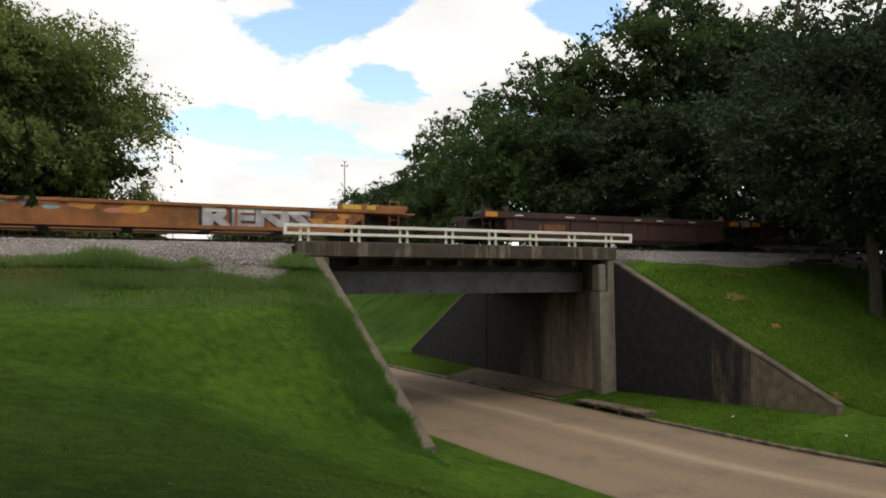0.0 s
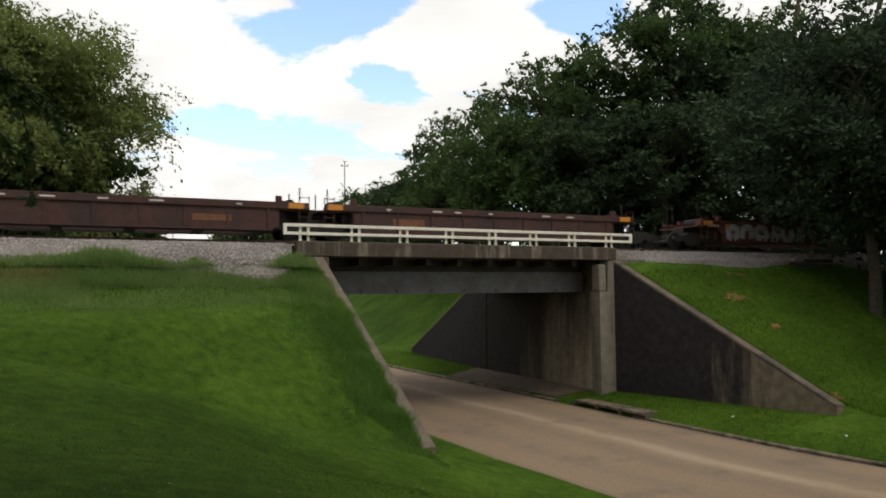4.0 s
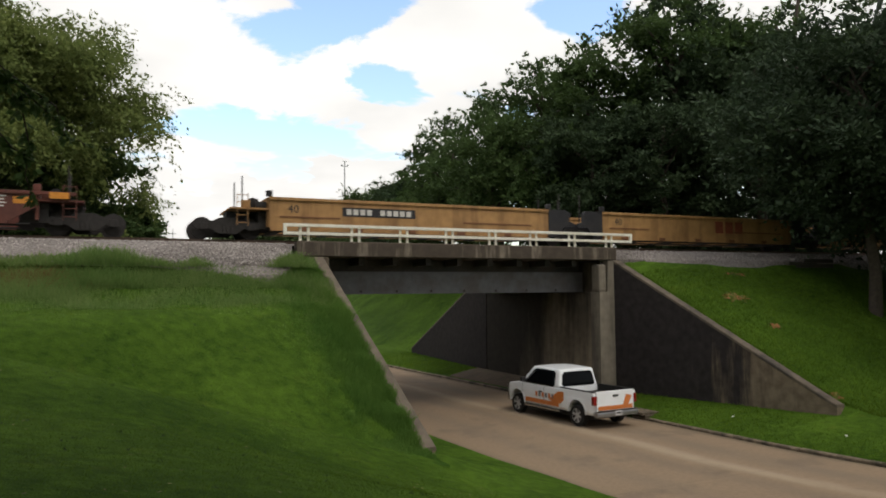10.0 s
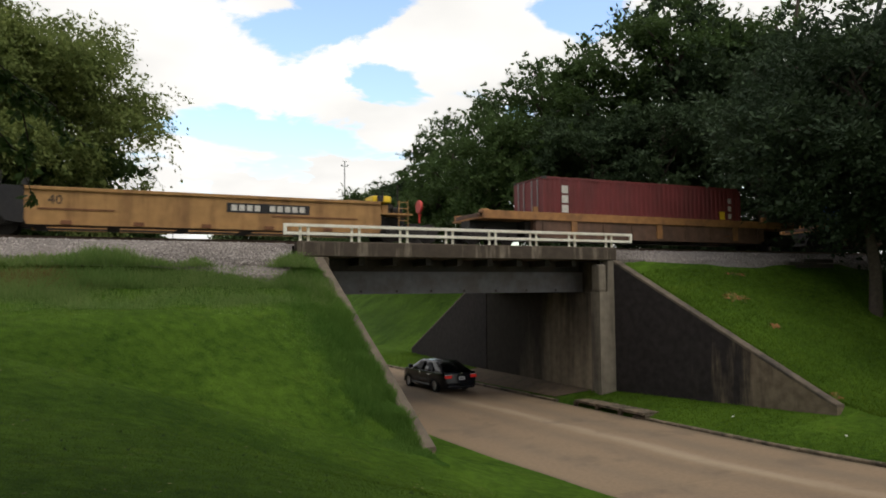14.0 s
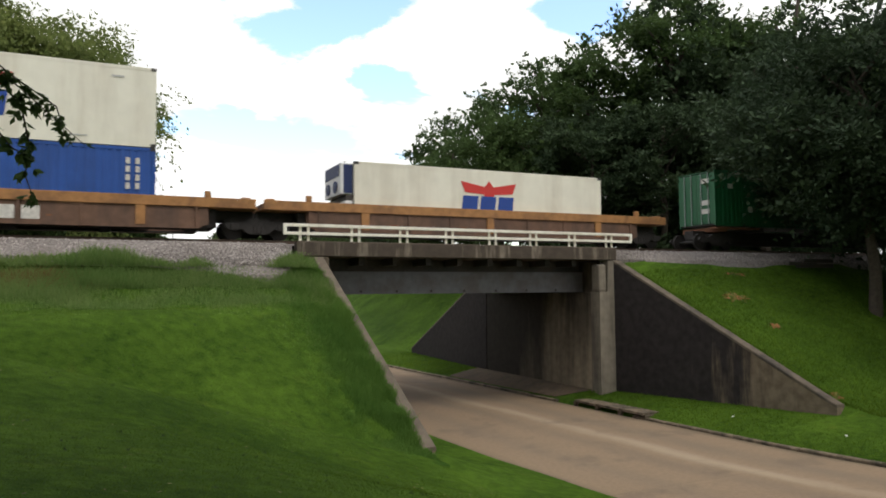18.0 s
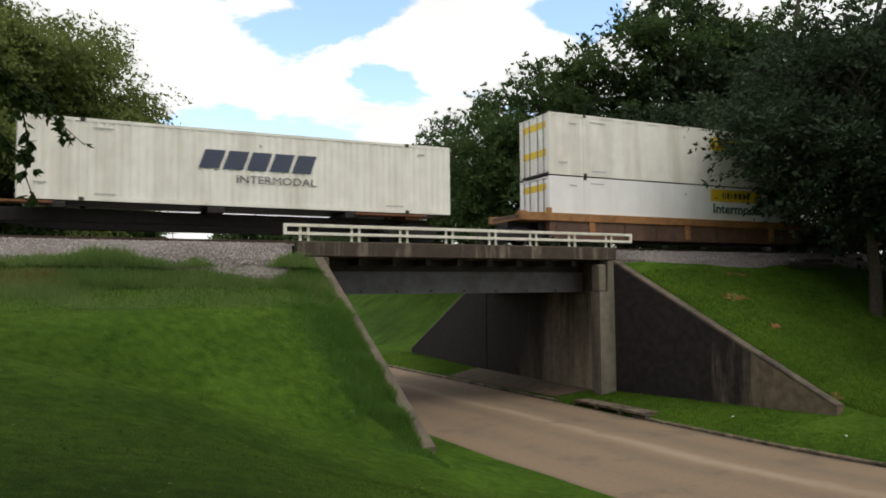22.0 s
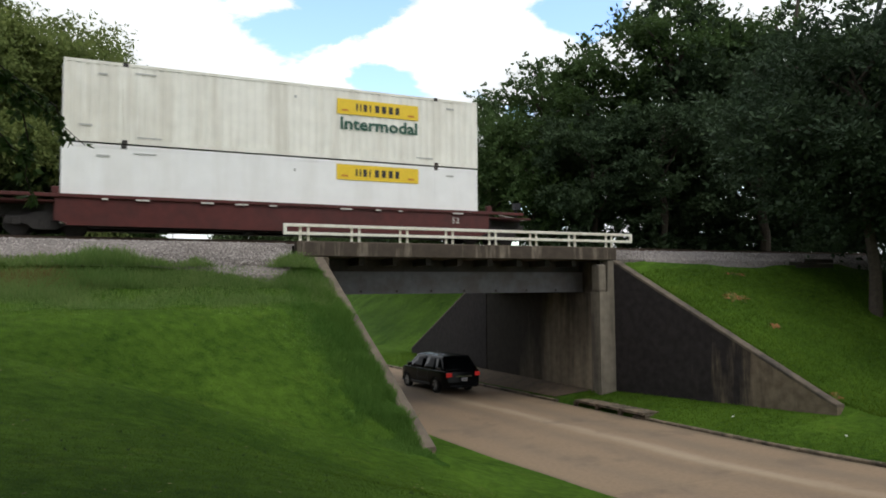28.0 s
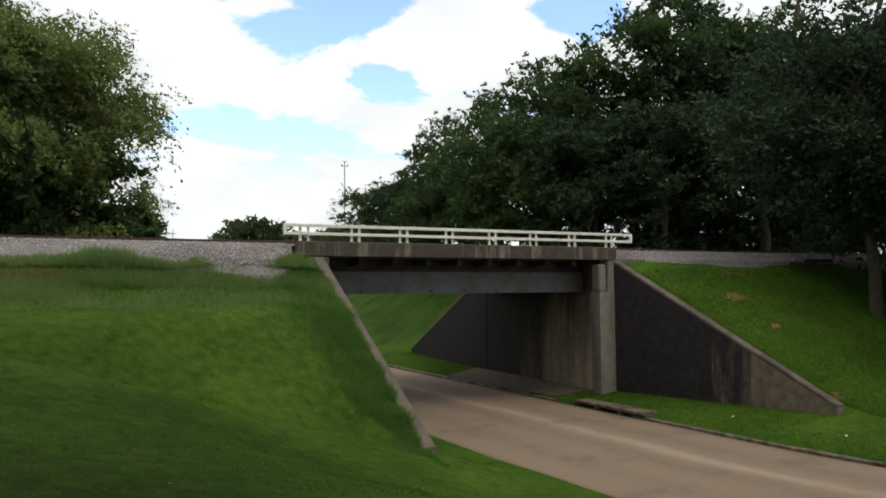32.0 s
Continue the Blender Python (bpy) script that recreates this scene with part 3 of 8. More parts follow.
def build_abutments():
    r = thing("abutment_1", "stained tan concrete bridge abutment beside the road, deck shade painted in", "abutment", kind="structure")
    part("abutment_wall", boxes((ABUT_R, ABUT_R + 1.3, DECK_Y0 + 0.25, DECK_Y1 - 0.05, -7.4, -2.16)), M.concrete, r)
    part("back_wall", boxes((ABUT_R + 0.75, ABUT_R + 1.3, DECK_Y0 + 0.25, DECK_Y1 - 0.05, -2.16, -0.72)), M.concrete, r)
    bm = bmesh.new()
    prism(bm, [(20.02, -7.4), (20.82, -7.4), (20.82, -0.74), (20.5, -0.74), (20.44, -2.1), (20.02, -2.1)], "y", -3.06, -2.4)
    part("pilaster", bm, M.pale_concrete, r, "pale concrete pilaster at the wall's corner")
    part("pilaster_cap", boxes((20.03, 20.42, -3.05, -2.45, -2.1, -0.9), bevel=0.1), M.pale_concrete, r, "rounded concrete upright")
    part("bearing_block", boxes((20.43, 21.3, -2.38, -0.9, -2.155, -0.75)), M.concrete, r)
    l = thing("abutment_2", "stained tan concrete bridge abutment, deck shade painted in", "abutment", kind="structure")
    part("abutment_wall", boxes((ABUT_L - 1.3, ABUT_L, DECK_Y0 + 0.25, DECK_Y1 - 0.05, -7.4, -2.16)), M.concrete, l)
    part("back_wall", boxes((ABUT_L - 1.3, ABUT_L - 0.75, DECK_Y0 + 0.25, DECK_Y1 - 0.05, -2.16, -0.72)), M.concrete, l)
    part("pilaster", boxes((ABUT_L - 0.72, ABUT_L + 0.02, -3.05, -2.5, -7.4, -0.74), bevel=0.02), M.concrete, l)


build_abutments()


def build_bridge():
    b = thing("railway_bridge", "short concrete deck railway bridge on painted steel girders", "bridge", kind="structure")
    part("deck_slab", boxes((6.7, 20.95, DECK_Y0 + 0.42, DECK_Y1 - 0.42, -0.70, -0.32)), M.fascia, b)
    part("fascia", boxes((6.58, 21.02, DECK_Y0, DECK_Y0 + 0.42, -0.695, -0.175), bevel=0.02), M.fascia, b, "stained brown concrete edge beam")
    part("fascia", boxes((6.58, 21.02, DECK_Y1 - 0.42, DECK_Y1, -0.695, -0.175), bevel=0.02), M.fascia, b)
    part("edge_lip", boxes((6.62, 20.98, DECK_Y0 + 0.03, DECK_Y0 + 0.38, -0.174, -0.14), bevel=0.01), M.coping, b)
    for y in (-1.25, 0.6, 2.3, 4.0, 5.8):
        bm = boxes((7.9, 20.42 if y < 0 else 20.0, y, y + 0.03, -2.06, -1.22), (7.9, 20.42, y - 0.04, y + 0.3, -2.12, -2.055), (7.9, 20.42, y - 0.02, y + 0.28, -1.26, -1.21))
        part("girder", bm, M.girder, b, "grey painted steel girder with rust marks")
    for y in (-1.25, 0.6):
        for i in range(9):
            x = 8.6 + i * 1.42
            part("stiffener", boxes((x, x + 0.02, y + 0.03, y + 0.26, -2.05, -1.26)), M.girder, b)
    for i in range(8):
        x = 9.3 + i * 1.42
        part("bracket", boxes((x - 0.12, x + 0.12, -2.3, -1.0, -0.98, -0.70)), M.dark_steel, b)
    part("bearing_beam", boxes((7.8, 20.9, -1.0, 6.2, -1.2, -0.72)), M.dark_steel, b, "dark timber and steel under the deck")
    for i in range(7):
        x = 9.6 + i * 1.55
        bm = bmesh.new()
        tube(bm, (x, -1.27, -2.02), (x, -1.31, -2.02), 0.05)
        part("bolt_plate", bm, M.dark_steel, b)


build_bridge()


def build_railing():
    r = thing("bridge_railing", "white painted steel railing with paired posts on the bridge edge", "railing")
    y = DECK_Y0 + 0.14
    part("top_rail", boxes((6.17, 21.95, y - 0.05, y + 0.05, 0.385, 0.5), bevel=0.012), M.white_paint, r)
    part("lower_rail", boxes((6.17, 21.95, y - 0.05, y + 0.05, 0.085, 0.195), bevel=0.012), M.white_paint, r)
    for x in (6.17, 21.95):
        part("end_loop", boxes((x - 0.06, x + 0.06, y - 0.052, y + 0.052, 0.083, 0.503), bevel=0.012), M.white_paint, r)
    for k in range(8):
        for d in (-0.15, 0.15):
            x = 6.9 + 1.983 * k + d
            part("post", boxes((x - 0.05, x + 0.05, y + 0.051, y + 0.10, -0.139, 0.49), bevel=0.008), M.white_paint, r)
            part("foot_plate", boxes((x - 0.08, x + 0.08, y + 0.0, y + 0.14, -0.139, -0.125)), M.white_paint, r)


build_railing()

# ---- trees ----
def leaf_cloud(rnd, centres, radii, count, size, droop=0.0, flat=0.42):
    """Vertices of many small folded leaves set along twigs, which spread in flat shelves round the given centres."""
    centres, radii = np.array(centres), np.array(radii)
    per = 14 if count > 2000 else 3
    tw = max(1, count // per)
    w = radii ** 2
    which = rnd.choice(len(centres), tw, p=w / w.sum())
    r = radii[which][:, None]
    ang = rnd.uniform(0, 2 * math.pi, tw)
    d = np.stack((np.cos(ang), np.sin(ang), rnd.normal(size=tw) * flat + 0.12), 1)
    d /= np.linalg.norm(d, axis=1)[:, None]
    start = centres[which] + rnd.normal(size=(tw, 3)) * r * np.array((0.3, 0.3, 0.45 * flat + 0.08))
    length = r * rnd.uniform(0.45, 1.1, tw)[:, None]
    t = rnd.uniform(0.1, 1.0, (tw, per))
    pos = start[:, None, :] + d[:, None, :] * (length * t)[:, :, None]
    pos += rnd.normal(size=(tw, per, 3)) * 0.055 * length[:, :, None]
    pos[:, :, 2] -= (0.12 + 0.55 * droop) * length * t * t
    a = d[:, None, :] + rnd.normal(size=(tw, per, 3)) * 0.7
    a[:, :, 2] -= droop
    pos, a = pos.reshape(-1, 3), a.reshape(-1, 3)
    n = len(pos)
    a /= np.linalg.norm(a, axis=1)[:, None]
    b = np.cross(a, np.array((0, 0, 1.0)) + rnd.normal(size=(n, 3)) * 0.55)
    b /= np.linalg.norm(b, axis=1)[:, None] + 1e-9
    up = np.cross(a, b)
    s = size * rnd.uniform(0.6, 1.4, n)[:, None]
    v = np.empty((n, 4, 3))
    v[:, 0] = pos
    v[:, 1] = pos + a * s * 0.55 + b * s * 0.30 + up * s * 0.10
    v[:, 2] = pos + a * s * 1.15
    v[:, 3] = pos + a * s * 0.55 - b * s * 0.30 + up * s * 0.10
    return v.reshape(-1, 3)


def quads_mesh(name, v):
    n = len(v) // 4
    me = bpy.data.meshes.new(name)
    me.vertices.add(n * 4); me.loops.add(n * 4); me.polygons.add(n)
    me.vertices.foreach_set("co", v.astype(np.float32).ravel())
    me.loops.foreach_set("vertex_index", np.arange(n * 4, dtype=np.int32))
    me.polygons.foreach_set("loop_start", np.arange(0, n * 4, 4, dtype=np.int32))
    me.polygons.foreach_set("loop_total", np.full(n, 4, dtype=np.int32))
    me.update(calc_edges=True)
    return me


def tree(name, seed, height, spread, clear, leaves, leaf, material, label, droop=0.0, limbs=9, clumps=46, lean=0.0, aspect=0.5):
    """A tree with its foot at the origin: tapered trunk, forking limbs, and a ragged crown of leaf clumps from clear to height."""
    rnd = np.random.RandomState(seed)
    t = thing(name, label, "tree")
    wood = bmesh.new()
    r0 = 0.018 * height + 0.05
    pts = [(0, 0, -0.4)]
    for i in range(1, 7):
        f = i / 6
        pts.append((lean * f + rnd.normal() * 0.02 * height * f, rnd.normal() * 0.02 * height * f, height * 0.82 * f))
    for i in range(6):
        tube(wood, pts[i], pts[i + 1], r0 * (1 - 0.14 * i), r0 * (1 - 0.14 * (i + 1)), 9)
    trunk = part("trunk", wood, M.bark, t)
    centres, radii = [], []
    mid, half = (clear + height) / 2, (height - clear) / 2
    for k in range(limbs):
        f = rnd.uniform(0.3, 0.95)
        i = min(5, int(f * 6))
        a = Vector(pts[i]).lerp(Vector(pts[i + 1]), f * 6 - i)
        ang = k * 2.4 + rnd.uniform(-0.5, 0.5)
        z = max(clear, a.z) + rnd.uniform(0.0, 0.25) * height
        e = 1 - ((min(z, height) - mid) / half) ** 2
        rr = spread * math.sqrt(max(0.12, e)) * rnd.uniform(0.55, 0.9)
        b = Vector((lean * f + math.cos(ang) * rr, math.sin(ang) * rr, z))
        m = a.lerp(b, 0.5) + Vector((0, 0, 0.05 * height))
        limb = bmesh.new()
        tube(limb, a, m, r0 * 0.42, r0 * 0.25, 6)
        tube(limb, m, b, r0 * 0.25, r0 * 0.07, 6)
        part("limb", limb, M.bark, t)
        for q in (m, b):
            centres.append(q); radii.append(spread * rnd.uniform(0.24, 0.36))
    for k in range(clumps):
        d = rnd.normal(size=3); d /= np.linalg.norm(d)
        s = rnd.uniform(0.62, 0.98)
        z = mid + d[2] * half * s
        taper = 1.0 - 0.28 * max(0.0, (z - mid) / half)
        centres.append((lean * z / height + d[0] * spread * s * taper, d[1] * spread * s * taper, z))
        radii.append(spread * rnd.uniform(0.13, 0.30))
    crown = part("crown", quads_mesh("crown", leaf_cloud(rnd, [tuple(c) for c in centres], radii, leaves, leaf, droop)), material, t)
    return t


def ground_z(x, y):
    if x < wall_left(y):
        return land_left(x, y)
    return land_right(x, y) if x > wall_right(y) else ROAD_Z


def plant_woods():
    kinds = [tree("broadleaf_tree", 11, 14.0, 5.0, 1.2, 24000, 0.26, M.leaf_dark, "tall dark green broadleaf tree in the wood behind the track"),
             tree("broadleaf_tree", 12, 16.0, 5.2, 2.2, 19000, 0.27, M.leaf_dark, "tall dark green broadleaf tree in the wood behind the track", clumps=40),
             tree("broadleaf_tree", 13, 13.0, 5.6, 0.8, 25000, 0.245, M.leaf_mid, "full green broadleaf tree at the wood's edge"),
             tree("broadleaf_tree", 14, 18.0, 4.6, 2.0, 19000, 0.26, M.leaf_mid, "tall slender green tree with gaps in its crown", clumps=34),
             tree("broadleaf_tree", 18, 15.0, 4.6, 1.4, 11500, 0.25, M.leaf_mid, "green broadleaf tree with sky showing through its crown", clumps=34, limbs=12)]
    # kind, x, y, height, turn
    spots = [(2, 33.5, 66.0, 13.5, 20), (3, 36.0, 60.0, 15.0, 50), (0, 32.0, 48.5, 14.0, 80), (4, 35.0, 44.0, 18.0, 200), (4, 31.0, 35.0, 14.5, 300), (4, 34.5, 31.0, 18.0, 30),
             (4, 30.0, 25.5, 15.5, 140), (2, 29.5, 17.5, 12.5, 250), (4, 33.0, 21.5, 18.0, 10), (0, 31.8, 13.2, 13.0, 95), (3, 35.5, 18.5, 19.0, 215),
             (4, 38.0, 23.0, 21.0, 310), (0, 36.0, 10.8, 14.0, 33), (3, 40.0, 14.0, 22.0, 170), (1, 44.0, 17.0, 25.0, 75), (0, 45.0, 10.0, 19.0, 260),
             (4, 51.0, 12.0, 24.5, 290), (4, 47.0, 15.0, 22.5, 80), (3, 56.0, 9.5, 23.0, 15), (0, 62.0, 14.0, 23.5, 190), (2, 68.0, 10.0, 21.5, 60), (1, 76.0, 12.0, 24.0, 120),
             (3, 27.5, 19.5, 14.5, 300), (4, 33.5, 41.0, 17.5, 12), (2, 29.3, 34.5, 11.5, 100)]
    # nearer than the track, hanging over it
    spots += [(0, 34.4, -7.8, 5.0, 160), (2, 37.5, -6.8, 6.0, 60), (3, 41.5, -9.0, 20.0, 130), (2, 47.5, -10.5, 17.0, 230), (1, 40.5, -17.0, 16.0, 310), (3, 54.0, -8.5, 24.0, 20)]
    used = set()
    for k, x, y, h, turn in spots:
        base = kinds[k]
        tall = (14.0, 16.0, 13.0, 18.0, 15.0)[k]
        s = h / tall
        m = pose(x, y, ground_z(x, y), 0, 0, turn) @ Matrix.Diagonal((s, s, s, 1))
        if k in used:
            ob = copy_thing(base, m)
            ob.matrix_basis = m
        else:
            ob = base
            ob.matrix_basis = m
            used.add(k)
        tagged(ob, group="woods beside the track")
        if y < 0:
            tagged(ob, "large dark broadleaf tree overhanging the railway track")
    # trees out of view, added only to shade the lawn, bank and track
    for k, x, y, h, turn in ((1, 6.5, -35.0, 21.0, 60), (0, -1.5, -36.5, 20.0, 150), (1, 13.5, -37.5, 21.0, 250), (0, 38.0, -15.0, 23.0, 200), (1, 43.5, -13.0, 25.0, 20), (0, 46.5, -17.0, 22.0, 110), (1, 2.5, -34.0, 26.0, 300), (0, -8.0, -27.5, 16.0, 40), (1, -6.0, -35.0, 20.0, 90)):
        m = pose(x, y, ground_z(x, y), 0, 0, turn) @ Matrix.Diagonal((h / (14.0, 16.0)[k],) * 3 + (1,))
        ob = copy_thing(kinds[k], m)
        ob.matrix_basis = m
        tagged(ob, "tall unseen tree added to shade the lawn and bank", group="shade trees on the lawn")
    # another unseen tree; its crown leans over the camera to darken near grass
    shade = tree("broadleaf_tree", 19, 20.0, 8.0, 10.5, 60000, 0.32, M.leaf_dark, "tall unseen leaning tree added to shade the near lawn", clumps=80, lean=6.5)
    shade.matrix_basis = pose(0.9, -31.9, ground_z(0.9, -31.9), 0, 0, 100)
    tagged(shade, group="shade trees on the lawn")
    over = tree("broadleaf_tree", 17, 14.2, 6.9, 3.6, 46000, 0.23, M.leaf_shade, "large dark broadleaf tree overhanging the railway track", clumps=70, limbs=14)
    over.matrix_basis = pose(32.4, -7.2, ground_z(32.4, -7.2), 0, 0, 75)
    tagged(over, group="woods beside the track")
    low = tree("broadleaf_tree", 20, 8.0, 6.4, 2.9, 34000, 0.23, M.leaf_shade, "low spreading dark tree overhanging the railway track", clumps=60, limbs=12)
    low.matrix_basis = pose(35.2, -6.3, ground_z(35.2, -6.3), 0, 0, 15)
    tagged(low, group="woods beside the track")
    left = tree("willow_tree", 21, 15.6, 6.9, 0.4, 120000, 0.19, M.leaf_light, "large pale green tree with drooping feathery twigs behind the track", droop=0.8, clumps=64, limbs=14)
    left.matrix_basis = pose(-3.6, 13.6, ground_z(-3.6, 13.6), 0, 0, 40) @ Matrix.Diagonal((1, 1, 0.965, 1))
    two = tree("willow_tree", 22, 12.0, 5.0, 0.5, 60000, 0.21, M.leaf_mid, "green tree growing into its taller neighbour behind the track", droop=0.6, clumps=44)
    two.matrix_basis = pose(-8.5, 10.8, ground_z(-8.5, 10.8), 0, 0, 10)
    bush = tree("bush", 23, 4.2, 2.1, 0.1, 9000, 0.2, M.leaf_mid, "dark green bush beside the track", droop=0.3, clumps=22, limbs=5)
    bush.matrix_basis = pose(1.8, 12.5, ground_z(1.8, 12.5))
    tagged(bush, category="bush")
    for x, y, k, turn in ((-2.6, 10.6, 0.85, 70), (-6.2, 10.2, 0.95, 160), (-0.3, 14.5, 1.1, 240)):
        copy_thing(bush, pose(x, y, ground_z(x, y), 0, 0, turn) @ Matrix.Diagonal((k, k, k, 1))).matrix_basis = pose(x, y, ground_z(x, y), 0, 0, turn) @ Matrix.Diagonal((k, k, k, 1))


plant_woods()


def undergrowth():
    """Low scrub along the far side of the track, one mass of leaves."""
    rnd = np.random.RandomState(5)
    c, r = [], []
    for i in range(90):
        c.append((rnd.uniform(36, 64), rnd.uniform(10.5, 15), rnd.uniform(0, 5.5))); r.append(rnd.uniform(1.0, 1.8))
    for i in range(30):
        c.append((rnd.uniform(42, 50), rnd.uniform(12.5, 18), rnd.uniform(1, 8))); r.append(rnd.uniform(1.2, 1.8))
    for i in range(420):
        a = i / 420
        x = 29.0 + 95 * a ** 1.3 + rnd.normal() * 0.6
        y = 11.5 + rnd.uniform(-1.2, 9.0)
        h = rnd.uniform(0.2, 3.0) + 2.2 * clamp((y - 12) / 6) + 2.0 * clamp((x - 45) / 30)
        c.append((x, y, -0.9 + h)); r.append(rnd.uniform(0.8, 1.7) * (1 + 0.6 * clamp((x - 50) / 30)))
    tagged(part("undergrowth", quads_mesh("undergrowth", leaf_cloud(rnd, c, r, 130000, 0.33)), M.leaf_dark), "dense dark scrub below the trees", "bushes", kind="stuff")
    c, r = [], []
    for i in range(90):
        c.append((rnd.uniform(-11, 2.2), rnd.uniform(11.5, 15.5), rnd.uniform(-1.2, 5.5))); r.append(rnd.uniform(0.7, 1.3))
    for i in range(40):
        c.append((rnd.uniform(-4.5, 0.6), rnd.uniform(12.5, 15.5), rnd.uniform(-1.0, 5.0))); r.append(rnd.uniform(0.8, 1.3))
    tagged(part("undergrowth", quads_mesh("undergrowth", leaf_cloud(rnd, c, r, 70000, 0.26)), M.leaf_mid), "shaded green bushes behind the track", "bushes", kind="stuff")
    c, r = [], []
    for i in range(60):
        c.append((31 + 24 * (i / 60) + rnd.normal() * 0.4, -6.6 - rnd.uniform(0, 5.0), -2.5 - 2.2 * rnd.uniform(0, 1) + rnd.uniform(0, 2))); r.append(rnd.uniform(0.5, 1.2))
    c = [(x, y, max(z, bank(y) + 0.3)) for x, y, z in c if x > 37.5]
    r = r[:len(c)]
    tagged(part("undergrowth", quads_mesh("undergrowth", leaf_cloud(rnd, c, r, 9000, 0.22)), M.leaf_dark), "dark bushes on the shaded bank", "bushes", kind="stuff")


undergrowth()


def far_things():
    """The distance: a tree line, a roof, a lamp mast and a pole."""
    rnd = np.random.RandomState(8)
    c, r = [], []
    for i in range(90):
        a = i / 89
        x, y = lerp(31.5, 82, a) + rnd.normal(), 190 + rnd.normal() * 4
        top = 17.0 + 2.0 * math.sin(a * 9) + 2.0 * rnd.uniform(-1, 1) - 4.0 * clamp((0.12 - a) / 0.12)
        for z in (3.0, 8.0, top - 3.0):
            c.append((x, y, z)); r.append(rnd.uniform(2.2, 3.6))
    tagged(part("far_woods", quads_mesh("far_woods", leaf_cloud(rnd, c, r, 60000, 1.1)), M.leaf_far), "hazy line of distant trees", "trees", kind="stuff")
    mast = thing("lamp_mast", "tall thin steel mast with floodlights on a crossarm", "lamp mast", at=pose(36.0, 84.8, -2.0))
    bm = bmesh.new()
    tube(bm, (0, 0, 0), (0, 0, 21.3), 0.16, 0.08, 10)
    part("pole", bm, M.galv, mast)
    part("crossarm", boxes((-0.6, 0.6, -0.04, 0.04, 20.4, 20.5), (-0.4, 0.4, -0.04, 0.04, 21.2, 21.28)), M.galv, mast)
    for x in (-0.5, 0.5):
        part("floodlight", boxes((x - 0.12, x + 0.12, -0.2, 0.0, 20.51, 20.7), bevel=0.03), M.galv, mast)
    pole = thing("utility_pole", "thin distant utility pole", "pole", at=pose(15.5, 150.0, -2.0))
    bm = bmesh.new()
    tube(bm, (0, 0, 0), (0, 0, 15.0), 0.14, 0.09, 8)
    part("pole", bm, M.galv, pole)
    part("crossarm", boxes((-0.8, 0.8, -0.06, 0.06, 13.8, 13.95)), M.galv, pole)
    house = thing("house", "distant low house with a grey hipped roof", "house", at=pose(14.5, 178.0, -2.0))
    part("wall", boxes((-6, 6, -4, 4, 0, 12.4)), M.concrete, house)
    bm = bmesh.new()
    prism(bm, [(-6.8, 12.4), (6.8, 12.4), (0, 15.0)], "y", -4.6, 4.6)
    part("roof", bm, M.girder, house)


far_things()


def near_branch():
    """A tree beside the camera whose twigs hang into view."""
    rnd = np.random.RandomState(31)
    t = tree("hanging_tree", 33, 13.0, 5.2, 4.2, 16000, 0.2, M.leaf_mid, "leafy tree with twigs hanging before the track", droop=0.6, limbs=7, clumps=24)
    ox, oy = -9.4, -20.5
    t.matrix_basis = pose(ox, oy, land_left(ox, oy))
    oz = land_left(ox, oy)

    def spray(points, n, size):
        bm = bmesh.new()
        q = [Vector(p) - Vector((ox, oy, oz)) for p in points]
        for i in range(len(q) - 1):
            tube(bm, q[i], q[i + 1], 0.016 * (1 - 0.75 * i / len(q)), 0.016 * (1 - 0.75 * (i + 1) / len(q)), 5)
        b = part("branch", bm, M.bark, t)
        c, r = [], []
        for i in range(len(q) - 1):
            for k in range(5):
                c.append(tuple(q[i].lerp(q[i + 1], k / 5))); r.append(0.075)
        part("leaves", quads_mesh("leaves", leaf_cloud(rnd, c, r, n, size, droop=1.2)), M.leaf_mid, b)
    for pts, n in BRANCHES:
        spray(pts, n, 0.11)


BRANCHES = [
    ([(-9.0, -20.5, 1.2), (-2.57, -19.32, 0.75), (-1.83, -19.31, 1.06), (-1.15, -19.12, 0.73), (-0.9, -19.04, 0.54), (-0.58, -18.96, 0.26), (-0.18, -18.87, -0.08)], 260),
    ([(-1.83, -19.31, 1.06), (-1.09, -19.07, 0.59), (-0.9, -18.98, 0.26), (-0.82, -18.89, -0.15), (-0.87, -18.84, -0.51), (-0.75, -18.78, -0.87)], 150),
    ([(-1.83, -19.31, 1.06), (-1.33, -19.01, 0.22), (-1.02, -18.9, -0.18), (-0.76, -18.86, -0.32)], 80),
    ([(-2.57, -19.32, 0.75), (-1.27, -19.17, 0.89), (-0.97, -19.08, 0.67), (-0.52, -18.98, 0.38), (-0.42, -18.9, 0.03)], 110),
]
near_branch()

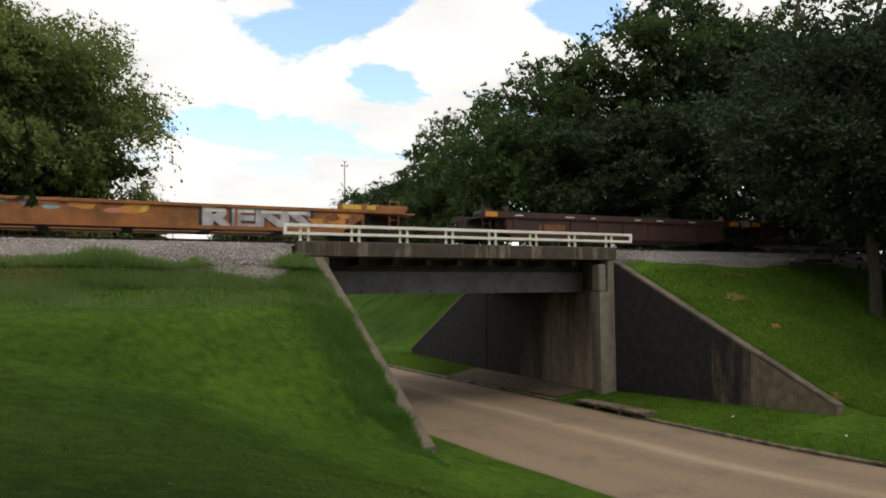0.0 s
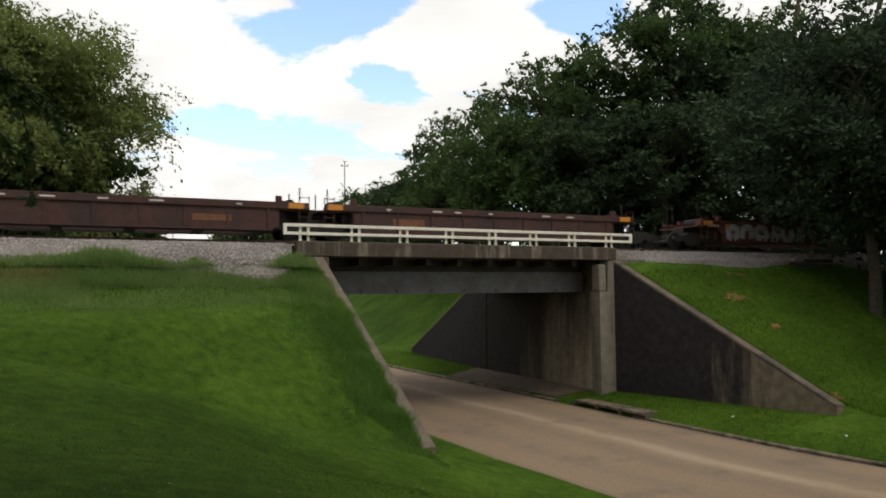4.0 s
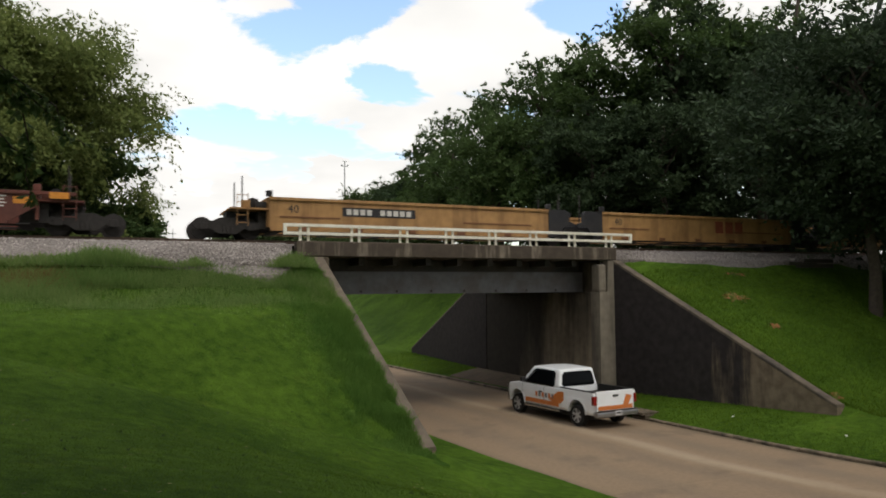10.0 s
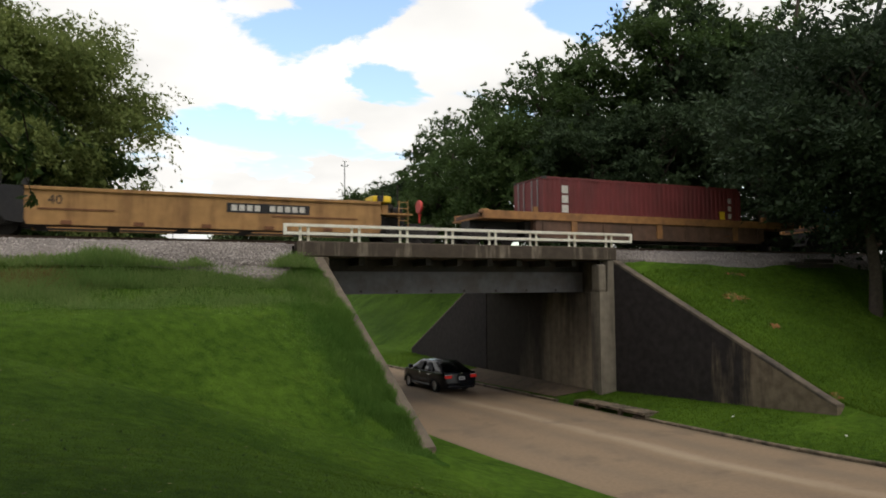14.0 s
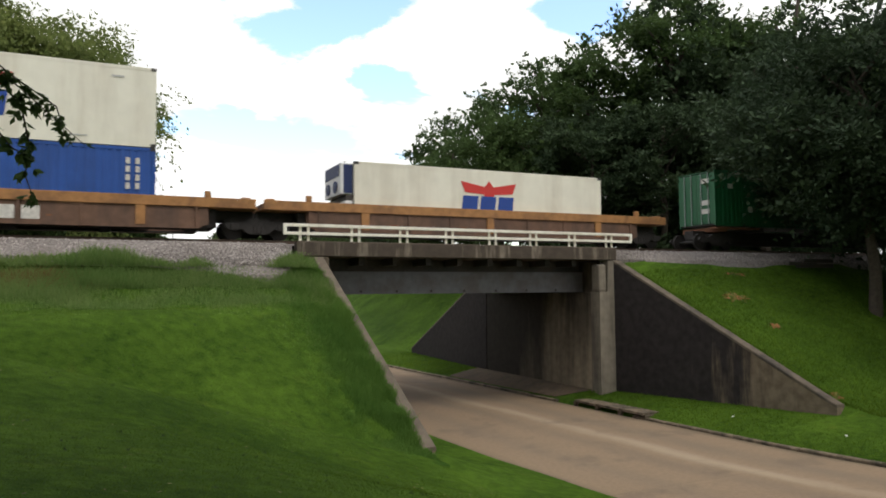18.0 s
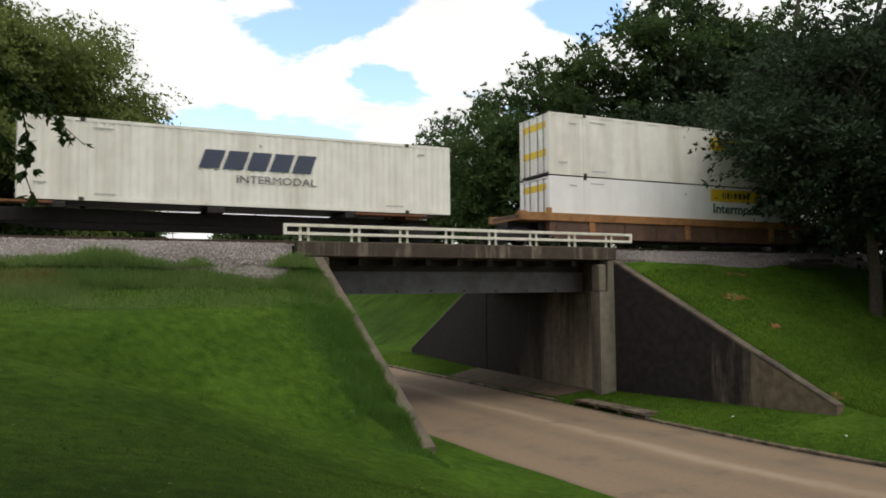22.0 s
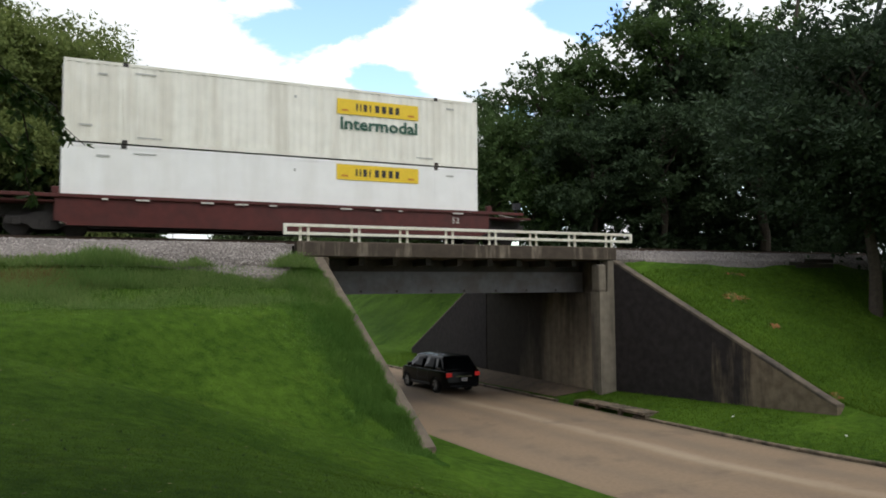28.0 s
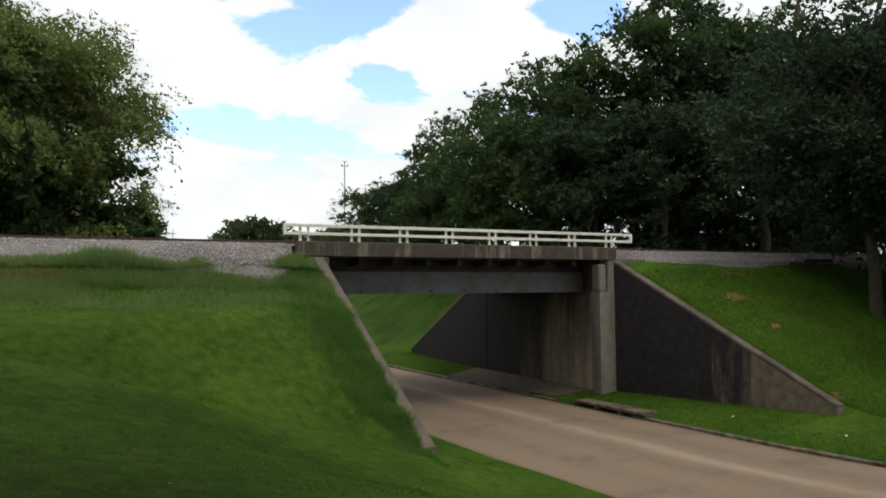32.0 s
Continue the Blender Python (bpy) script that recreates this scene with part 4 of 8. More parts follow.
# ---- the train ----
class T:
    maroon_car = mat("car_brown", (0.060, 0.024, 0.020), 0.7, var=0.25, scale=4, stain_or_shade=(0.028, 0.018, 0.017), stain_scale=0.9, stain_amt=0.75, streak=True)
    red_car = mat("car_red", (0.115, 0.034, 0.024), 0.7, var=0.25, scale=4, stain_or_shade=(0.07, 0.03, 0.024), stain_scale=1.0, stain_amt=0.6, streak=True)
    oxide_car = mat("car_oxide", (0.085, 0.018, 0.016), 0.55, var=0.15, scale=4, stain_or_shade=(0.045, 0.015, 0.014), stain_scale=0.7, stain_amt=0.5)
    yellow_car = mat("car_yellow", (0.36, 0.20, 0.075), 0.6, var=0.18, scale=3, stain_or_shade=(0.17, 0.085, 0.035), stain_scale=1.3, stain_amt=0.65, streak=True)
    orange_car = mat("car_orange", (0.30, 0.115, 0.035), 0.6, var=0.2, scale=3, stain_or_shade=(0.13, 0.06, 0.028), stain_scale=0.9, stain_amt=0.7)
    sill = mat("sill_orange", (0.34, 0.165, 0.06), 0.65, var=0.2, scale=4, stain_or_shade=(0.17, 0.085, 0.04), stain_scale=1.3, stain_amt=0.7)
    brown_side = mat("side_brown", (0.135, 0.075, 0.05), 0.75, var=0.25, scale=3, stain_or_shade=(0.06, 0.04, 0.033), stain_scale=0.9, stain_amt=0.65, streak=True)
    patch_red = mat("patch_red", (0.17, 0.028, 0.026), 0.6, var=0.15)
    faded_red = mat("faded_red", (0.22, 0.055, 0.03), 0.7, var=0.2)
    rust = mat("rust", (0.16, 0.07, 0.035), 0.85, var=0.3, scale=6)
    mark = mat("mark_orange", (0.55, 0.22, 0.03), 0.6, var=0.15, scale=8)
    white_mark = mat("mark_white", (0.55, 0.53, 0.50), 0.7, var=0.2, scale=9)
    chalk = mat("spray_white", (0.66, 0.65, 0.60), 0.7, var=0.18, scale=4, stain_or_shade=(0.35, 0.30, 0.26), stain_scale=2.0, stain_amt=0.5)
    silver = mat("spray_silver", (0.42, 0.41, 0.44), 0.5, var=0.25, scale=3, stain_or_shade=(0.20, 0.14, 0.18), stain_scale=1.6, stain_amt=0.6)
    outline = mat("spray_dark", (0.025, 0.022, 0.025), 0.7, var=0.2)
    sprays = [mat("spray_yellow", (0.58, 0.40, 0.06), 0.7), mat("spray_orange", (0.52, 0.22, 0.05), 0.7), mat("spray_teal", (0.22, 0.34, 0.33), 0.7),
              mat("spray_pink", (0.48, 0.20, 0.13), 0.7), mat("spray_violet", (0.24, 0.17, 0.27), 0.7)]
    c_maroon = mat("box_maroon", (0.155, 0.028, 0.030), 0.6, var=0.12, scale=2, stain_or_shade=(0.08, 0.03, 0.03), stain_scale=0.8, stain_amt=0.4, streak=True)
    c_blue = mat("box_blue", (0.020, 0.075, 0.30), 0.5, var=0.1, scale=2, stain_or_shade=(0.02, 0.05, 0.17), stain_scale=0.8, stain_amt=0.4, streak=True)
    c_cream = mat("box_cream", (0.72, 0.70, 0.61), 0.55, var=0.05, scale=2, stain_or_shade=(0.46, 0.41, 0.33), stain_scale=0.7, stain_amt=0.4, streak=True)
    c_green = mat("box_green", (0.006, 0.088, 0.031), 0.5, var=0.1, scale=2, stain_or_shade=(0.015, 0.08, 0.04), stain_scale=0.8, stain_amt=0.4)
    c_white = mat("box_white", (0.89, 0.89, 0.90), 0.45, var=0.03, scale=2, stain_or_shade=(0.72, 0.70, 0.66), stain_scale=0.6, stain_amt=0.3, streak=True)
    c_dirty = mat("box_dirty_white", (0.85, 0.835, 0.775), 0.55, var=0.06, scale=2, stain_or_shade=(0.50, 0.45, 0.37), stain_scale=0.7, stain_amt=0.4, streak=True)
    blue = mat("logo_blue", (0.012, 0.05, 0.26), 0.5, var=0.05)
    navy = mat("navy_plastic", (0.008, 0.02, 0.085), 0.5, var=0.08)
    red = mat("logo_red", (0.52, 0.035, 0.03), 0.5, var=0.05)
    yellow = mat("logo_yellow", (0.80, 0.56, 0.03), 0.5, var=0.06)
    slate = mat("logo_slate", (0.06, 0.075, 0.12), 0.5, var=0.05)
    green_ink = mat("ink_green", (0.03, 0.10, 0.07), 0.5, var=0.05)
    faint = mat("faint_print", (0.42, 0.42, 0.41), 0.6, var=0.1)
    reefer = mat("cooler_unit", (0.62, 0.63, 0.64), 0.5, var=0.08)


RIDING = []            # what rolls with the train: (object, place along the train)


def bogie(parent, x, name="truck"):
    """A freight truck under a car at x: two side frames, bolster, axles and four wheels."""
    if "bogie" not in CACHE:
        bm = bmesh.new()
        side = [(-1.25, 0.50), (-1.18, 0.62), (-0.55, 0.68), (-0.3, 0.80), (0.3, 0.80), (0.55, 0.68), (1.18, 0.62), (1.25, 0.50), (1.1, 0.36), (0.62, 0.40), (0.34, 0.20), (-0.34, 0.20), (-0.62, 0.40), (-1.1, 0.36)]
        for y in (-1.10, 0.98):
            prism(bm, side, "y", y, y + 0.12)
        box(bm, -0.22, 0.22, -1.0, 1.0, 0.42, 0.82)
        for y in (-1.13, 1.01):
            for s in (-0.88, 0.88):
                box(bm, s - 0.14, s + 0.14, y, y + 0.12, 0.34, 0.60, bevel=0.02)
            for k in (-0.15, 0.0, 0.15):
                tube(bm, (k, y + 0.06, 0.24), (k, y + 0.06, 0.48), 0.055, seg=8)
        bmesh.ops.recalc_face_normals(bm, faces=bm.faces)
        me = bpy.data.meshes.new("truck"); bm.to_mesh(me); bm.free(); me.materials.append(M.bogie)
        bm = bmesh.new()
        for y in (-0.78, 0.66):
            tube(bm, (0, y, 0), (0, y + 0.12, 0), 0.42, seg=24)
            tube(bm, (0, y - 0.01, 0), (0, y + 0.0, 0), 0.15, seg=12)
        tube(bm, (0, -1.0, 0), (0, 1.0, 0), 0.085, seg=10)
        for a in range(4):
            box(bm, -0.03 + 0.25 * math.cos(a * 1.571), 0.03 + 0.25 * math.cos(a * 1.571), -0.795, -0.77, -0.03 + 0.25 * math.sin(a * 1.571), 0.03 + 0.25 * math.sin(a * 1.571))
        bmesh.ops.recalc_face_normals(bm, faces=bm.faces)
        mw = bpy.data.meshes.new("wheelset"); bm.to_mesh(mw); bm.free(); mw.materials.append(M.bogie)
        CACHE["bogie"] = (me, mw)
    me, mw = CACHE["bogie"]
    b = part(name, me, None, parent)
    b.location = (x, 0, 0)
    for s in (-0.88, 0.88):
        w = part("wheelset", mw, None, b)
        w.location = (s, 0, 0.42)
    return b


CACHE = {}


def side_poly(x0, x1, z0, z1, cut, zcut):
    return [(x0, z1), (x1, z1), (x1, zcut), (x1 - cut, z0), (x0 + cut, z0), (x0, zcut)]


def both(bm_fn, name, material, parent, label=""):
    """The same part on the near and the far side of a car."""
    for s in (-1, 1):
        part(name, bm_fn(s), material, parent, label)


def slab(x0, x1, s, yin, yout, z0, z1, bevel=0.0):
    a, b = sorted((s * yin, s * yout))
    return boxes((x0, x1, a, b, z0, z1), bevel=bevel)


def well_car(s0, length, style, trucks, label, top=1.55, bottom=0.40, ends=(1.5, 1.5), framed=(True, True)):
    """One well unit from s0 along the train; ends: how far the well starts from each end."""
    car = thing("well_car", label, "railway car", "cars of the freight train")
    body, rail_m = {"brown": (T.maroon_car, T.maroon_car), "red": (T.red_car, T.red_car), "yellow": (T.yellow_car, T.yellow_car),
                    "orange": (T.orange_car, T.orange_car), "sill": (T.brown_side, T.sill), "oxide": (T.oxide_car, T.oxide_car)}[style]
    a, b = ends[0], length - ends[1]
    sill_h = 0.36 if style == "sill" else 0.26 if style == "brown" else 0.12
    zt = top - sill_h
    reach = 0.92 if style == "sill" else 0.78
    cut = {"brown": 0.25, "sill": 0.25, "yellow": 0.06, "oxide": 0.35}.get(style, 0.85)

    def panel(s):
        bm = bmesh.new()
        lo, hi = sorted((s * 1.34, s * 1.40))
        prism(bm, side_poly(a, b, bottom, zt, cut, bottom + (0.1 if cut < 0.5 else 0.55)), "y", lo, hi)
        return bm
    both(panel, "side_panel", body, car)
    both(lambda s: slab(a - ends[0] * reach if style != "yellow" else a, b + ends[1] * reach if style != "yellow" else b, s, 1.30, 1.47, zt, top, 0.015), "top_sill", rail_m, car)
    both(lambda s: slab(a + cut, b - cut, s, 1.2, 1.43, bottom - 0.06, bottom + 0.07), "lower_sill", body, car)
    n = {"brown": 9, "red": 0, "yellow": 0, "orange": 4, "sill": 9, "oxide": 0}[style]
    for i in range(n):
        x = lerp(a + 0.4, b - 0.4, i / (n - 1))
        wide = 0.16 if style == "sill" and i in (1, 4, 7) else 0.04
        for s in (-1, 1):
            part("rib", slab(x - wide, x + wide, s, 1.40, 1.455 if wide < 0.1 else 1.46, bottom + 0.05, zt), rail_m if wide > 0.1 else body, car)
    part("floor", boxes((a + 0.3, b - 0.3, -0.9, -0.6, 0.33, 0.38), (a + 0.3, b - 0.3, 0.6, 0.9, 0.33, 0.38), *[(lerp(a + 0.4, b - 0.4, i / 5) - 0.2, lerp(a + 0.4, b - 0.4, i / 5) + 0.2, -1.34, 1.34, 0.33, 0.375) for i in range(6)]), M.bogie, car)
    # ends over the trucks
    for x0, x1, d in ((0.06, a, 1), (b, length - 0.06, -1)):
        inner = x1 if d > 0 else x0
        part("end_sill", boxes((x0, x1, -0.42, 0.42, 0.72, 1.12)), M.bogie if style != "yellow" else M.black, car)
        if style == "yellow" and framed[0 if d > 0 else 1]:
            e0, e1 = (x0 + 0.02, x1) if d > 0 else (x0, x1 - 0.02)
            for s in (-1, 1):
                bm = bmesh.new()
                lo, hi = sorted((s * 1.28, s * 1.42))
                o, i = (e0, e1) if d > 0 else (e1, e0)
                m = lerp(o, i, 0.42)
                pts = [(lerp(o, i, 0.04), 0.86), (lerp(o, i, 0.04), 1.05), (m - (m - o) * 0.5, 1.12), (lerp(o, i, 0.24), top - 0.10), (lerp(o, i, 0.34), top), (i, top), (i, bottom - 0.02), (lerp(o, i, 0.62), bottom + 0.05), (lerp(o, i, 0.40), 0.86)]
                prism(bm, pts, "y", lo, hi)
                part("end_post", bm, M.black, car, "black end frame")
        else:
            part("end_platform", boxes((x0, x1, -1.36, 1.36, 1.13, 1.2), bevel=0.01), rail_m, car)
            if style in ("yellow", "orange", "brown", "red"):          # brake gear and ladder on the platform
                xm, k = lerp(x0, x1, 0.62 if d > 0 else 0.38), 0.02 * (s0 % 5)
                bm = bmesh.new()
                tube(bm, (xm, -0.95, 1.42), (xm, 0.35, 1.42), 0.21, seg=12)
                part("air_tank", bm, M.bogie, car)
                part("brake_valve", boxes((xm - 0.42, xm - 0.12, -1.15, -0.75, 1.2, 1.5 + k), bevel=0.05), body, car)
                part("brake_cylinder", boxes((xm + 0.05, xm + 0.5, -1.25, -0.9, 1.2, 1.46), bevel=0.08), M.bogie, car)
                for u in (-0.2, 0.2):
                    bm = bmesh.new()
                    tube(bm, (xm - d * 0.45 + u, -1.40, 0.5), (xm - d * 0.45 + u, -1.40, 1.72), 0.018, seg=6)
                    part("ladder_rail", bm, rail_m, car)
                for q in (0.62, 0.9, 1.4, 1.66):
                    bm = bmesh.new()
                    tube(bm, (xm - d * 0.45 - 0.2, -1.40, q), (xm - d * 0.45 + 0.2, -1.40, q), 0.014, seg=6)
                    part("rung", bm, rail_m, car)
            if style == "sill":
                xe = x0 if d > 0 else x1
                e0, e1 = sorted((xe + d * 0.05, xe + d * 0.75))
                part("draft_housing", boxes((e0, e1, -1.1, 1.1, 1.2, 1.40), bevel=0.05), T.brown_side, car)
                part("lock_casting", boxes((e0 + 0.15, e1 - 0.2, -1.3, -0.9, 1.4, 1.58), bevel=0.05), T.sill, car)
            part("bulkhead", boxes((inner - 0.05, inner + 0.05, -1.3, 1.3, 0.5, top - 0.02)), body, car)
        both(lambda s: slab(inner - 0.12, inner + 0.12, s, 1.3, 1.46, top, top + 0.24, 0.03), "corner_guide", rail_m if style != "yellow" else M.black, car)
        if style in ("red", "yellow", "brown"):
            for s in (-0.9, 0.9):
                bm = bmesh.new()
                xs = lerp(x0, x1, 0.35 if d > 0 else 0.65)
                tube(bm, (xs, s, 1.15), (xs, s, 2.45 if style != "brown" else 2.1), 0.03, seg=6)
                part("stanchion", bm, M.bogie, car)
        if style in ("brown", "red"):
            xm = lerp(x0, x1, 0.5)
            part("end_mark", boxes((xm - 0.35, xm + 0.25, -1.478, -1.471, top - 0.24, top - 0.02)), T.mark, car, "orange reflective mark")
    for x in trucks:
        bogie(car, x)
    rnd = random.Random(int(s0))
    for i in range({"brown": 6, "sill": 3, "red": 0, "oxide": 9, "yellow": 0, "orange": 0}[style]):
        x = lerp(a + 0.3, b - 1.0, (i + rnd.random() * 0.7) / {"brown": 6, "sill": 3, "oxide": 9}[style])
        w = rnd.uniform(0.15, 0.5)
        z = top - 0.17 if style != "sill" else zt - 0.5
        y = -1.477 if style != "sill" else -1.4075
        part("stencil", boxes((x, x + w, y, y + 0.006, z, z + 0.06)), T.white_mark if style != "sill" else T.rust, car)
    for x0, x1 in ((a - 0.35, a + 0.55), (b - 0.55, b + 0.35)):
        part("bolster", boxes((x0, x1, -1.05, 1.05, 0.42, 1.1)), M.bogie, car)
    RIDING.append((car, s0))
    return car


def plate(parent, name, x0, x1, z0, z1, material, y=-1.4075, label=""):
    return part(name, boxes((x0, x1, y, y + 0.006, z0, z1)), material, parent, label)


def glyphs(parent, x, z, body, size, material, y=-1.412, shear=0.0, name="lettering", squeeze=None, label="", bold=0.0):
    me = letters(body, size, name, shear, bold=bold)
    if squeeze:
        w = max(v.co.x for v in me.vertices)
        me.transform(Matrix.Diagonal((squeeze / w, 1, 1, 1)))
    me.transform(Matrix.Translation((x, y, z)))
    return part(name, me, material, parent, label)


STROKES = (((0.0, 0.0), (0.05, 0.8), (0.35, 1.0), (0.7, 0.95), (0.95, 0.75), (1.0, 0.0)),
           ((0.5, 0.0), (0.1, 0.2), (0.0, 0.65), (0.4, 1.0), (0.9, 0.8), (1.0, 0.3), (0.6, 0.02)),
           ((0.0, 1.0), (0.05, 0.25), (0.4, 0.0), (0.85, 0.1), (1.0, 0.9)),
           ((0.1, 0.95), (0.9, 1.0), (0.25, 0.5), (0.95, 0.35), (0.7, 0.0), (0.0, 0.05)),
           ((0.0, 0.9), (0.4, 0.45), (0.5, 0.0), (0.55, 0.5), (1.0, 1.0)),
           ((0.0, 0.1), (0.3, 1.0), (0.55, 0.35), (0.75, 1.0), (1.0, 0.0)))


def stroke_mesh(pts, width, y, thick):
    """A thick bent stroke through (x, z) points, mitred at its corners."""
    bm = bmesh.new()
    rows = []
    for i, (x, z) in enumerate(pts):
        a, b = pts[max(0, i - 1)], pts[min(len(pts) - 1, i + 1)]
        d = Vector((b[0] - a[0], b[1] - a[1])).normalized()
        n = Vector((-d.y, d.x)) * width
        rows.append([bm.verts.new((x + n.x * k, w, z + n.y * k)) for k, w in ((-1, y), (1, y), (1, y + thick), (-1, y + thick))])
    for j in range(len(rows) - 1):
        for i in range(4):
            k = (i + 1) % 4
            bm.faces.new((rows[j][i], rows[j + 1][i], rows[j + 1][k], rows[j][k]))
    bm.faces.new(rows[0]); bm.faces.new(rows[-1][::-1])
    return bm


def tag_shapes(parent, x0, x1, z0, z1, seed, fill, rim, n, y=-1.414):
    """Sprayed strokes side by side, each with a rim of another colour."""
    rnd = random.Random(seed)
    cuts = sorted([0.0, 1.0] + [(i + rnd.uniform(-0.12, 0.12)) / n for i in range(1, n)])
    last = None
    for i in range(n):
        a, b = lerp(x0, x1, cuts[i]), lerp(x0, x1, cuts[i + 1])
        form = rnd.choice([f for f in STROKES if f is not last])
        last = form
        wd = min((b - a) * 0.16, (z1 - z0) * 0.17)
        lean = rnd.uniform(-0.1, 0.2) * (b - a)
        pts = [(lerp(a + wd, b - wd, u) + lean * (v - 0.5) + rnd.uniform(-0.04, 0.04), lerp(z0 + wd, z1 - wd, v)) for u, v in form]
        part("sprayed_shape", stroke_mesh(pts, wd * 1.5, y + 0.0035 + 0.0006 * (i % 2), 0.002), rim, parent)
        part("sprayed_shape", stroke_mesh(pts, wd, y + 0.0006 * (i % 2), 0.002), fill, parent)


def scribble(parent, x0, x1, z0, z1, seed, n, mats, y=-1.411):
    """Loose sprayed patches and strokes."""
    rnd = random.Random(seed)
    for i in range(n):
        cx, cz = rnd.uniform(x0, x1), rnd.uniform(z0, z1)
        w, h = rnd.uniform(0.12, 0.5), rnd.uniform(0.06, 0.3)
        sh = rnd.uniform(-0.3, 0.3)
        bm = bmesh.new()
        k = 8
        prism(bm, [(cx + w * math.cos(6.283 * j / k) * rnd.uniform(0.6, 1.1) + sh * h * math.sin(6.283 * j / k), clamp(cz + h * math.sin(6.283 * j / k) * rnd.uniform(0.6, 1.1), z0 - 0.05, z1 + 0.05)) for j in range(k)], "y", y + 0.0003 * i, y + 0.002 + 0.0003 * i)
        part("sprayed_patch", bm, rnd.choice(mats), parent)


def disc(parent, x, z, r, material, y=-1.4125):
    bm = bmesh.new()
    tube(bm, (x, y, z), (x, y + 0.004, z), r, seg=24)
    d = part("sprayed_disc", bm, material, parent)
    for dx in (-0.4, 0.4):
        part("sprayed_stroke", boxes((x + dx * r - 0.05, x + dx * r + 0.05, y - 0.006, y - 0.001, z - 0.4 * r, z + 0.45 * r)), T.outline, d)


def reporting_plate(car, x0, x1, z0, z1):
    plate(car, "number_panel", x0, x1, z0, z1, M.black, label="black panel with pale bars")
    n = 10
    for i in range(n):
        if i == 4:
            continue
        w = (x1 - x0) / (n + 1)
        plate(car, "bar", x0 + w * (i + 0.6), x0 + w * (i + 0.6) + w * 0.72, lerp(z0, z1, 0.2), lerp(z0, z1, 0.82), T.white_mark, y=-1.4135)


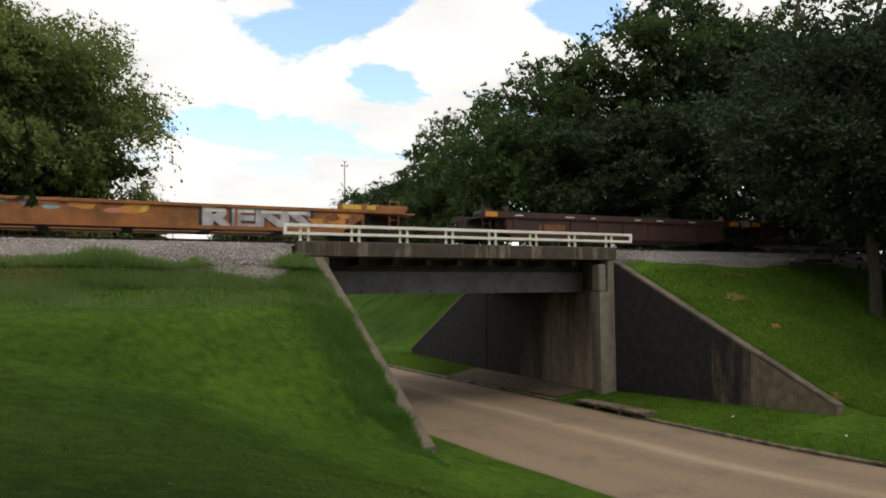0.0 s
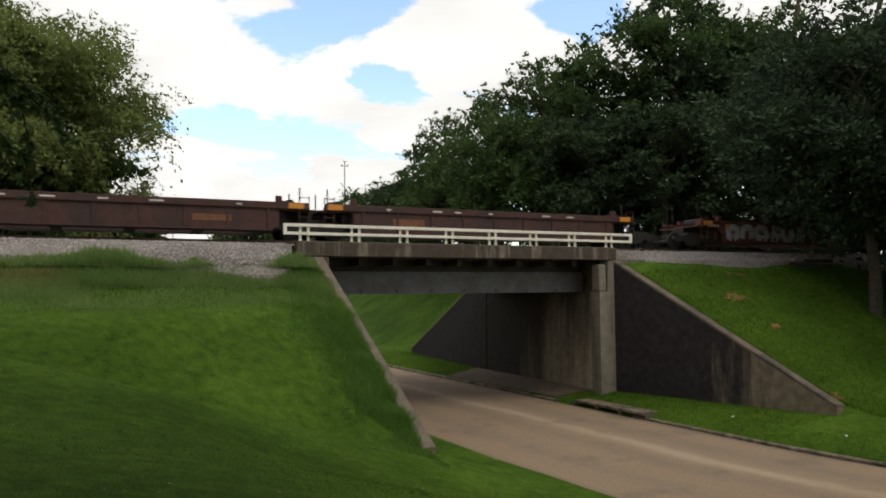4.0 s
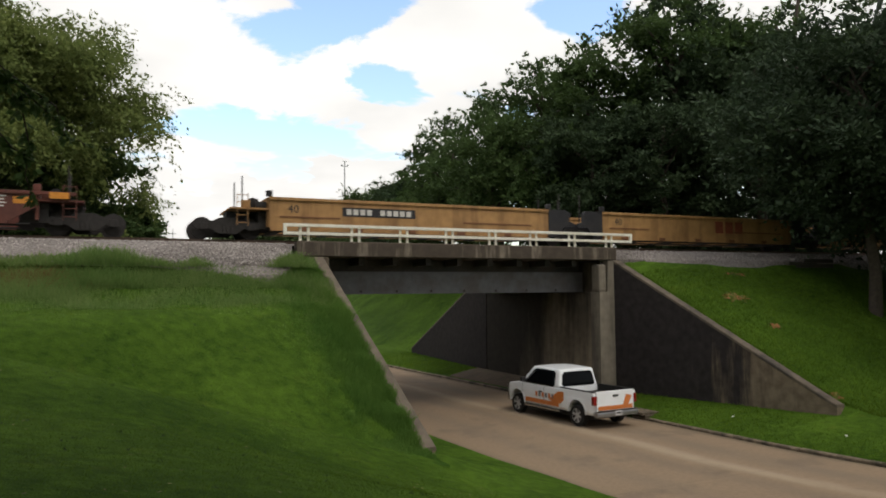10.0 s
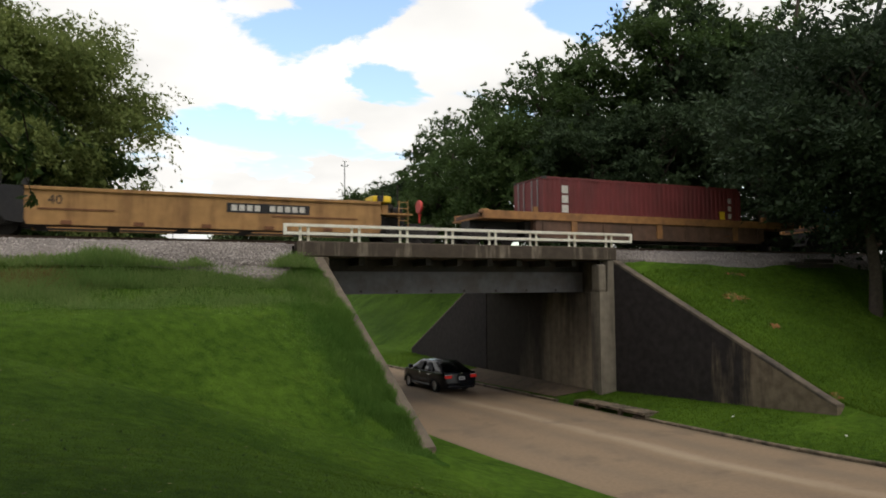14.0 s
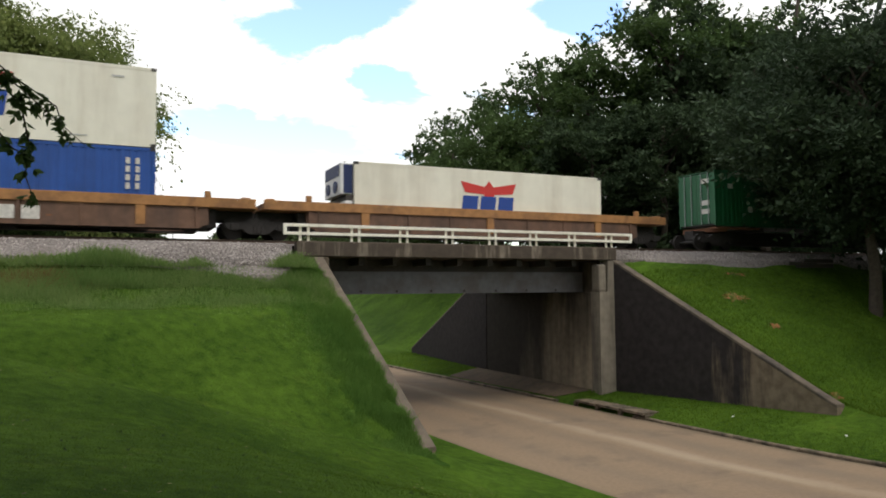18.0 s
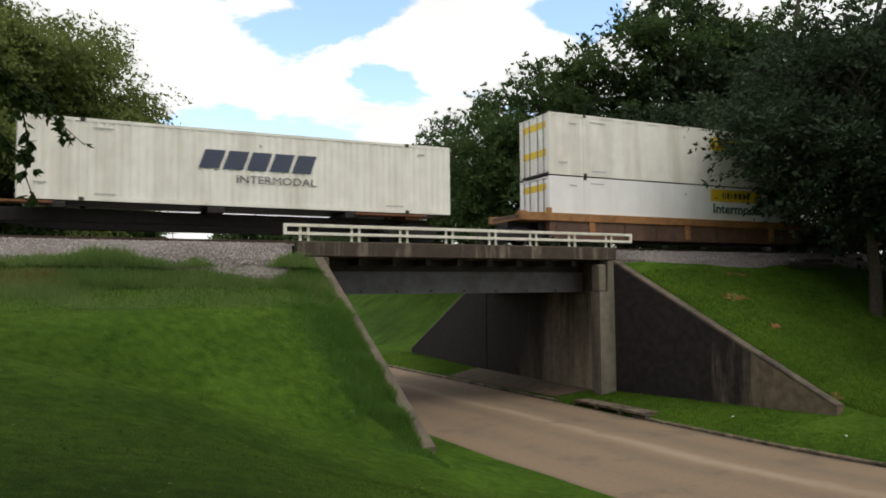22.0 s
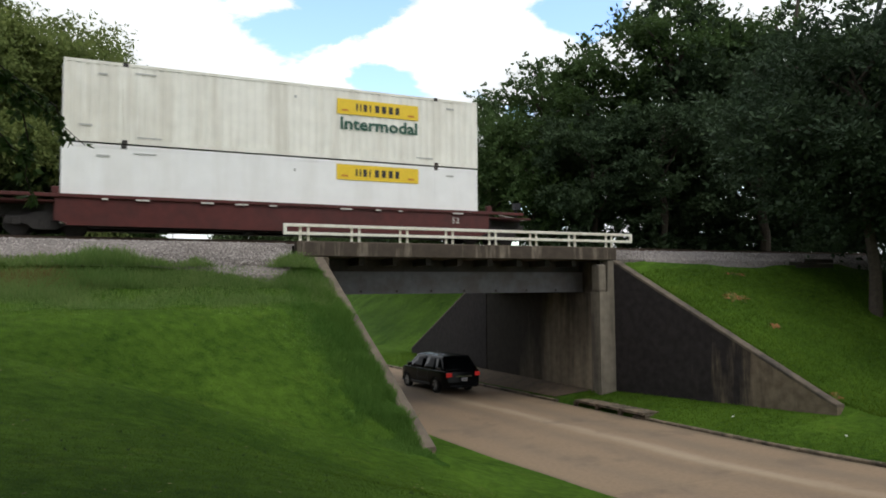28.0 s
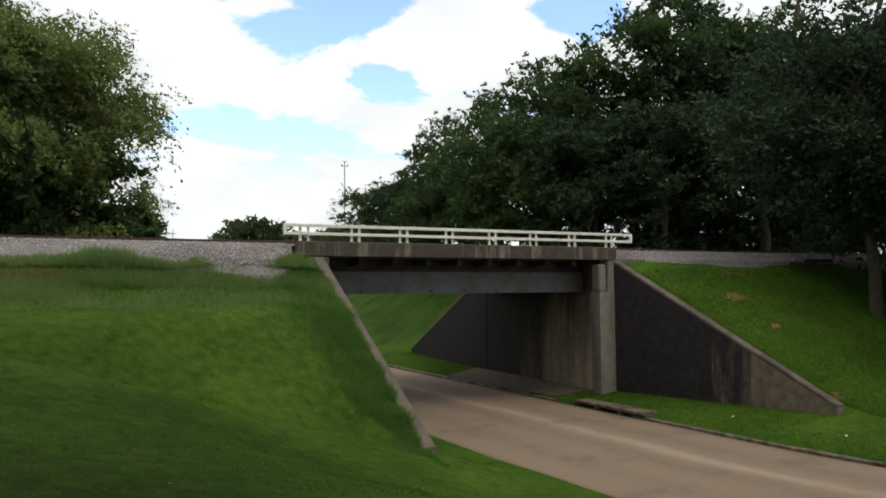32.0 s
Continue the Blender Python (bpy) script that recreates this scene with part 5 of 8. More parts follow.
def build_cars():
    # leading orange car
    c = well_car(-7.4, 19.4, "orange", (2.0, 17.4), "orange well car with silver sprayed lettering and raised ends", top=1.27, ends=(2.4, 2.3))
    glyphs(c, 10.72, 0.36, "RENS", 1.18, T.outline, y=-1.4165, squeeze=4.35, bold=0.085, label="dark spray outline")
    glyphs(c, 10.8, 0.40, "RENS", 1.12, T.silver, y=-1.423, squeeze=4.15, bold=0.055, label="silver sprayed letters")
    for k in range(4):
        plate(c, "sprayed_stroke", 10.95 + k * 1.02, 11.7 + k * 1.02, 0.98, 1.10, T.chalk, y=-1.4285)
    scribble(c, 2.6, 9.5, 0.85, 1.2, 5, 16, T.sprays)
    scribble(c, 14.9, 16.6, 0.5, 1.1, 6, 9, [T.outline, T.rust, T.sprays[1]])
    for s in (-1, 1):
        part("raised_end", slab(16.0, 19.0, s, 1.31, 1.43, 1.272, 1.48, 0.02), T.orange_car, c)
    plate(c, "yellow_patch", 16.2, 17.6, 1.29, 1.46, T.sprays[0], y=-1.437)
    # dark brown five-unit car
    js = [14.8 + 15.86 * i for i in range(6)]
    for i in range(5):
        tr = [0.0] + ([15.86] if i == 4 else [])
        c = well_car(js[i], 15.86, "brown", tr, "empty dark brown ribbed well car with orange and white marks", top=1.45)
        plate(c, "faded_patch", 3.2, 4.6, 0.62, 0.95, T.rust)
        if i in (1, 3):
            plate(c, "faded_patch", 11.2, 12.6, 0.66, 0.9, T.rust)
    # sprayed red five-unit car
    js = [97.8 + 15.6 * i for i in range(6)]
    for i in range(5):
        tr = [0.0] + ([15.6] if i == 4 else [])
        c = well_car(js[i], 15.6, "red", tr, "empty red-brown well car covered in sprayed lettering", top=1.46)
        plate(c, "orange_mark", 1.95, 2.55, 1.08, 1.32, T.mark, y=-1.4105, label="orange reflective mark")
        plate(c, "orange_mark", 13.4, 14.0, 1.02, 1.26, T.mark, y=-1.4105, label="orange reflective mark")
        for k in range(4):
            plate(c, "stencil", 12.75, 13.2 - 0.06 * (k % 2), 1.24 - 0.11 * k, 1.28 - 0.11 * k, T.white_mark)
            plate(c, "stencil", 0.75 + 0.2 * k, 0.88 + 0.2 * k, 1.14, 1.26, T.white_mark, y=-1.44)
        if i == 0:
            tag_shapes(c, 2.0, 8.9, 0.42, 1.36, 11, T.silver, T.sprays[4], 7)
            tag_shapes(c, 10.6, 12.5, 0.5, 1.34, 12, T.chalk, T.sprays[0], 3)
            scribble(c, 12.5, 14.0, 0.5, 1.2, 13, 8, [T.sprays[3], T.rust])
            scribble(c, 8.9, 10.6, 0.5, 1.3, 14, 9, [T.silver, T.sprays[3], T.sprays[4]])
        if i == 1:
            glyphs(c, 3.62, 0.46, "POE", 1.12, T.outline, y=-1.411, squeeze=3.5, bold=0.085)
            glyphs(c, 3.7, 0.49, "POE", 1.08, T.chalk, y=-1.418, squeeze=3.3, bold=0.045)
            glyphs(c, 8.22, 0.44, "CANSE", 1.12, T.sprays[0], y=-1.411, squeeze=4.9, bold=0.085)
            glyphs(c, 8.3, 0.47, "CANSE", 1.08, T.chalk, y=-1.418, squeeze=4.7, bold=0.045)
            scribble(c, 2.2, 3.6, 0.6, 1.4, 15, 8, [T.silver, T.sprays[3], T.chalk])
            scribble(c, 7.0, 8.4, 0.7, 1.4, 16, 7, T.sprays)
        if i == 2:
            tag_shapes(c, 4.7, 8.6, 0.46, 1.32, 17, T.sprays[2], T.silver, 5)
            tag_shapes(c, 10.8, 12.0, 0.62, 1.24, 18, T.chalk, T.red_car, 5)
            disc(c, 12.57, 0.92, 0.4, T.sprays[1])
        if i == 3:
            scribble(c, 4.4, 8.6, 0.42, 0.7, 21, 8, [T.sprays[0]])
            tag_shapes(c, 4.9, 7.9, 0.44, 1.40, 19, T.silver, T.outline, 5, y=-1.418)
            tag_shapes(c, 8.5, 11.8, 0.46, 1.34, 20, T.chalk, T.chalk, 4, y=-1.418)
            disc(c, 12.4, 0.86, 0.42, T.rust)
        if i == 4:
            disc(c, 4.6, 0.85, 0.4, T.rust)
            scribble(c, 5.4, 9.4, 0.8, 1.25, 22, 9, [T.rust, T.silver, T.sprays[3]])
            plate(c, "red_patch", 9.5, 12.6, 0.62, 1.32, T.patch_red)
    # yellow five-unit car with black ends
    js = [180.6, 196.2, 211.75, 227.3, 242.9, 258.6]
    for i in range(5):
        L = js[i + 1] - js[i]
        tr = [0.0] + ([L] if i == 4 else [])
        c = well_car(js[i], L, "yellow", tr, "empty yellow well car with black end frames", top=1.64, ends=(1.5, 1.5), framed=(i > 0, i < 4))
        glyphs(c, 2.2, 1.05, "40", 0.46, M.dark_steel)
        if i in (0, 4):
            x = 4.4 if i == 0 else 8.1
            reporting_plate(c, x, x + 3.15, 0.98, 1.34)
        else:
            for k in range(3):
                plate(c, "logo_block", 8.6 + k * 0.68, 9.12 + k * 0.68, 0.82, 1.42, T.faded_red, label="faded red logo block")
        both(lambda s: slab(1.9, 4.3, s, 1.40, 1.425, 0.86, 0.91), "rail_strip", T.rust, c)
        both(lambda s: slab(9.8, 13.2, s, 1.40, 1.425, 0.86, 0.91), "rail_strip", T.rust, c)
        for k in range(5):
            part("clasp", boxes((2.6 + k * 2.3, 2.95 + k * 2.3, -1.46, -1.4, 0.36, 0.5), bevel=0.02), T.rust, c)
        if i == 4:
            part("hand_brake", boxes((13.9, 14.7, -1.3, -0.3, 1.64, 1.9), bevel=0.04), T.yellow, c)
            bm = bmesh.new(); tube(bm, (16.2, -0.6, 1.6), (16.3, -0.6, 1.6), 0.28, seg=16); tube(bm, (16.25, -0.6, 0.9), (16.25, -0.6, 1.5), 0.05)
            part("brake_wheel", bm, T.red, c)
    # orange-silled well cars with loads
    lab = "loaded well car with orange top rails and brown ribbed sides"
    well_car(261.6, 19.5, "sill", (0.9, 18.6), lab, top=1.5, ends=(2.9, 2.4))
    js = [283.1, 302.9, 322.7, 342.6]
    for i in range(3):
        L = js[i + 1] - js[i]
        c = well_car(js[i], L, "sill", [0.0 if i else 0.9] + ([L - 1.4] if i == 2 else []), lab, top=1.5, ends=(1.9, 1.9))
        if i == 1:
            for k in range(3):
                plate(c, "logo_block", 10.4 + k * 0.75, 10.95 + k * 0.75, 0.52, 0.98, T.white_mark, label="faded white logo block")
    js = [404.5, 424.2, 443.7, 463.4]
    for i in range(3):
        L = js[i + 1] - js[i]
        well_car(js[i], L, "sill", [0.4 if i == 0 else 0.0] + ([L - 1.4] if i == 2 else []), lab, top=1.5, ends=(1.7, 1.7))
    for s in (466.2, 489.8):
        c = well_car(s, 21.2, "oxide", (1.9, 19.3), "loaded dark red well car with white stencils", top=1.42, ends=(2.2, 2.2))
        glyphs(c, 17.2, 0.86, "53", 0.36, T.white_mark, y=-1.412)
    tail = RIDING[-1][0]
    part("coupler", boxes((21.1, 21.5, -0.15, 0.15, 0.72, 0.98), bevel=0.03), M.bogie, tail)
    bm = bmesh.new(); tube(bm, (21.0, -0.3, 1.1), (21.0, -0.3, 1.95), 0.05); box(bm, 20.9, 21.2, -0.42, -0.18, 1.7, 2.0)
    part("tail_marker", bm, M.black, tail)
    bm = bmesh.new(); tube(bm, (19.6, -1.2, 1.3), (20.9, -1.2, 1.12), 0.03); tube(bm, (19.6, 1.2, 1.3), (20.9, 1.2, 1.12), 0.03)
    part("hand_rail", bm, T.white_mark, tail)


def spine_car():
    """Three low spine units that carry boxes on saddles."""
    js = [345.0, 363.7, 382.3, 400.9]
    for i in range(3):
        L = js[i + 1] - js[i]
        c = thing("spine_car", "low black spine car with rusty saddles", "railway car", "cars of the freight train")
        part("spine", boxes((0.3, L - 0.3, -0.33, 0.33, 0.55, 1.02), bevel=0.02), M.bogie, c)
        bm = bmesh.new()
        prism(bm, [(1.8, 0.56), (L - 1.8, 0.56), (L - 4.0, 0.30), (4.0, 0.30)], "y", -0.28, 0.28)
        part("spine_belly", bm, M.bogie, c)
        for x in (1.4, 4.0, L / 2, L - 4.0, L - 1.4):
            part("saddle", boxes((x - 0.3, x + 0.3, -1.3, 1.3, 0.95, 1.18), bevel=0.03), T.rust if x in (1.4, L - 1.4) else M.bogie, c)
        for x in (0.8, L - 3.9):
            part("walkway", boxes((x, x + 3.1, -1.42, -0.9, 1.08, 1.16), bevel=0.01), T.rust, c)
        for x in ([1.2] if i == 0 else [0.2]) + ([L - 1.4] if i == 2 else []):
            bogie(c, x)
        RIDING.append((c, js[i]))


build_cars()
spine_car()


def corrugated(x0, x1, y, z0, z1, depth, pitch, out):
    """A wall of trapezoid ribs along x, at y, swelling towards out (-1 or 1); closed behind."""
    bm = bmesh.new()
    prof = []
    n = max(1, int((x1 - x0) / pitch))
    p = (x1 - x0) / n
    for i in range(n):
        b = x0 + i * p
        prof += [(b, 0), (b + p * 0.32, 0), (b + p * 0.5, 1), (b + p * 0.82, 1)]
    prof.append((x1, 0))
    lo = [bm.verts.new((x, y + out * depth * d, z0)) for x, d in prof]
    hi = [bm.verts.new((x, y + out * depth * d, z1)) for x, d in prof]
    for i in range(len(prof) - 1):
        bm.faces.new((lo[i], lo[i + 1], hi[i + 1], hi[i]))
    return bm


def container(s0, length, height, z, material, label, ribs=0.28, depth=0.03, posts=True, frame_m=None):
    """A steel shipping box from s0 along the train with its floor at z; its near side is at y = -1.295."""
    c = thing("shipping_container", label, "container", "containers on the freight train")
    L, H, W = length, height, 1.295
    fm = frame_m or material
    both(lambda s: corrugated(0.12, L - 0.12, s * (W - depth - 0.006), z + 0.16, z + H - 0.11, depth, ribs, s), "side_wall", material, c)
    part("roof", boxes((0.06, L - 0.06, -W + 0.03, W - 0.03, z + H - 0.06, z + H - 0.01)), material, c)
    part("floor", boxes((0.06, L - 0.06, -W + 0.05, W - 0.05, z + 0.05, z + 0.16)), M.dark_steel, c)
    part("end_wall", boxes((L - 0.08, L - 0.03, -W + 0.1, W - 0.1, z + 0.1, z + H - 0.1)), material, c)
    both(lambda s: slab(0.0, L, s, W - 0.07, W, z, z + 0.16), "bottom_rail", fm, c)
    both(lambda s: slab(0.0, L, s, W - 0.07, W, z + H - 0.11, z + H), "top_rail", fm, c)
    for x in (0.0, L - 0.12):
        both(lambda s: slab(x, x + 0.12, s, W - 0.12, W + 0.001, z + 0.161, z + H - 0.111), "corner_post", fm, c)
    if posts:
        for x in ((L - 12.19) / 2, (L + 12.19) / 2):
            both(lambda s: slab(x - 0.07, x + 0.07, s, W - 0.05, W + 0.004, z + 0.162, z + H - 0.112), "lift_post", fm, c)
            both(lambda s: slab(x - 0.09, x + 0.09, s, W - 0.1, W + 0.008, z + H - 0.13, z + H + 0.02), "corner_casting", M.dark_steel, c)
            both(lambda s: slab(x - 0.09, x + 0.09, s, W - 0.1, W + 0.008, z - 0.01, z + 0.12), "corner_casting", M.dark_steel, c)
    else:
        for x in (0.0, L - 0.18):
            for zz in (z - 0.005, z + H - 0.115):
                both(lambda s: slab(x - 0.004, x + 0.184, s, W - 0.14, W + 0.006, zz, zz + 0.12), "corner_casting", M.dark_steel, c)
    # doors at the leading end
    for s in (-1, 1):
        d = part("door", boxes((0.01, 0.06, min(0.01 * s, s * (W - 0.12)), max(0.01 * s, s * (W - 0.12)), z + 0.12, z + H - 0.12)), material, c)
        for k in (0.35, 0.85):
            bm = bmesh.new()
            tube(bm, (-0.03, s * k, z + 0.1), (-0.03, s * k, z + H - 0.1), 0.025, seg=6)
            part("lock_rod", bm, M.galv, d)
    RIDING.append((c, s0))
    return c


def cooler(c, z, h):
    """A refrigeration unit on a box's leading end."""
    u = part("cooling_unit", boxes((-0.55, 0.0, -1.15, 1.15, z + 1.55, z + h - 0.05), bevel=0.06), T.reefer, c, "white and navy refrigeration unit")
    part("side_cover", boxes((-0.42, -0.03, -1.162, -1.12, z + 1.6, z + h - 0.12), bevel=0.012), T.navy, u, "navy side cover")
    part("top_cover", boxes((-0.57, -0.35, -1.0, 1.0, z + h - 0.6, z + h - 0.1), bevel=0.02), T.navy, u)
    for y in (-0.5, 0.5):
        bm = bmesh.new(); tube(bm, (-0.6, y, z + 1.9), (-0.55, y, z + 1.9), 0.25, seg=16)
        part("fan_cover", bm, T.navy, u)
    g = part("machine_frame", boxes((-0.32, 0.0, -1.16, 1.16, z + 0.2, z + 1.54), bevel=0.02), M.dark_steel, c, "dark open machinery frame")
    for a, b, d in ((0.35, 0.6, -0.34), (0.75, 1.05, -0.36), (1.15, 1.3, -0.34)):
        part("control_box", boxes((d, -0.05, -1.18, -0.5, z + a, z + b), bevel=0.02), T.reefer, g)


FACE = -1.302


def eagle(c, x, z, w, material, y=FACE - 0.005):
    """A spread-winged bird sign."""
    h = w * 0.075
    bm = bmesh.new()
    prism(bm, [(x, z), (x + 0.42 * w, z - h), (x + 0.5 * w, z + 0.3 * h), (x + 0.58 * w, z - h), (x + w, z), (x + 0.93 * w, z - 2.3 * h), (x + 0.6 * w, z - 2.6 * h), (x + 0.53 * w, z - 4.2 * h), (x + 0.47 * w, z - 4.2 * h), (x + 0.4 * w, z - 2.6 * h), (x + 0.07 * w, z - 2.3 * h)], "y", y, y + 0.004)
    part("bird_sign", bm, material, c, "red bird sign")


def blocks(c, x0, x1, z0, z1, n, material, slant=0.1, gap=0.15, y=FACE - 0.006, label=""):
    """A logo as plain slanted blocks."""
    w = (x1 - x0) / n
    for i in range(n):
        a, b = x0 + w * i, x0 + w * (i + 1 - gap)
        s = slant * (z1 - z0)
        bm = bmesh.new()
        prism(bm, [(a, z0), (b, z0), (b + s, z1), (a + s, z1)], "y", y, y + 0.004)
        part("logo_block", bm, material, c, label)


def small_print(c, L, z, H, seed, material=None):
    rnd = random.Random(seed)
    for x, zz, w, h in ((0.5, 0.55, 0.5, 0.12), (2.4, 0.22, 0.9, 0.1), (2.3, H - 0.35, 1.0, 0.1), (L - 2.9, 0.25, 0.8, 0.1), (L - 1.5, H - 0.45, 0.5, 0.16), (L * 0.5, H - 0.6, 0.1, 0.25), (1.1, H - 0.5, 0.45, 0.14)):
        w *= rnd.uniform(0.8, 1.2)
        part("bar", boxes((x, x + w * 0.8, FACE - 0.004, FACE + 0.002, z + zz, z + zz + h * 0.45)), material or T.faint, c)


def freight_panel(c, x, z, word=None):
    """A yellow name panel with dark bars, and the word below it."""
    p = part("name_panel", boxes((x, x + 3.55, FACE - 0.006, FACE + 0.002, z, z + 0.62)), T.yellow, c, "yellow panel with dark bars")
    for a, b in ((0.80, 0.88), (0.97, 1.03), (1.12, 1.27), (1.38, 1.44), (1.62, 1.80), (1.92, 2.10), (2.22, 2.40), (2.52, 2.68)):
        part("bar", boxes((x + a, x + b, FACE - 0.011, FACE - 0.006, z + 0.16, z + 0.46)), M.dark_steel, p)
    for a in (0.12, 3.0):
        bm = bmesh.new()
        prism(bm, [(x + a + 0.05, z + 0.12), (x + a + 0.38, z + 0.12), (x + a + 0.33, z + 0.2), (x + a + 0.1, z + 0.2)], "y", FACE - 0.011, FACE - 0.006)
        part("corner_mark", bm, T.mark, p)
    if word:
        glyphs(c, x + 0.1, z - 0.60, "Intermodal", 0.68, T.green_ink, y=FACE - 0.008, squeeze=3.4, bold=0.018, label="dark green word Intermodal")


def hexagon(c, x, z, r, y=FACE - 0.006):
    bm = bmesh.new()
    prism(bm, [(x + r * math.sin(a * math.pi / 3) * 0.92, z + r * math.cos(a * math.pi / 3)) for a in range(6)], "y", y, y + 0.005)
    h = part("hexagon_sign", bm, T.c_white, c, "white hexagon sign")
    for dx in (-0.24, 0.12):
        part("bar", boxes((x + dx * r / 0.75, x + (dx + 0.12) * r / 0.75, y - 0.006, y, z - 0.36 * r / 0.75, z + 0.36 * r / 0.75)), T.sprays[3], h)
    part("bar", boxes((x - 0.12 * r / 0.75, x + 0.12 * r / 0.75, y - 0.006, y, z - 0.07, z + 0.07)), T.sprays[3], h)


def load_train():
    F40, F53 = 12.19, 16.154
    c = container(265.0, F40, 2.59, 0.60, T.c_maroon, "maroon corrugated steel shipping container", posts=False)
    for k in range(3):
        part("logo_block", boxes((1.0, 1.35, FACE - 0.006, FACE + 0.002, 1.55 + 0.45 * k, 1.9 + 0.45 * k)), T.white_mark, c)
        part("logo_block", boxes((11.3, 11.5, FACE - 0.006, FACE + 0.002, 1.6 + 0.4 * k, 1.85 + 0.4 * k)), T.white_mark, c)
    part("label", boxes((10.7, 11.05, FACE - 0.006, FACE + 0.002, 1.55, 1.95)), T.yellow, c)
    c = container(286.9, F40, 2.59, 0.52, T.c_blue, "blue corrugated steel shipping container", posts=False)
    eagle(c, 4.6, 2.45, 3.4, T.red)
    blocks(c, 4.9, 7.6, 1.3, 1.72, 3, T.c_white, slant=0.0)
    for k in range(2):
        for j in range(4):
            part("bar", boxes((11.2 + 0.32 * k, 11.34 + 0.32 * k, FACE - 0.006, FACE + 0.002, 1.55 + 0.33 * j, 1.8 + 0.33 * j)), T.white_mark, c)
    c = container(306.8, F40, 2.59, 0.62, T.c_blue, "blue corrugated steel shipping container", posts=False)
    for k in range(2):
        for j in range(4):
            part("bar", boxes((11.2 + 0.32 * k, 11.34 + 0.32 * k, FACE - 0.006, FACE + 0.002, 1.7 + 0.3 * j, 1.92 + 0.3 * j)), T.white_mark, c)
    c = container(306.8, F40, 2.896, 3.24, T.c_cream, "cream refrigerated shipping container with a red and blue sign", ribs=6.0, depth=0.004, posts=False)
    cooler(c, 3.24, 2.896)
    eagle(c, 4.9, 5.5, 2.75, T.red)
    blocks(c, 4.9, 7.55, 3.98, 4.85, 3, T.blue, slant=0.12, label="blue logo block")
    part("label", boxes((1.0, 1.3, FACE - 0.006, FACE + 0.002, 4.2, 4.5)), T.yellow, c)
    small_print(c, F40, 3.24, 2.896, 3)
    c = container(326.5, F40, 2.896, 0.36, T.c_cream, "cream refrigerated shipping container with a red and blue sign", ribs=6.0, depth=0.004, posts=False)
    cooler(c, 0.36, 2.896)
    eagle(c, 4.8, 2.72, 2.75, T.red)
    blocks(c, 4.8, 7.45, 1.25, 2.1, 3, T.blue, slant=0.12, label="blue logo block")
    for s0, lab in ((345.9, "green corrugated container with a white hexagon sign"), (364.2, "green corrugated container with a white hexagon sign")):
        c = container(s0, F53, 2.896, 1.24, T.c_green, lab, ribs=0.3, depth=0.02)
        hexagon(c, 7.1, 2.85, 0.72)
        for x, z, w in ((8.15, 2.86, 0.95), (8.0, 2.48, 1.55)):
            n = 3 if w < 1 else 5
            z -= 0.03
            for k in range(n):
                part("bar", boxes((x + w * k / n, x + w * (k + 0.72) / n, FACE - 0.007, FACE + 0.002, z, z + 0.38)), T.c_white, c)
        for x, z, w, h in ((0.9, 3.2, 0.35, 0.25), (2.3, 2.0, 0.3, 0.3), (14.9, 2.8, 0.4, 0.2), (13.4, 2.0, 0.3, 0.3), (2.3, 3.75, 1.4, 0.1), (7.8, 3.8, 1.7, 0.08), (1.4, 3.95, 0.4, 0.12), (14.2, 3.75, 0.3, 0.1)):
            part("bar", boxes((x, x + w, FACE - 0.007, FACE + 0.002, z, z + h)), T.white_mark, c)
        for z in (1.9, 2.35, 3.5):
            part("door_mark", boxes((-0.008, 0.009, -0.9, -0.35, z, z + 0.25)), T.white_mark, c)
    c = container(385.1, F53, 2.896, 1.22, T.c_dirty, "off-white corrugated container with a slate blue sign", ribs=0.27, depth=0.028)
    blocks(c, 5.85, 10.2, 2.62, 3.32, 5, T.slate, slant=0.35, label="slate blue logo block")
    glyphs(c, 7.2, 2.12, "INTERMODAL", 0.42, M.girder, y=FACE - 0.008, squeeze=3.1)
    small_print(c, F53, 1.22, 2.896, 9)
    stacks = [(406.3, T.c_white, T.c_dirty, True, False, 6.0, 1.35), (425.8, T.c_white, T.c_white, True, True, 0.3, 6.0), (445.3, T.c_white, T.c_white, True, True, 0.3, 6.0), (468.8, T.c_white, T.c_white, False, True, 0.3, 0.3), (492.15, T.c_white, T.c_dirty, False, True, 6.0, 0.3)]
    for i, (s0, m0, m1, w0, w1, r0, r1) in enumerate(stacks):
        lo = container(s0, F53, 2.84, 0.40, m0, "white steel shipping container with a yellow panel, lower of a stack", ribs=r0, depth=0.02 if r0 < 1 else 0.005)
        freight_panel(lo, 9.8, 2.48, w0)
        small_print(lo, F53, 0.4, 2.896, i)
        up = container(s0 + 0.02, F53, 2.896, 3.31, m1, "white steel shipping container with a yellow panel, upper of a stack", ribs=r1, depth=0.02)
        freight_panel(up, 9.8, 5.15, w1)
        small_print(up, F53, 3.31, 2.896, i + 20)
        for c, z in ((lo, 0.4), (up, 3.31)):
            for k in (0.9, 2.2):
                part("door_panel", boxes((-0.006, 0.009, -1.0, 1.0, z + k, z + k + 0.32)), T.yellow, c)


load_train()

# ---- road vehicles ----
def paint(name, col, rough=0.35, metal=0.0, coat=0.6, spec=0.5):
    return mat(name, col, rough, metal, var=0.03, scale=3, bump=0.0, coat=coat, spec=spec, stain_or_shade=tuple(c * 0.75 for c in col), stain_scale=1.2, stain_amt=0.25)


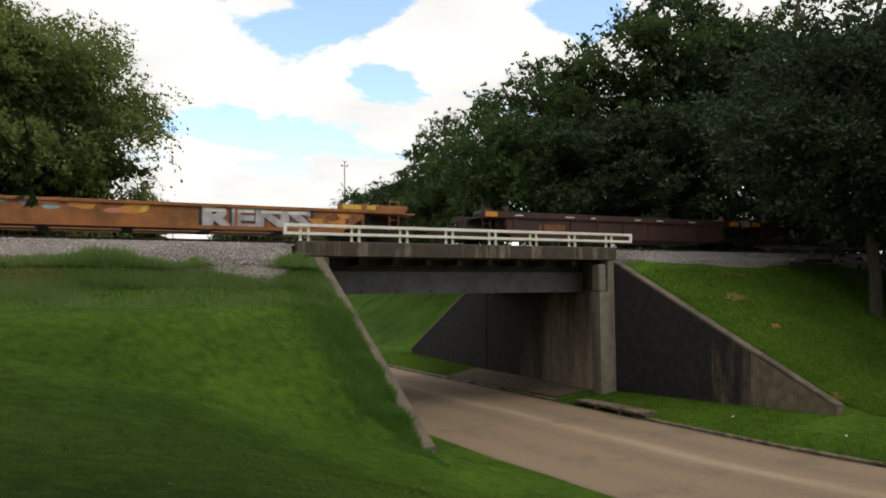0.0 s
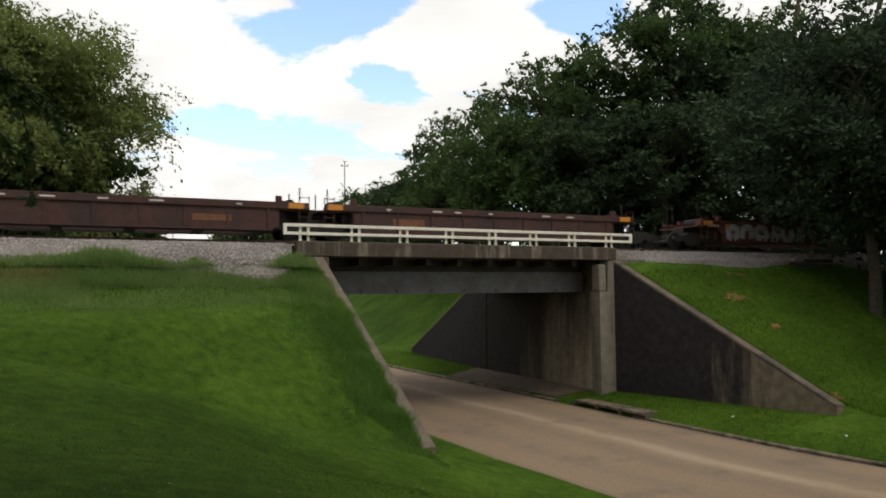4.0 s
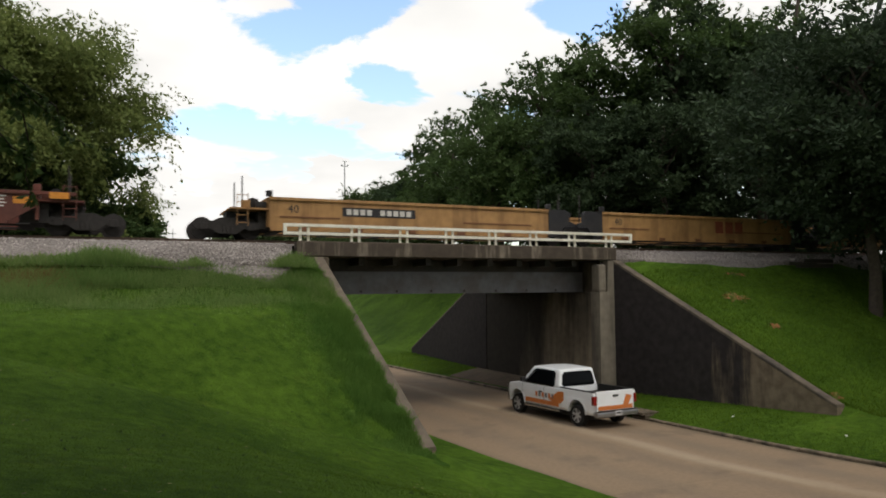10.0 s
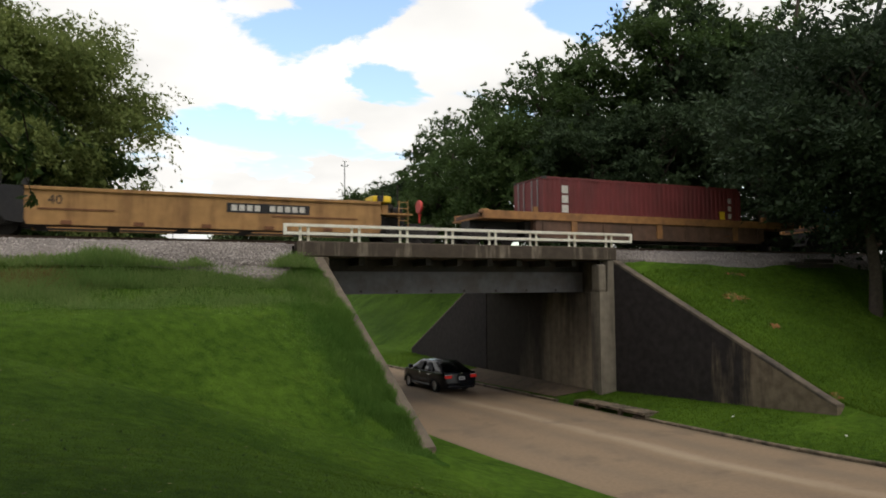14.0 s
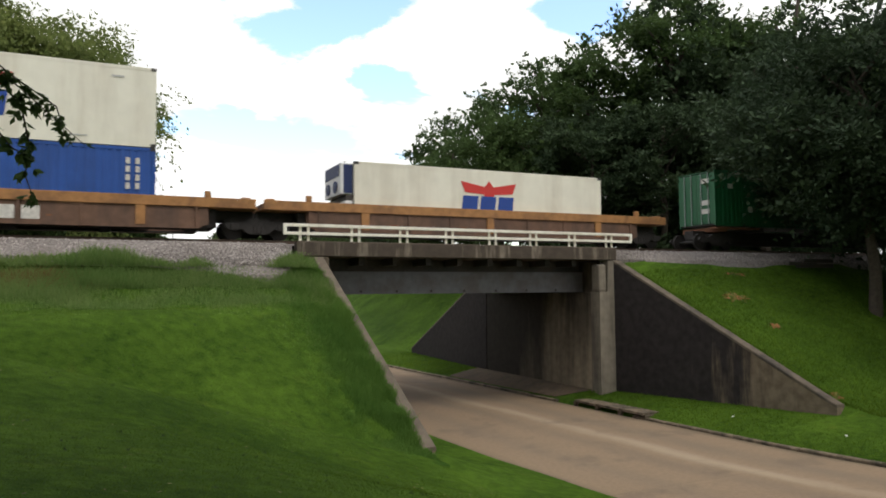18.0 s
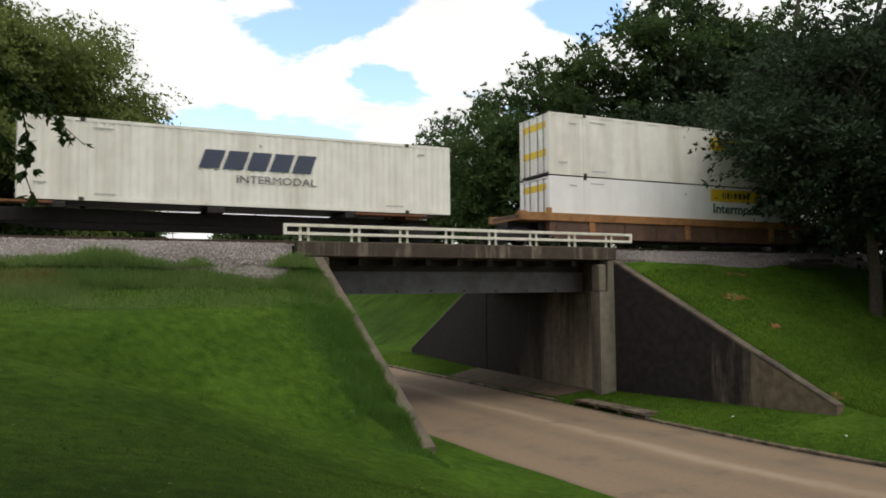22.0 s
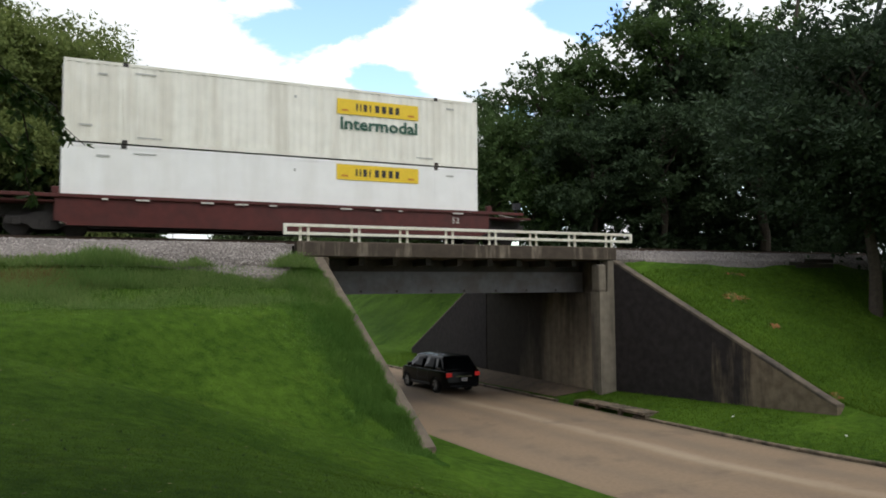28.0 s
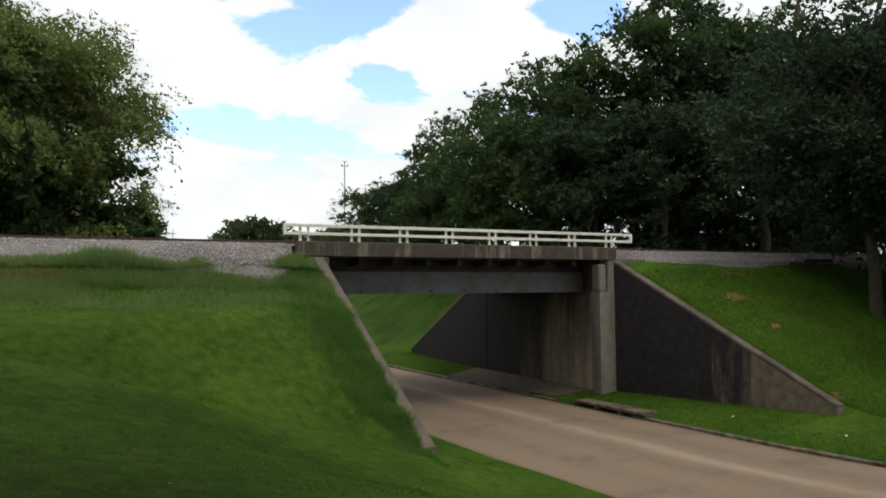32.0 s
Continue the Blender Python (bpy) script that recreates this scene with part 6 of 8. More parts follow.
class V:
    white = paint("paint_white", (0.82, 0.845, 0.88))
    black = paint("paint_black", (0.004, 0.0045, 0.006), 0.25, 0.0, 0.06, 0.15)
    navy = paint("paint_near_black", (0.006, 0.008, 0.014), 0.2, 0.0, 0.2, 0.3)
    silver = paint("paint_pewter", (0.165, 0.165, 0.163), 0.32, 0.45)
    glass = glass_mat("tinted_glass", (0.004, 0.005, 0.006), 0.045)
    screen = glass_mat("windscreen_glass", (0.012, 0.016, 0.018), 0.55)
    trim = mat("black_trim", (0.02, 0.02, 0.02), 0.6, var=0.1)
    under = mat("underbody", (0.012, 0.011, 0.010), 0.9, var=0.2)
    chrome = mat("chrome", (0.62, 0.62, 0.62), 0.18, 1.0, var=0.04, bump=0.0)
    dull_chrome = mat("dull_chrome", (0.33, 0.33, 0.34), 0.28, 0.9, var=0.08, bump=0.0)
    alloy = mat("alloy", (0.50, 0.50, 0.51), 0.35, 0.35, var=0.06, bump=0.0)
    tail = mat("tail_lamp", (0.22, 0.008, 0.008), 0.25, var=0.05, bump=0.0, coat=0.5)
    lit_tail = mat("lit_tail_lamp", (0.26, 0.01, 0.01), 0.25, var=0.05, bump=0.0, glow=((1.0, 0.05, 0.04), 0.25))
    lamp = mat("head_lamp", (0.62, 0.64, 0.66), 0.15, 0.2, var=0.05, bump=0.0, coat=0.6)
    plate = mat("plate_white", (0.6, 0.6, 0.62), 0.5, var=0.05)
    orange = mat("vinyl_orange", (0.55, 0.17, 0.04), 0.45, var=0.06)
    box_grey = mat("tool_box_grey", (0.16, 0.17, 0.18), 0.5, 0.3, var=0.1)


def arch(yc, r, zb, n=10):
    """Points of a wheel arch, from rear to front."""
    return [(yc + r * math.cos(math.pi * (1 - k / n)), max(zb, zb + r * 1.02 * math.sin(math.pi * k / n))) for k in range(n + 1)]


def slice_up(bm, xs=(), ys=(), zs=()):
    """Cuts a mesh along planes, so that it can be bent."""
    for k, vals in enumerate((xs, ys, zs)):
        n = [0, 0, 0]; n[k] = 1
        for q in vals:
            co = [0, 0, 0]; co[k] = q
            bmesh.ops.bisect_plane(bm, geom=list(bm.verts) + list(bm.edges) + list(bm.faces), plane_co=co, plane_no=n, dist=1e-4)


def body_shell(outline, zb, axles, r, w, belt, nose=0.9, tail=0.95, bevel=0.05, camber=0.03):
    """A body: side outline (y, z) from the rear bottom over the top to the front bottom, wheel arches cut below, width 2w."""
    pts = list(outline)
    bottom = []
    for yc in sorted(axles, reverse=True):
        bottom += arch(yc, r, zb)[::-1]
    poly = pts + bottom
    bm = bmesh.new()
    prism(bm, poly, "x", -w, w)
    ys = [p[0] for p in poly]
    y0, y1 = min(ys), max(ys)
    bmesh.ops.recalc_face_normals(bm, faces=bm.faces)
    es = [e for e in bm.edges if len(e.link_faces) == 2 and e.calc_face_angle(0) > 0.9 and e.verts[0].co.z > zb + 0.05 and e.verts[1].co.z > zb + 0.05]
    bmesh.ops.bevel(bm, geom=es, offset=bevel, segments=3, affect="EDGES", profile=0.6, clamp_overlap=True)
    zt = max(p[1] for p in poly)
    slice_up(bm, (-0.66 * w, -0.33 * w, 0, 0.33 * w, 0.66 * w), [lerp(y0, y1, k / 18) for k in range(1, 18)], [lerp(zb, zt, k / 6) for k in range(1, 6)])
    for v in bm.verts:
        x, y, z = v.co
        f = 1.0
        if y > y1 - 0.7:
            f *= lerp(1.0, nose, ((y - (y1 - 0.7)) / 0.7) ** 2)
        if y < y0 + 0.5:
            f *= lerp(1.0, tail, ((y0 + 0.5 - y) / 0.5) ** 2)
        h = clamp((z - zb) / (belt - zb))
        f *= 1.0 - 0.045 * (abs(h - 0.55) / 0.55) ** 2.2
        a = x / w
        v.co.x = x * f
        v.co.y = y - 0.16 * a * a * clamp((y - (y1 - 0.9)) / 0.9) ** 1.5 + 0.07 * a * a * clamp((y0 + 0.5 - y) / 0.5)
        v.co.z = z + camber * (1 - a * a) * clamp((z - zb - 0.2) / (zt - zb - 0.2))
    for f in bm.faces:
        f.smooth = True
    return bm


class House:
    """The glazed upper body: a tapered hull from belt to roof; corners are (rear low, front low, rear high, front high) along y."""

    def __init__(self, yl0, yl1, yh0, yh1, wl, wh, zl, zh, crown=0.055, bow=0.10):
        self.c = {}
        self.crown, self.bow = crown, bow
        for s in (-1, 1):
            self.c[s, 0, 0], self.c[s, 1, 0] = Vector((s * wl, yl0, zl)), Vector((s * wl, yl1, zl))
            self.c[s, 0, 1], self.c[s, 1, 1] = Vector((s * wh, yh0, zh)), Vector((s * wh, yh1, zh))

    def hull(self, bevel=0.07):
        bm = bmesh.new()
        v = {k: bm.verts.new(p) for k, p in self.c.items()}
        a = lambda *k: [v[q] for q in k]
        for f in (a((-1, 0, 0), (-1, 1, 0), (-1, 1, 1), (-1, 0, 1)), a((1, 0, 0), (1, 0, 1), (1, 1, 1), (1, 1, 0)),
                  a((-1, 0, 1), (-1, 1, 1), (1, 1, 1), (1, 0, 1)), a((-1, 0, 0), (-1, 0, 1), (1, 0, 1), (1, 0, 0)),
                  a((-1, 1, 0), (1, 1, 0), (1, 1, 1), (-1, 1, 1)), a((-1, 0, 0), (1, 0, 0), (1, 1, 0), (-1, 1, 0))):
            bm.faces.new(f)
        bmesh.ops.recalc_face_normals(bm, faces=bm.faces)
        es = [e for e in bm.edges if max(q.co.z for q in e.verts) > min(p.z for p in self.c.values()) + 0.1]
        bmesh.ops.bevel(bm, geom=es, offset=bevel, segments=4, affect="EDGES", profile=0.5)
        return self.bend(bm)

    def bend(self, bm):
        """Swells the flat faces: a crowned roof, bowed screens and sides."""
        p = list(self.c.values())
        ya, yb = min(q.y for q in p), max(q.y for q in p)
        za, zb = min(q.z for q in p), max(q.z for q in p)
        w = max(q.x for q in p)
        slice_up(bm, [w * k for k in (-0.75, -0.5, -0.25, 0, 0.25, 0.5, 0.75)], [lerp(ya, yb, k / 10) for k in range(1, 10)], [lerp(za, zb, k / 4) for k in range(1, 4)])
        for v in bm.verts:
            x, y, z = v.co
            u = (y - (ya + yb) / 2) / ((yb - ya) / 2)
            a, b = clamp(x / w, -1, 1), clamp((z - za) / (zb - za), 0, 1.1)
            v.co.y += (0.16 * max(u, 0) if u > 0 else self.bow * u) * (1 - a * a)
            v.co.z += self.crown * (1 - a * a) * b * (1 - 0.4 * u * u) - 0.03 * b * u * u
            v.co.x += 0.035 * a * (1 - u * u)
        for f in bm.faces:
            f.smooth = True
        return bm

    def pane(self, where, u0, u1, v0, v1, off=0.012, slant0=0.0, slant1=0.0):
        """A glass pane on one face: where is -1 or 1 for a side, 'front' or 'rear'; u runs rear to front (or left to right), v upwards."""
        if where in (-1, 1):
            p00, p10, p01, p11 = self.c[where, 0, 0], self.c[where, 1, 0], self.c[where, 0, 1], self.c[where, 1, 1]
        else:
            k = 1 if where == "front" else 0
            p00, p10, p01, p11 = self.c[-1, k, 0], self.c[1, k, 0], self.c[-1, k, 1], self.c[1, k, 1]
        n = (p10 - p00).cross(p01 - p00).normalized()
        mid = (p00 + p11) / 2
        ref = Vector((mid.x, 0, 0)) if where in (-1, 1) else Vector((0, 1 if where == "front" else -1, 0.2))
        if n.dot(ref) < 0:
            n = -n

        def at(u, v):
            return p00.lerp(p10, u).lerp(p01.lerp(p11, u), v)
        q = [at(u0, v0), at(u1, v0), at(u1 - slant1, v1), at(u0 + slant0, v1)]
        bm = bmesh.new()
        lo = [bm.verts.new(p - n * 0.01) for p in q]
        hi = [bm.verts.new(p + n * off) for p in q]
        bm.faces.new(hi); bm.faces.new(lo[::-1])
        for i in range(4):
            bm.faces.new((lo[i], lo[(i + 1) % 4], hi[(i + 1) % 4], hi[i]))
        bmesh.ops.recalc_face_normals(bm, faces=bm.faces)
        vert = [e for e in bm.edges if abs((e.verts[0].co - e.verts[1].co).length - (off + 0.01)) < 1e-4]
        bmesh.ops.bevel(bm, geom=vert, offset=0.06, segments=3, affect="EDGES")
        return self.bend(bm)


def road_wheel(parent, x, y, r, width, rim_m, spokes):
    key = ("wheel", r, width, rim_m.name, spokes)
    if key not in CACHE:
        bm = bmesh.new()
        seg = 28
        prof = [(r * 0.66, -width / 2), (r * 0.93, -width / 2), (r, -width / 2 + 0.04), (r, width / 2 - 0.04), (r * 0.93, width / 2), (r * 0.66, width / 2)]
        rings = []
        for i in range(seg):
            a = 2 * math.pi * i / seg
            rings.append([bm.verts.new((u, rr * math.cos(a), rr * math.sin(a))) for rr, u in prof])
        for i in range(seg):
            for k in range(len(prof) - 1):
                bm.faces.new((rings[i][k], rings[(i + 1) % seg][k], rings[(i + 1) % seg][k + 1], rings[i][k + 1]))
            bm.faces.new((rings[i][0], rings[i][-1], rings[(i + 1) % seg][-1], rings[(i + 1) % seg][0]))
        bmesh.ops.recalc_face_normals(bm, faces=bm.faces)
        me = bpy.data.meshes.new("wheel"); bm.to_mesh(me); bm.free(); me.materials.append(M.tyre)
        bm = bmesh.new()
        tube(bm, (-width * 0.36, 0, 0), (width * 0.36, 0, 0), r * 0.2, seg=14)
        for i in range(spokes):
            a = 2 * math.pi * i / spokes
            m = Matrix.Rotation(a, 4, "X") @ Matrix.Translation((0, 0, r * 0.4)) @ Matrix.Diagonal((width * 0.78, r * 0.17, r * 0.56, 1))
            bmesh.ops.create_cube(bm, size=1, matrix=m)
        for i in range(seg):
            a, b = 2 * math.pi * i / seg, 2 * math.pi * (i + 1) / seg
            for s in (-1, 1):
                q = [(s * width * 0.44, rr * math.cos(t), rr * math.sin(t)) for rr, t in ((r * 0.60, a), (r * 0.68, a), (r * 0.68, b), (r * 0.60, b))]
                bm.faces.new([bm.verts.new(p) for p in q])
        bmesh.ops.recalc_face_normals(bm, faces=bm.faces)
        mr = bpy.data.meshes.new("rim"); bm.to_mesh(mr); bm.free(); mr.materials.append(rim_m)
        bm = bmesh.new()
        tube(bm, (-width * 0.3, 0, 0), (width * 0.3, 0, 0), r * 0.64, seg=20)
        md = bpy.data.meshes.new("brake_disc"); bm.to_mesh(md); bm.free(); md.materials.append(V.under)
        CACHE[key] = (me, mr, md)
    me, mr, md = CACHE[key]
    w = part("wheel", me, None, parent)
    w.location = (x, y, r)
    part("rim", mr, None, w)
    part("brake_disc", md, None, w)
    return w


class Vehicle:
    """A road vehicle; local +y is forwards, the origin on the ground below the front axle."""

    def __init__(self, name, label, category, L, W, wb, front, r, track_in=0.12):
        self.ob = thing(name, label, category)
        self.L, self.w, self.wb, self.front, self.r = L, W / 2, wb, front, r
        self.y0, self.y1 = front - L, front
        self.wheels = []
        self.track = self.w - track_in

    def add(self, name, bm, m, label="", parent=None):
        return part(name, bm, m, parent or self.ob, label)

    def flares(self, zb, m, lip=0.055, out=0.022):
        """A raised lip round each wheel arch."""
        for yc in (0.0, -self.wb):
            for s in (-1, 1):
                n, r0 = 12, self.r + 0.085
                a, b = sorted((s * (self.w - 0.05), s * (self.w + out - 0.012)))
                inner = [(yc + r0 * math.cos(math.pi * k / n), zb + r0 * 1.02 * math.sin(math.pi * k / n)) for k in range(n + 1)]
                outer = [(yc + (r0 + lip) * math.cos(math.pi * k / n), zb + (r0 + lip) * 1.02 * math.sin(math.pi * k / n)) for k in range(n + 1)]
                bm = bmesh.new()
                ring = [[bm.verts.new((x, *p)) for x in (a, b) for p in (inner[k], outer[k])] for k in range(n + 1)]
                for k in range(n):
                    for i, j in ((0, 1), (1, 3), (3, 2), (2, 0)):
                        bm.faces.new((ring[k][i], ring[k][j], ring[k + 1][j], ring[k + 1][i]))
                for q in (ring[0], ring[-1]):
                    bm.faces.new((q[0], q[1], q[3], q[2]))
                self.add("wheel_arch_lip", bm, m)

    def roll_on(self, width, rim_m, spokes):
        for y in (0.0, -self.wb):
            for s in (-1, 1):
                self.wheels.append(road_wheel(self.ob, s * self.track, y, self.r, width, rim_m, spokes))
        self.add("underbody", boxes((-self.track + 0.12, self.track - 0.12, self.y0 + 0.6, self.y1 - 0.35, 0.27, 0.6)), V.under)

    def plates(self, z, front=True, y_off=0.0):
        p = self.add("number_plate", boxes((-0.15, 0.15, self.y0 - 0.02 - y_off, self.y0 + 0.02 - y_off, z, z + 0.15)), V.plate)
        part("bar", boxes((-0.11, 0.11, self.y0 - 0.026 - y_off, self.y0 - 0.02 - y_off, z + 0.05, z + 0.1)), V.trim, p)

    def mirrors(self, y, z, m):
        for s in (-1, 1):
            a, b = sorted((s * (self.w - 0.04), s * (self.w + 0.18)))
            self.add("mirror", boxes((a, b, y - 0.08, y + 0.07, z, z + 0.19), bevel=0.04), m)

    def handles(self, ys, z, m):
        for y in ys:
            for s in (-1, 1):
                a, b = sorted((s * (self.w - 0.02), s * (self.w + 0.03)))
                self.add("door_handle", boxes((a, b, y - 0.11, y + 0.11, z, z + 0.045), bevel=0.012), m)

    def seams(self, ys, z0, z1):
        for y in ys:
            for s in (-1, 1):
                a, b = sorted((s * (self.w - 0.03), s * (self.w + 0.002)))
                self.add("door_seam", boxes((a, b, y - 0.006, y + 0.006, z0, z1)), V.trim)


def pickup(label, m, L, W, H, wb, front, r, cab, bed_wall, belt, doors, rim, spokes, extras):
    """cab: (rear low, front low, rear high, front high) along y."""
    v = Vehicle("pickup_truck", label, "pickup truck", L, W, wb, front, r)
    y0, y1, w = v.y0, v.y1, v.w
    hood = belt - 0.02
    zb = 0.48
    body = [(y0 + 0.12, zb), (y0 + 0.1, 1.02), (cab[0] - 0.05, 1.02), (cab[0] - 0.04, bed_wall), (cab[0], belt), (cab[1] + 0.02, belt), (cab[1] + 0.3, hood + 0.0), (y1 - 0.5, hood - 0.03), (y1 - 0.2, hood - 0.06), (y1 - 0.08, hood - 0.14), (y1 - 0.03, hood - 0.32), (y1 - 0.05, zb)]
    shell = v.add("body", body_shell(body, zb, (0, -wb), r + 0.09, w, belt + 0.2, nose=0.9, tail=0.985, bevel=0.04, camber=0.0), m)
    # open load bed
    v.add("load_bed", boxes((-w + 0.10, w - 0.10, y0 + 0.16, cab[0] - 0.06, 1.03, 1.06)), V.under, "dark open load bed")
    for s in (-1, 1):
        a, b = sorted((s * (w - 0.11), s * (w - 0.03)))
        c, e = sorted((s * (w - 0.10), s * (w - 0.005)))
        v.add("bed_side", boxes((c, e, y0 + 0.1, cab[0] - 0.05, 0.98, bed_wall), bevel=0.02), m)
        v.add("bed_rail", boxes((a, b, y0 + 0.1, cab[0] - 0.05, bed_wall + 0.005, bed_wall + 0.05), bevel=0.01), V.trim if extras.get("dark_rail") else m)
    for s in (-1, 1):
        a, b = sorted((s * (w - 0.125), s * (w - 0.101)))
        v.add("bed_liner", boxes((a, b, y0 + 0.16, cab[0] - 0.08, 1.0, bed_wall + 0.03)), V.under)
    v.add("bed_liner", boxes((-w + 0.13, w - 0.13, y0 + 0.151, y0 + 0.17, 1.0, bed_wall + 0.03)), V.under)
    v.flares(zb, m)
    v.add("tailgate", boxes((-w + 0.13, w - 0.13, y0 + 0.06, y0 + 0.15, zb + 0.14, bed_wall + 0.045), bevel=0.015), m)
    v.add("tailgate_handle", boxes((-0.13, 0.13, y0 + 0.045, y0 + 0.07, bed_wall - 0.17, bed_wall - 0.09), bevel=0.01), V.trim)
    for s in (-1, 1):
        a, b = sorted((s * (w - 0.14), s * (w + 0.004)))
        v.add("tail_lamp", boxes((a, b, y0 + 0.05, y0 + 0.2, bed_wall - 0.42, bed_wall - 0.10), bevel=0.015), extras.get("tail", V.tail))
        a, b = sorted((s * (w - 0.45), s * (w - 0.17)))
        v.add("head_lamp", boxes((a, b, y1 - 0.36, y1 - 0.12, hood - 0.4, hood - 0.17), bevel=0.05), V.lamp)
    v.add("rear_bumper", boxes((-w + 0.04, w - 0.04, y0 - 0.08, y0 + 0.12, zb - 0.05, zb + 0.12), bevel=0.03), extras.get("bumper", V.dull_chrome), "metal rear bumper")
    v.add("step_pad", boxes((-w + 0.1, w - 0.1, y0 - 0.085, y0 + 0.1, zb + 0.145, zb + 0.16)), V.trim)
    v.add("front_bumper", boxes((-w * 0.86, w * 0.86, y1 - 0.2, y1 + 0.0, zb - 0.08, zb + 0.16), bevel=0.04), V.chrome)
    v.add("grille", boxes((-0.55, 0.55, y1 - 0.1, y1 - 0.01, zb + 0.2, hood - 0.16), bevel=0.02), V.trim)
    h = House(cab[0], cab[1], cab[2], cab[3], w * 0.955, w * 0.80, belt - 0.02, H, 0.035, 0.03)
    c = v.add("cab", h.hull(0.06), m)
    v.add("windscreen", h.pane("front", 0.07, 0.93, 0.12, 0.9), V.screen)
    v.add("rear_window", h.pane("rear", 0.07, 0.93, 0.10, 0.86), V.glass)
    for s in (-1, 1):
        for u0, u1, s0, s1 in doors:
            v.add("side_window", h.pane(s, u0, u1, 0.06, 0.90, slant0=s0, slant1=s1), V.glass)
    v.add("brake_lamp", boxes((-0.15, 0.15, cab[2] - 0.02, cab[2] + 0.05, H - 0.09, H - 0.03)), V.tail)
    for s in () if extras.get("no_steps") else (-1, 1):
        bm = bmesh.new()
        tube(bm, (s * (w - 0.02), -0.55, zb - 0.06), (s * (w - 0.02), cab[0] - 0.1, zb - 0.06), 0.055, seg=10)
        v.add("step_bar", bm, V.chrome)
    v.mirrors(cab[1] - 0.35, belt + 0.06, V.trim)
    v.handles(extras["handles"], belt - 0.24, V.trim if extras.get("dark_handles") else V.chrome)
    v.seams(extras["seams"], zb + 0.08, belt - 0.02)
    v.plates(zb + 0.0, y_off=0.09)
    v.roll_on(0.26, rim, spokes)
    return v


def wagon(name, label, category, m, L, W, H, wb, front, r, belt, hood, house, panes, lower, rim, spokes, tailm, extras):
    """A closed car, estate or van; house: (rear low, front low, rear high, front high)."""
    v = Vehicle(name, label, category, L, W, wb, front, r)
    y0, y1, w = v.y0, v.y1, v.w
    zb = lower
    deck = extras.get("deck", belt)
    body = [(y0 + 0.1, zb), (y0 + 0.01, zb + 0.22), (y0 + 0.05, deck - 0.12), (y0 + 0.14, deck), (house[0] + 0.02, belt), (house[1], belt - 0.01), (house[1] + 0.25, hood + 0.03), (y1 - 0.70, hood - 0.015), (y1 - 0.38, hood - 0.06), (y1 - 0.17, hood - 0.14), (y1 - 0.06, hood - 0.27), (y1 - 0.02, hood - 0.45), (y1 - 0.0, zb + 0.2), (y1 - 0.12, zb)]
    v.add("body", body_shell(body, zb, (0, -wb), r + 0.075, w, belt + 0.3, nose=0.80, tail=0.90, bevel=0.095), m)
    h = House(house[0], house[1], house[2], house[3], w * 0.955, w * extras.get("roof", 0.74), belt - 0.03, H, 0.045, extras.get("bow", 0.08))
    v.add("roof", h.hull(0.085), m)
    v.add("windscreen", h.pane("front", 0.06, 0.94, 0.06, 0.93), V.screen)
    v.add("rear_window", h.pane("rear", 0.07, 0.93, 0.07, 0.86), V.glass)
    for s in (-1, 1):
        for u0, u1, s0, s1 in panes:
            v.add("side_window", h.pane(s, u0, u1, 0.06, 0.86, slant0=s0, slant1=s1), V.glass)
        a, b = sorted((s * (w * extras.get("lamp_in", 0.66)), s * (w * 0.93)))
        v.add("tail_lamp", boxes((a, b, y0 + 0.03, y0 + 0.34, deck - extras.get("lamp_low", 0.42), deck - extras.get("lamp_high", 0.12)), bevel=0.03), tailm)
        a, b = sorted((s * (w * 0.44), s * (w * 0.78)))
        v.add("head_lamp", boxes((a, b, y1 - 0.55, y1 - 0.055, hood - 0.38, hood - 0.19), bevel=0.07), V.lamp)
        a, b = sorted((s * (w - 0.05), s * (w + 0.004)))
        v.add("side_sill", boxes((a, b, -wb + r + 0.1, -r - 0.1, zb - 0.02, zb + 0.1), bevel=0.015), extras.get("sill", V.trim))
        a, b = sorted((s * (w - 0.02), s * (w + 0.012)))
        v.add("side_moulding", boxes((a, b, -wb + r + 0.2, -r - 0.2, zb + 0.26, zb + 0.32), bevel=0.008), extras.get("moulding", V.trim))
    v.add("grille", boxes((-0.44, 0.44, y1 - 0.16, y1 + 0.02, hood - 0.47, hood - 0.20), bevel=0.05), V.trim)
    v.add("grille_surround", boxes((-0.48, 0.48, y1 - 0.16, y1 + 0.004, hood - 0.50, hood - 0.175), bevel=0.06), V.chrome)
    v.add("front_skirt", boxes((-w * 0.72, w * 0.72, y1 - 0.35, y1 + 0.015, zb - 0.03, zb + 0.19), bevel=0.06), extras.get("skirt", V.trim))
    v.add("rear_skirt", boxes((-w * 0.78, w * 0.78, y0 + 0.0, y0 + 0.3, zb - 0.02, zb + 0.12), bevel=0.05), extras.get("rear", V.trim))
    v.flares(zb, m, 0.045, 0.016)
    v.mirrors(house[1] - 0.55, belt + 0.02, extras.get("mirror", m))
    v.handles(extras["handles"], belt - 0.16, extras.get("handle", m))
    v.seams(extras["seams"], zb + 0.15, belt - 0.03)
    v.plates(extras.get("plate", deck - 0.42), y_off=0.0)
    v.roll_on(0.22, rim, spokes)
    return v


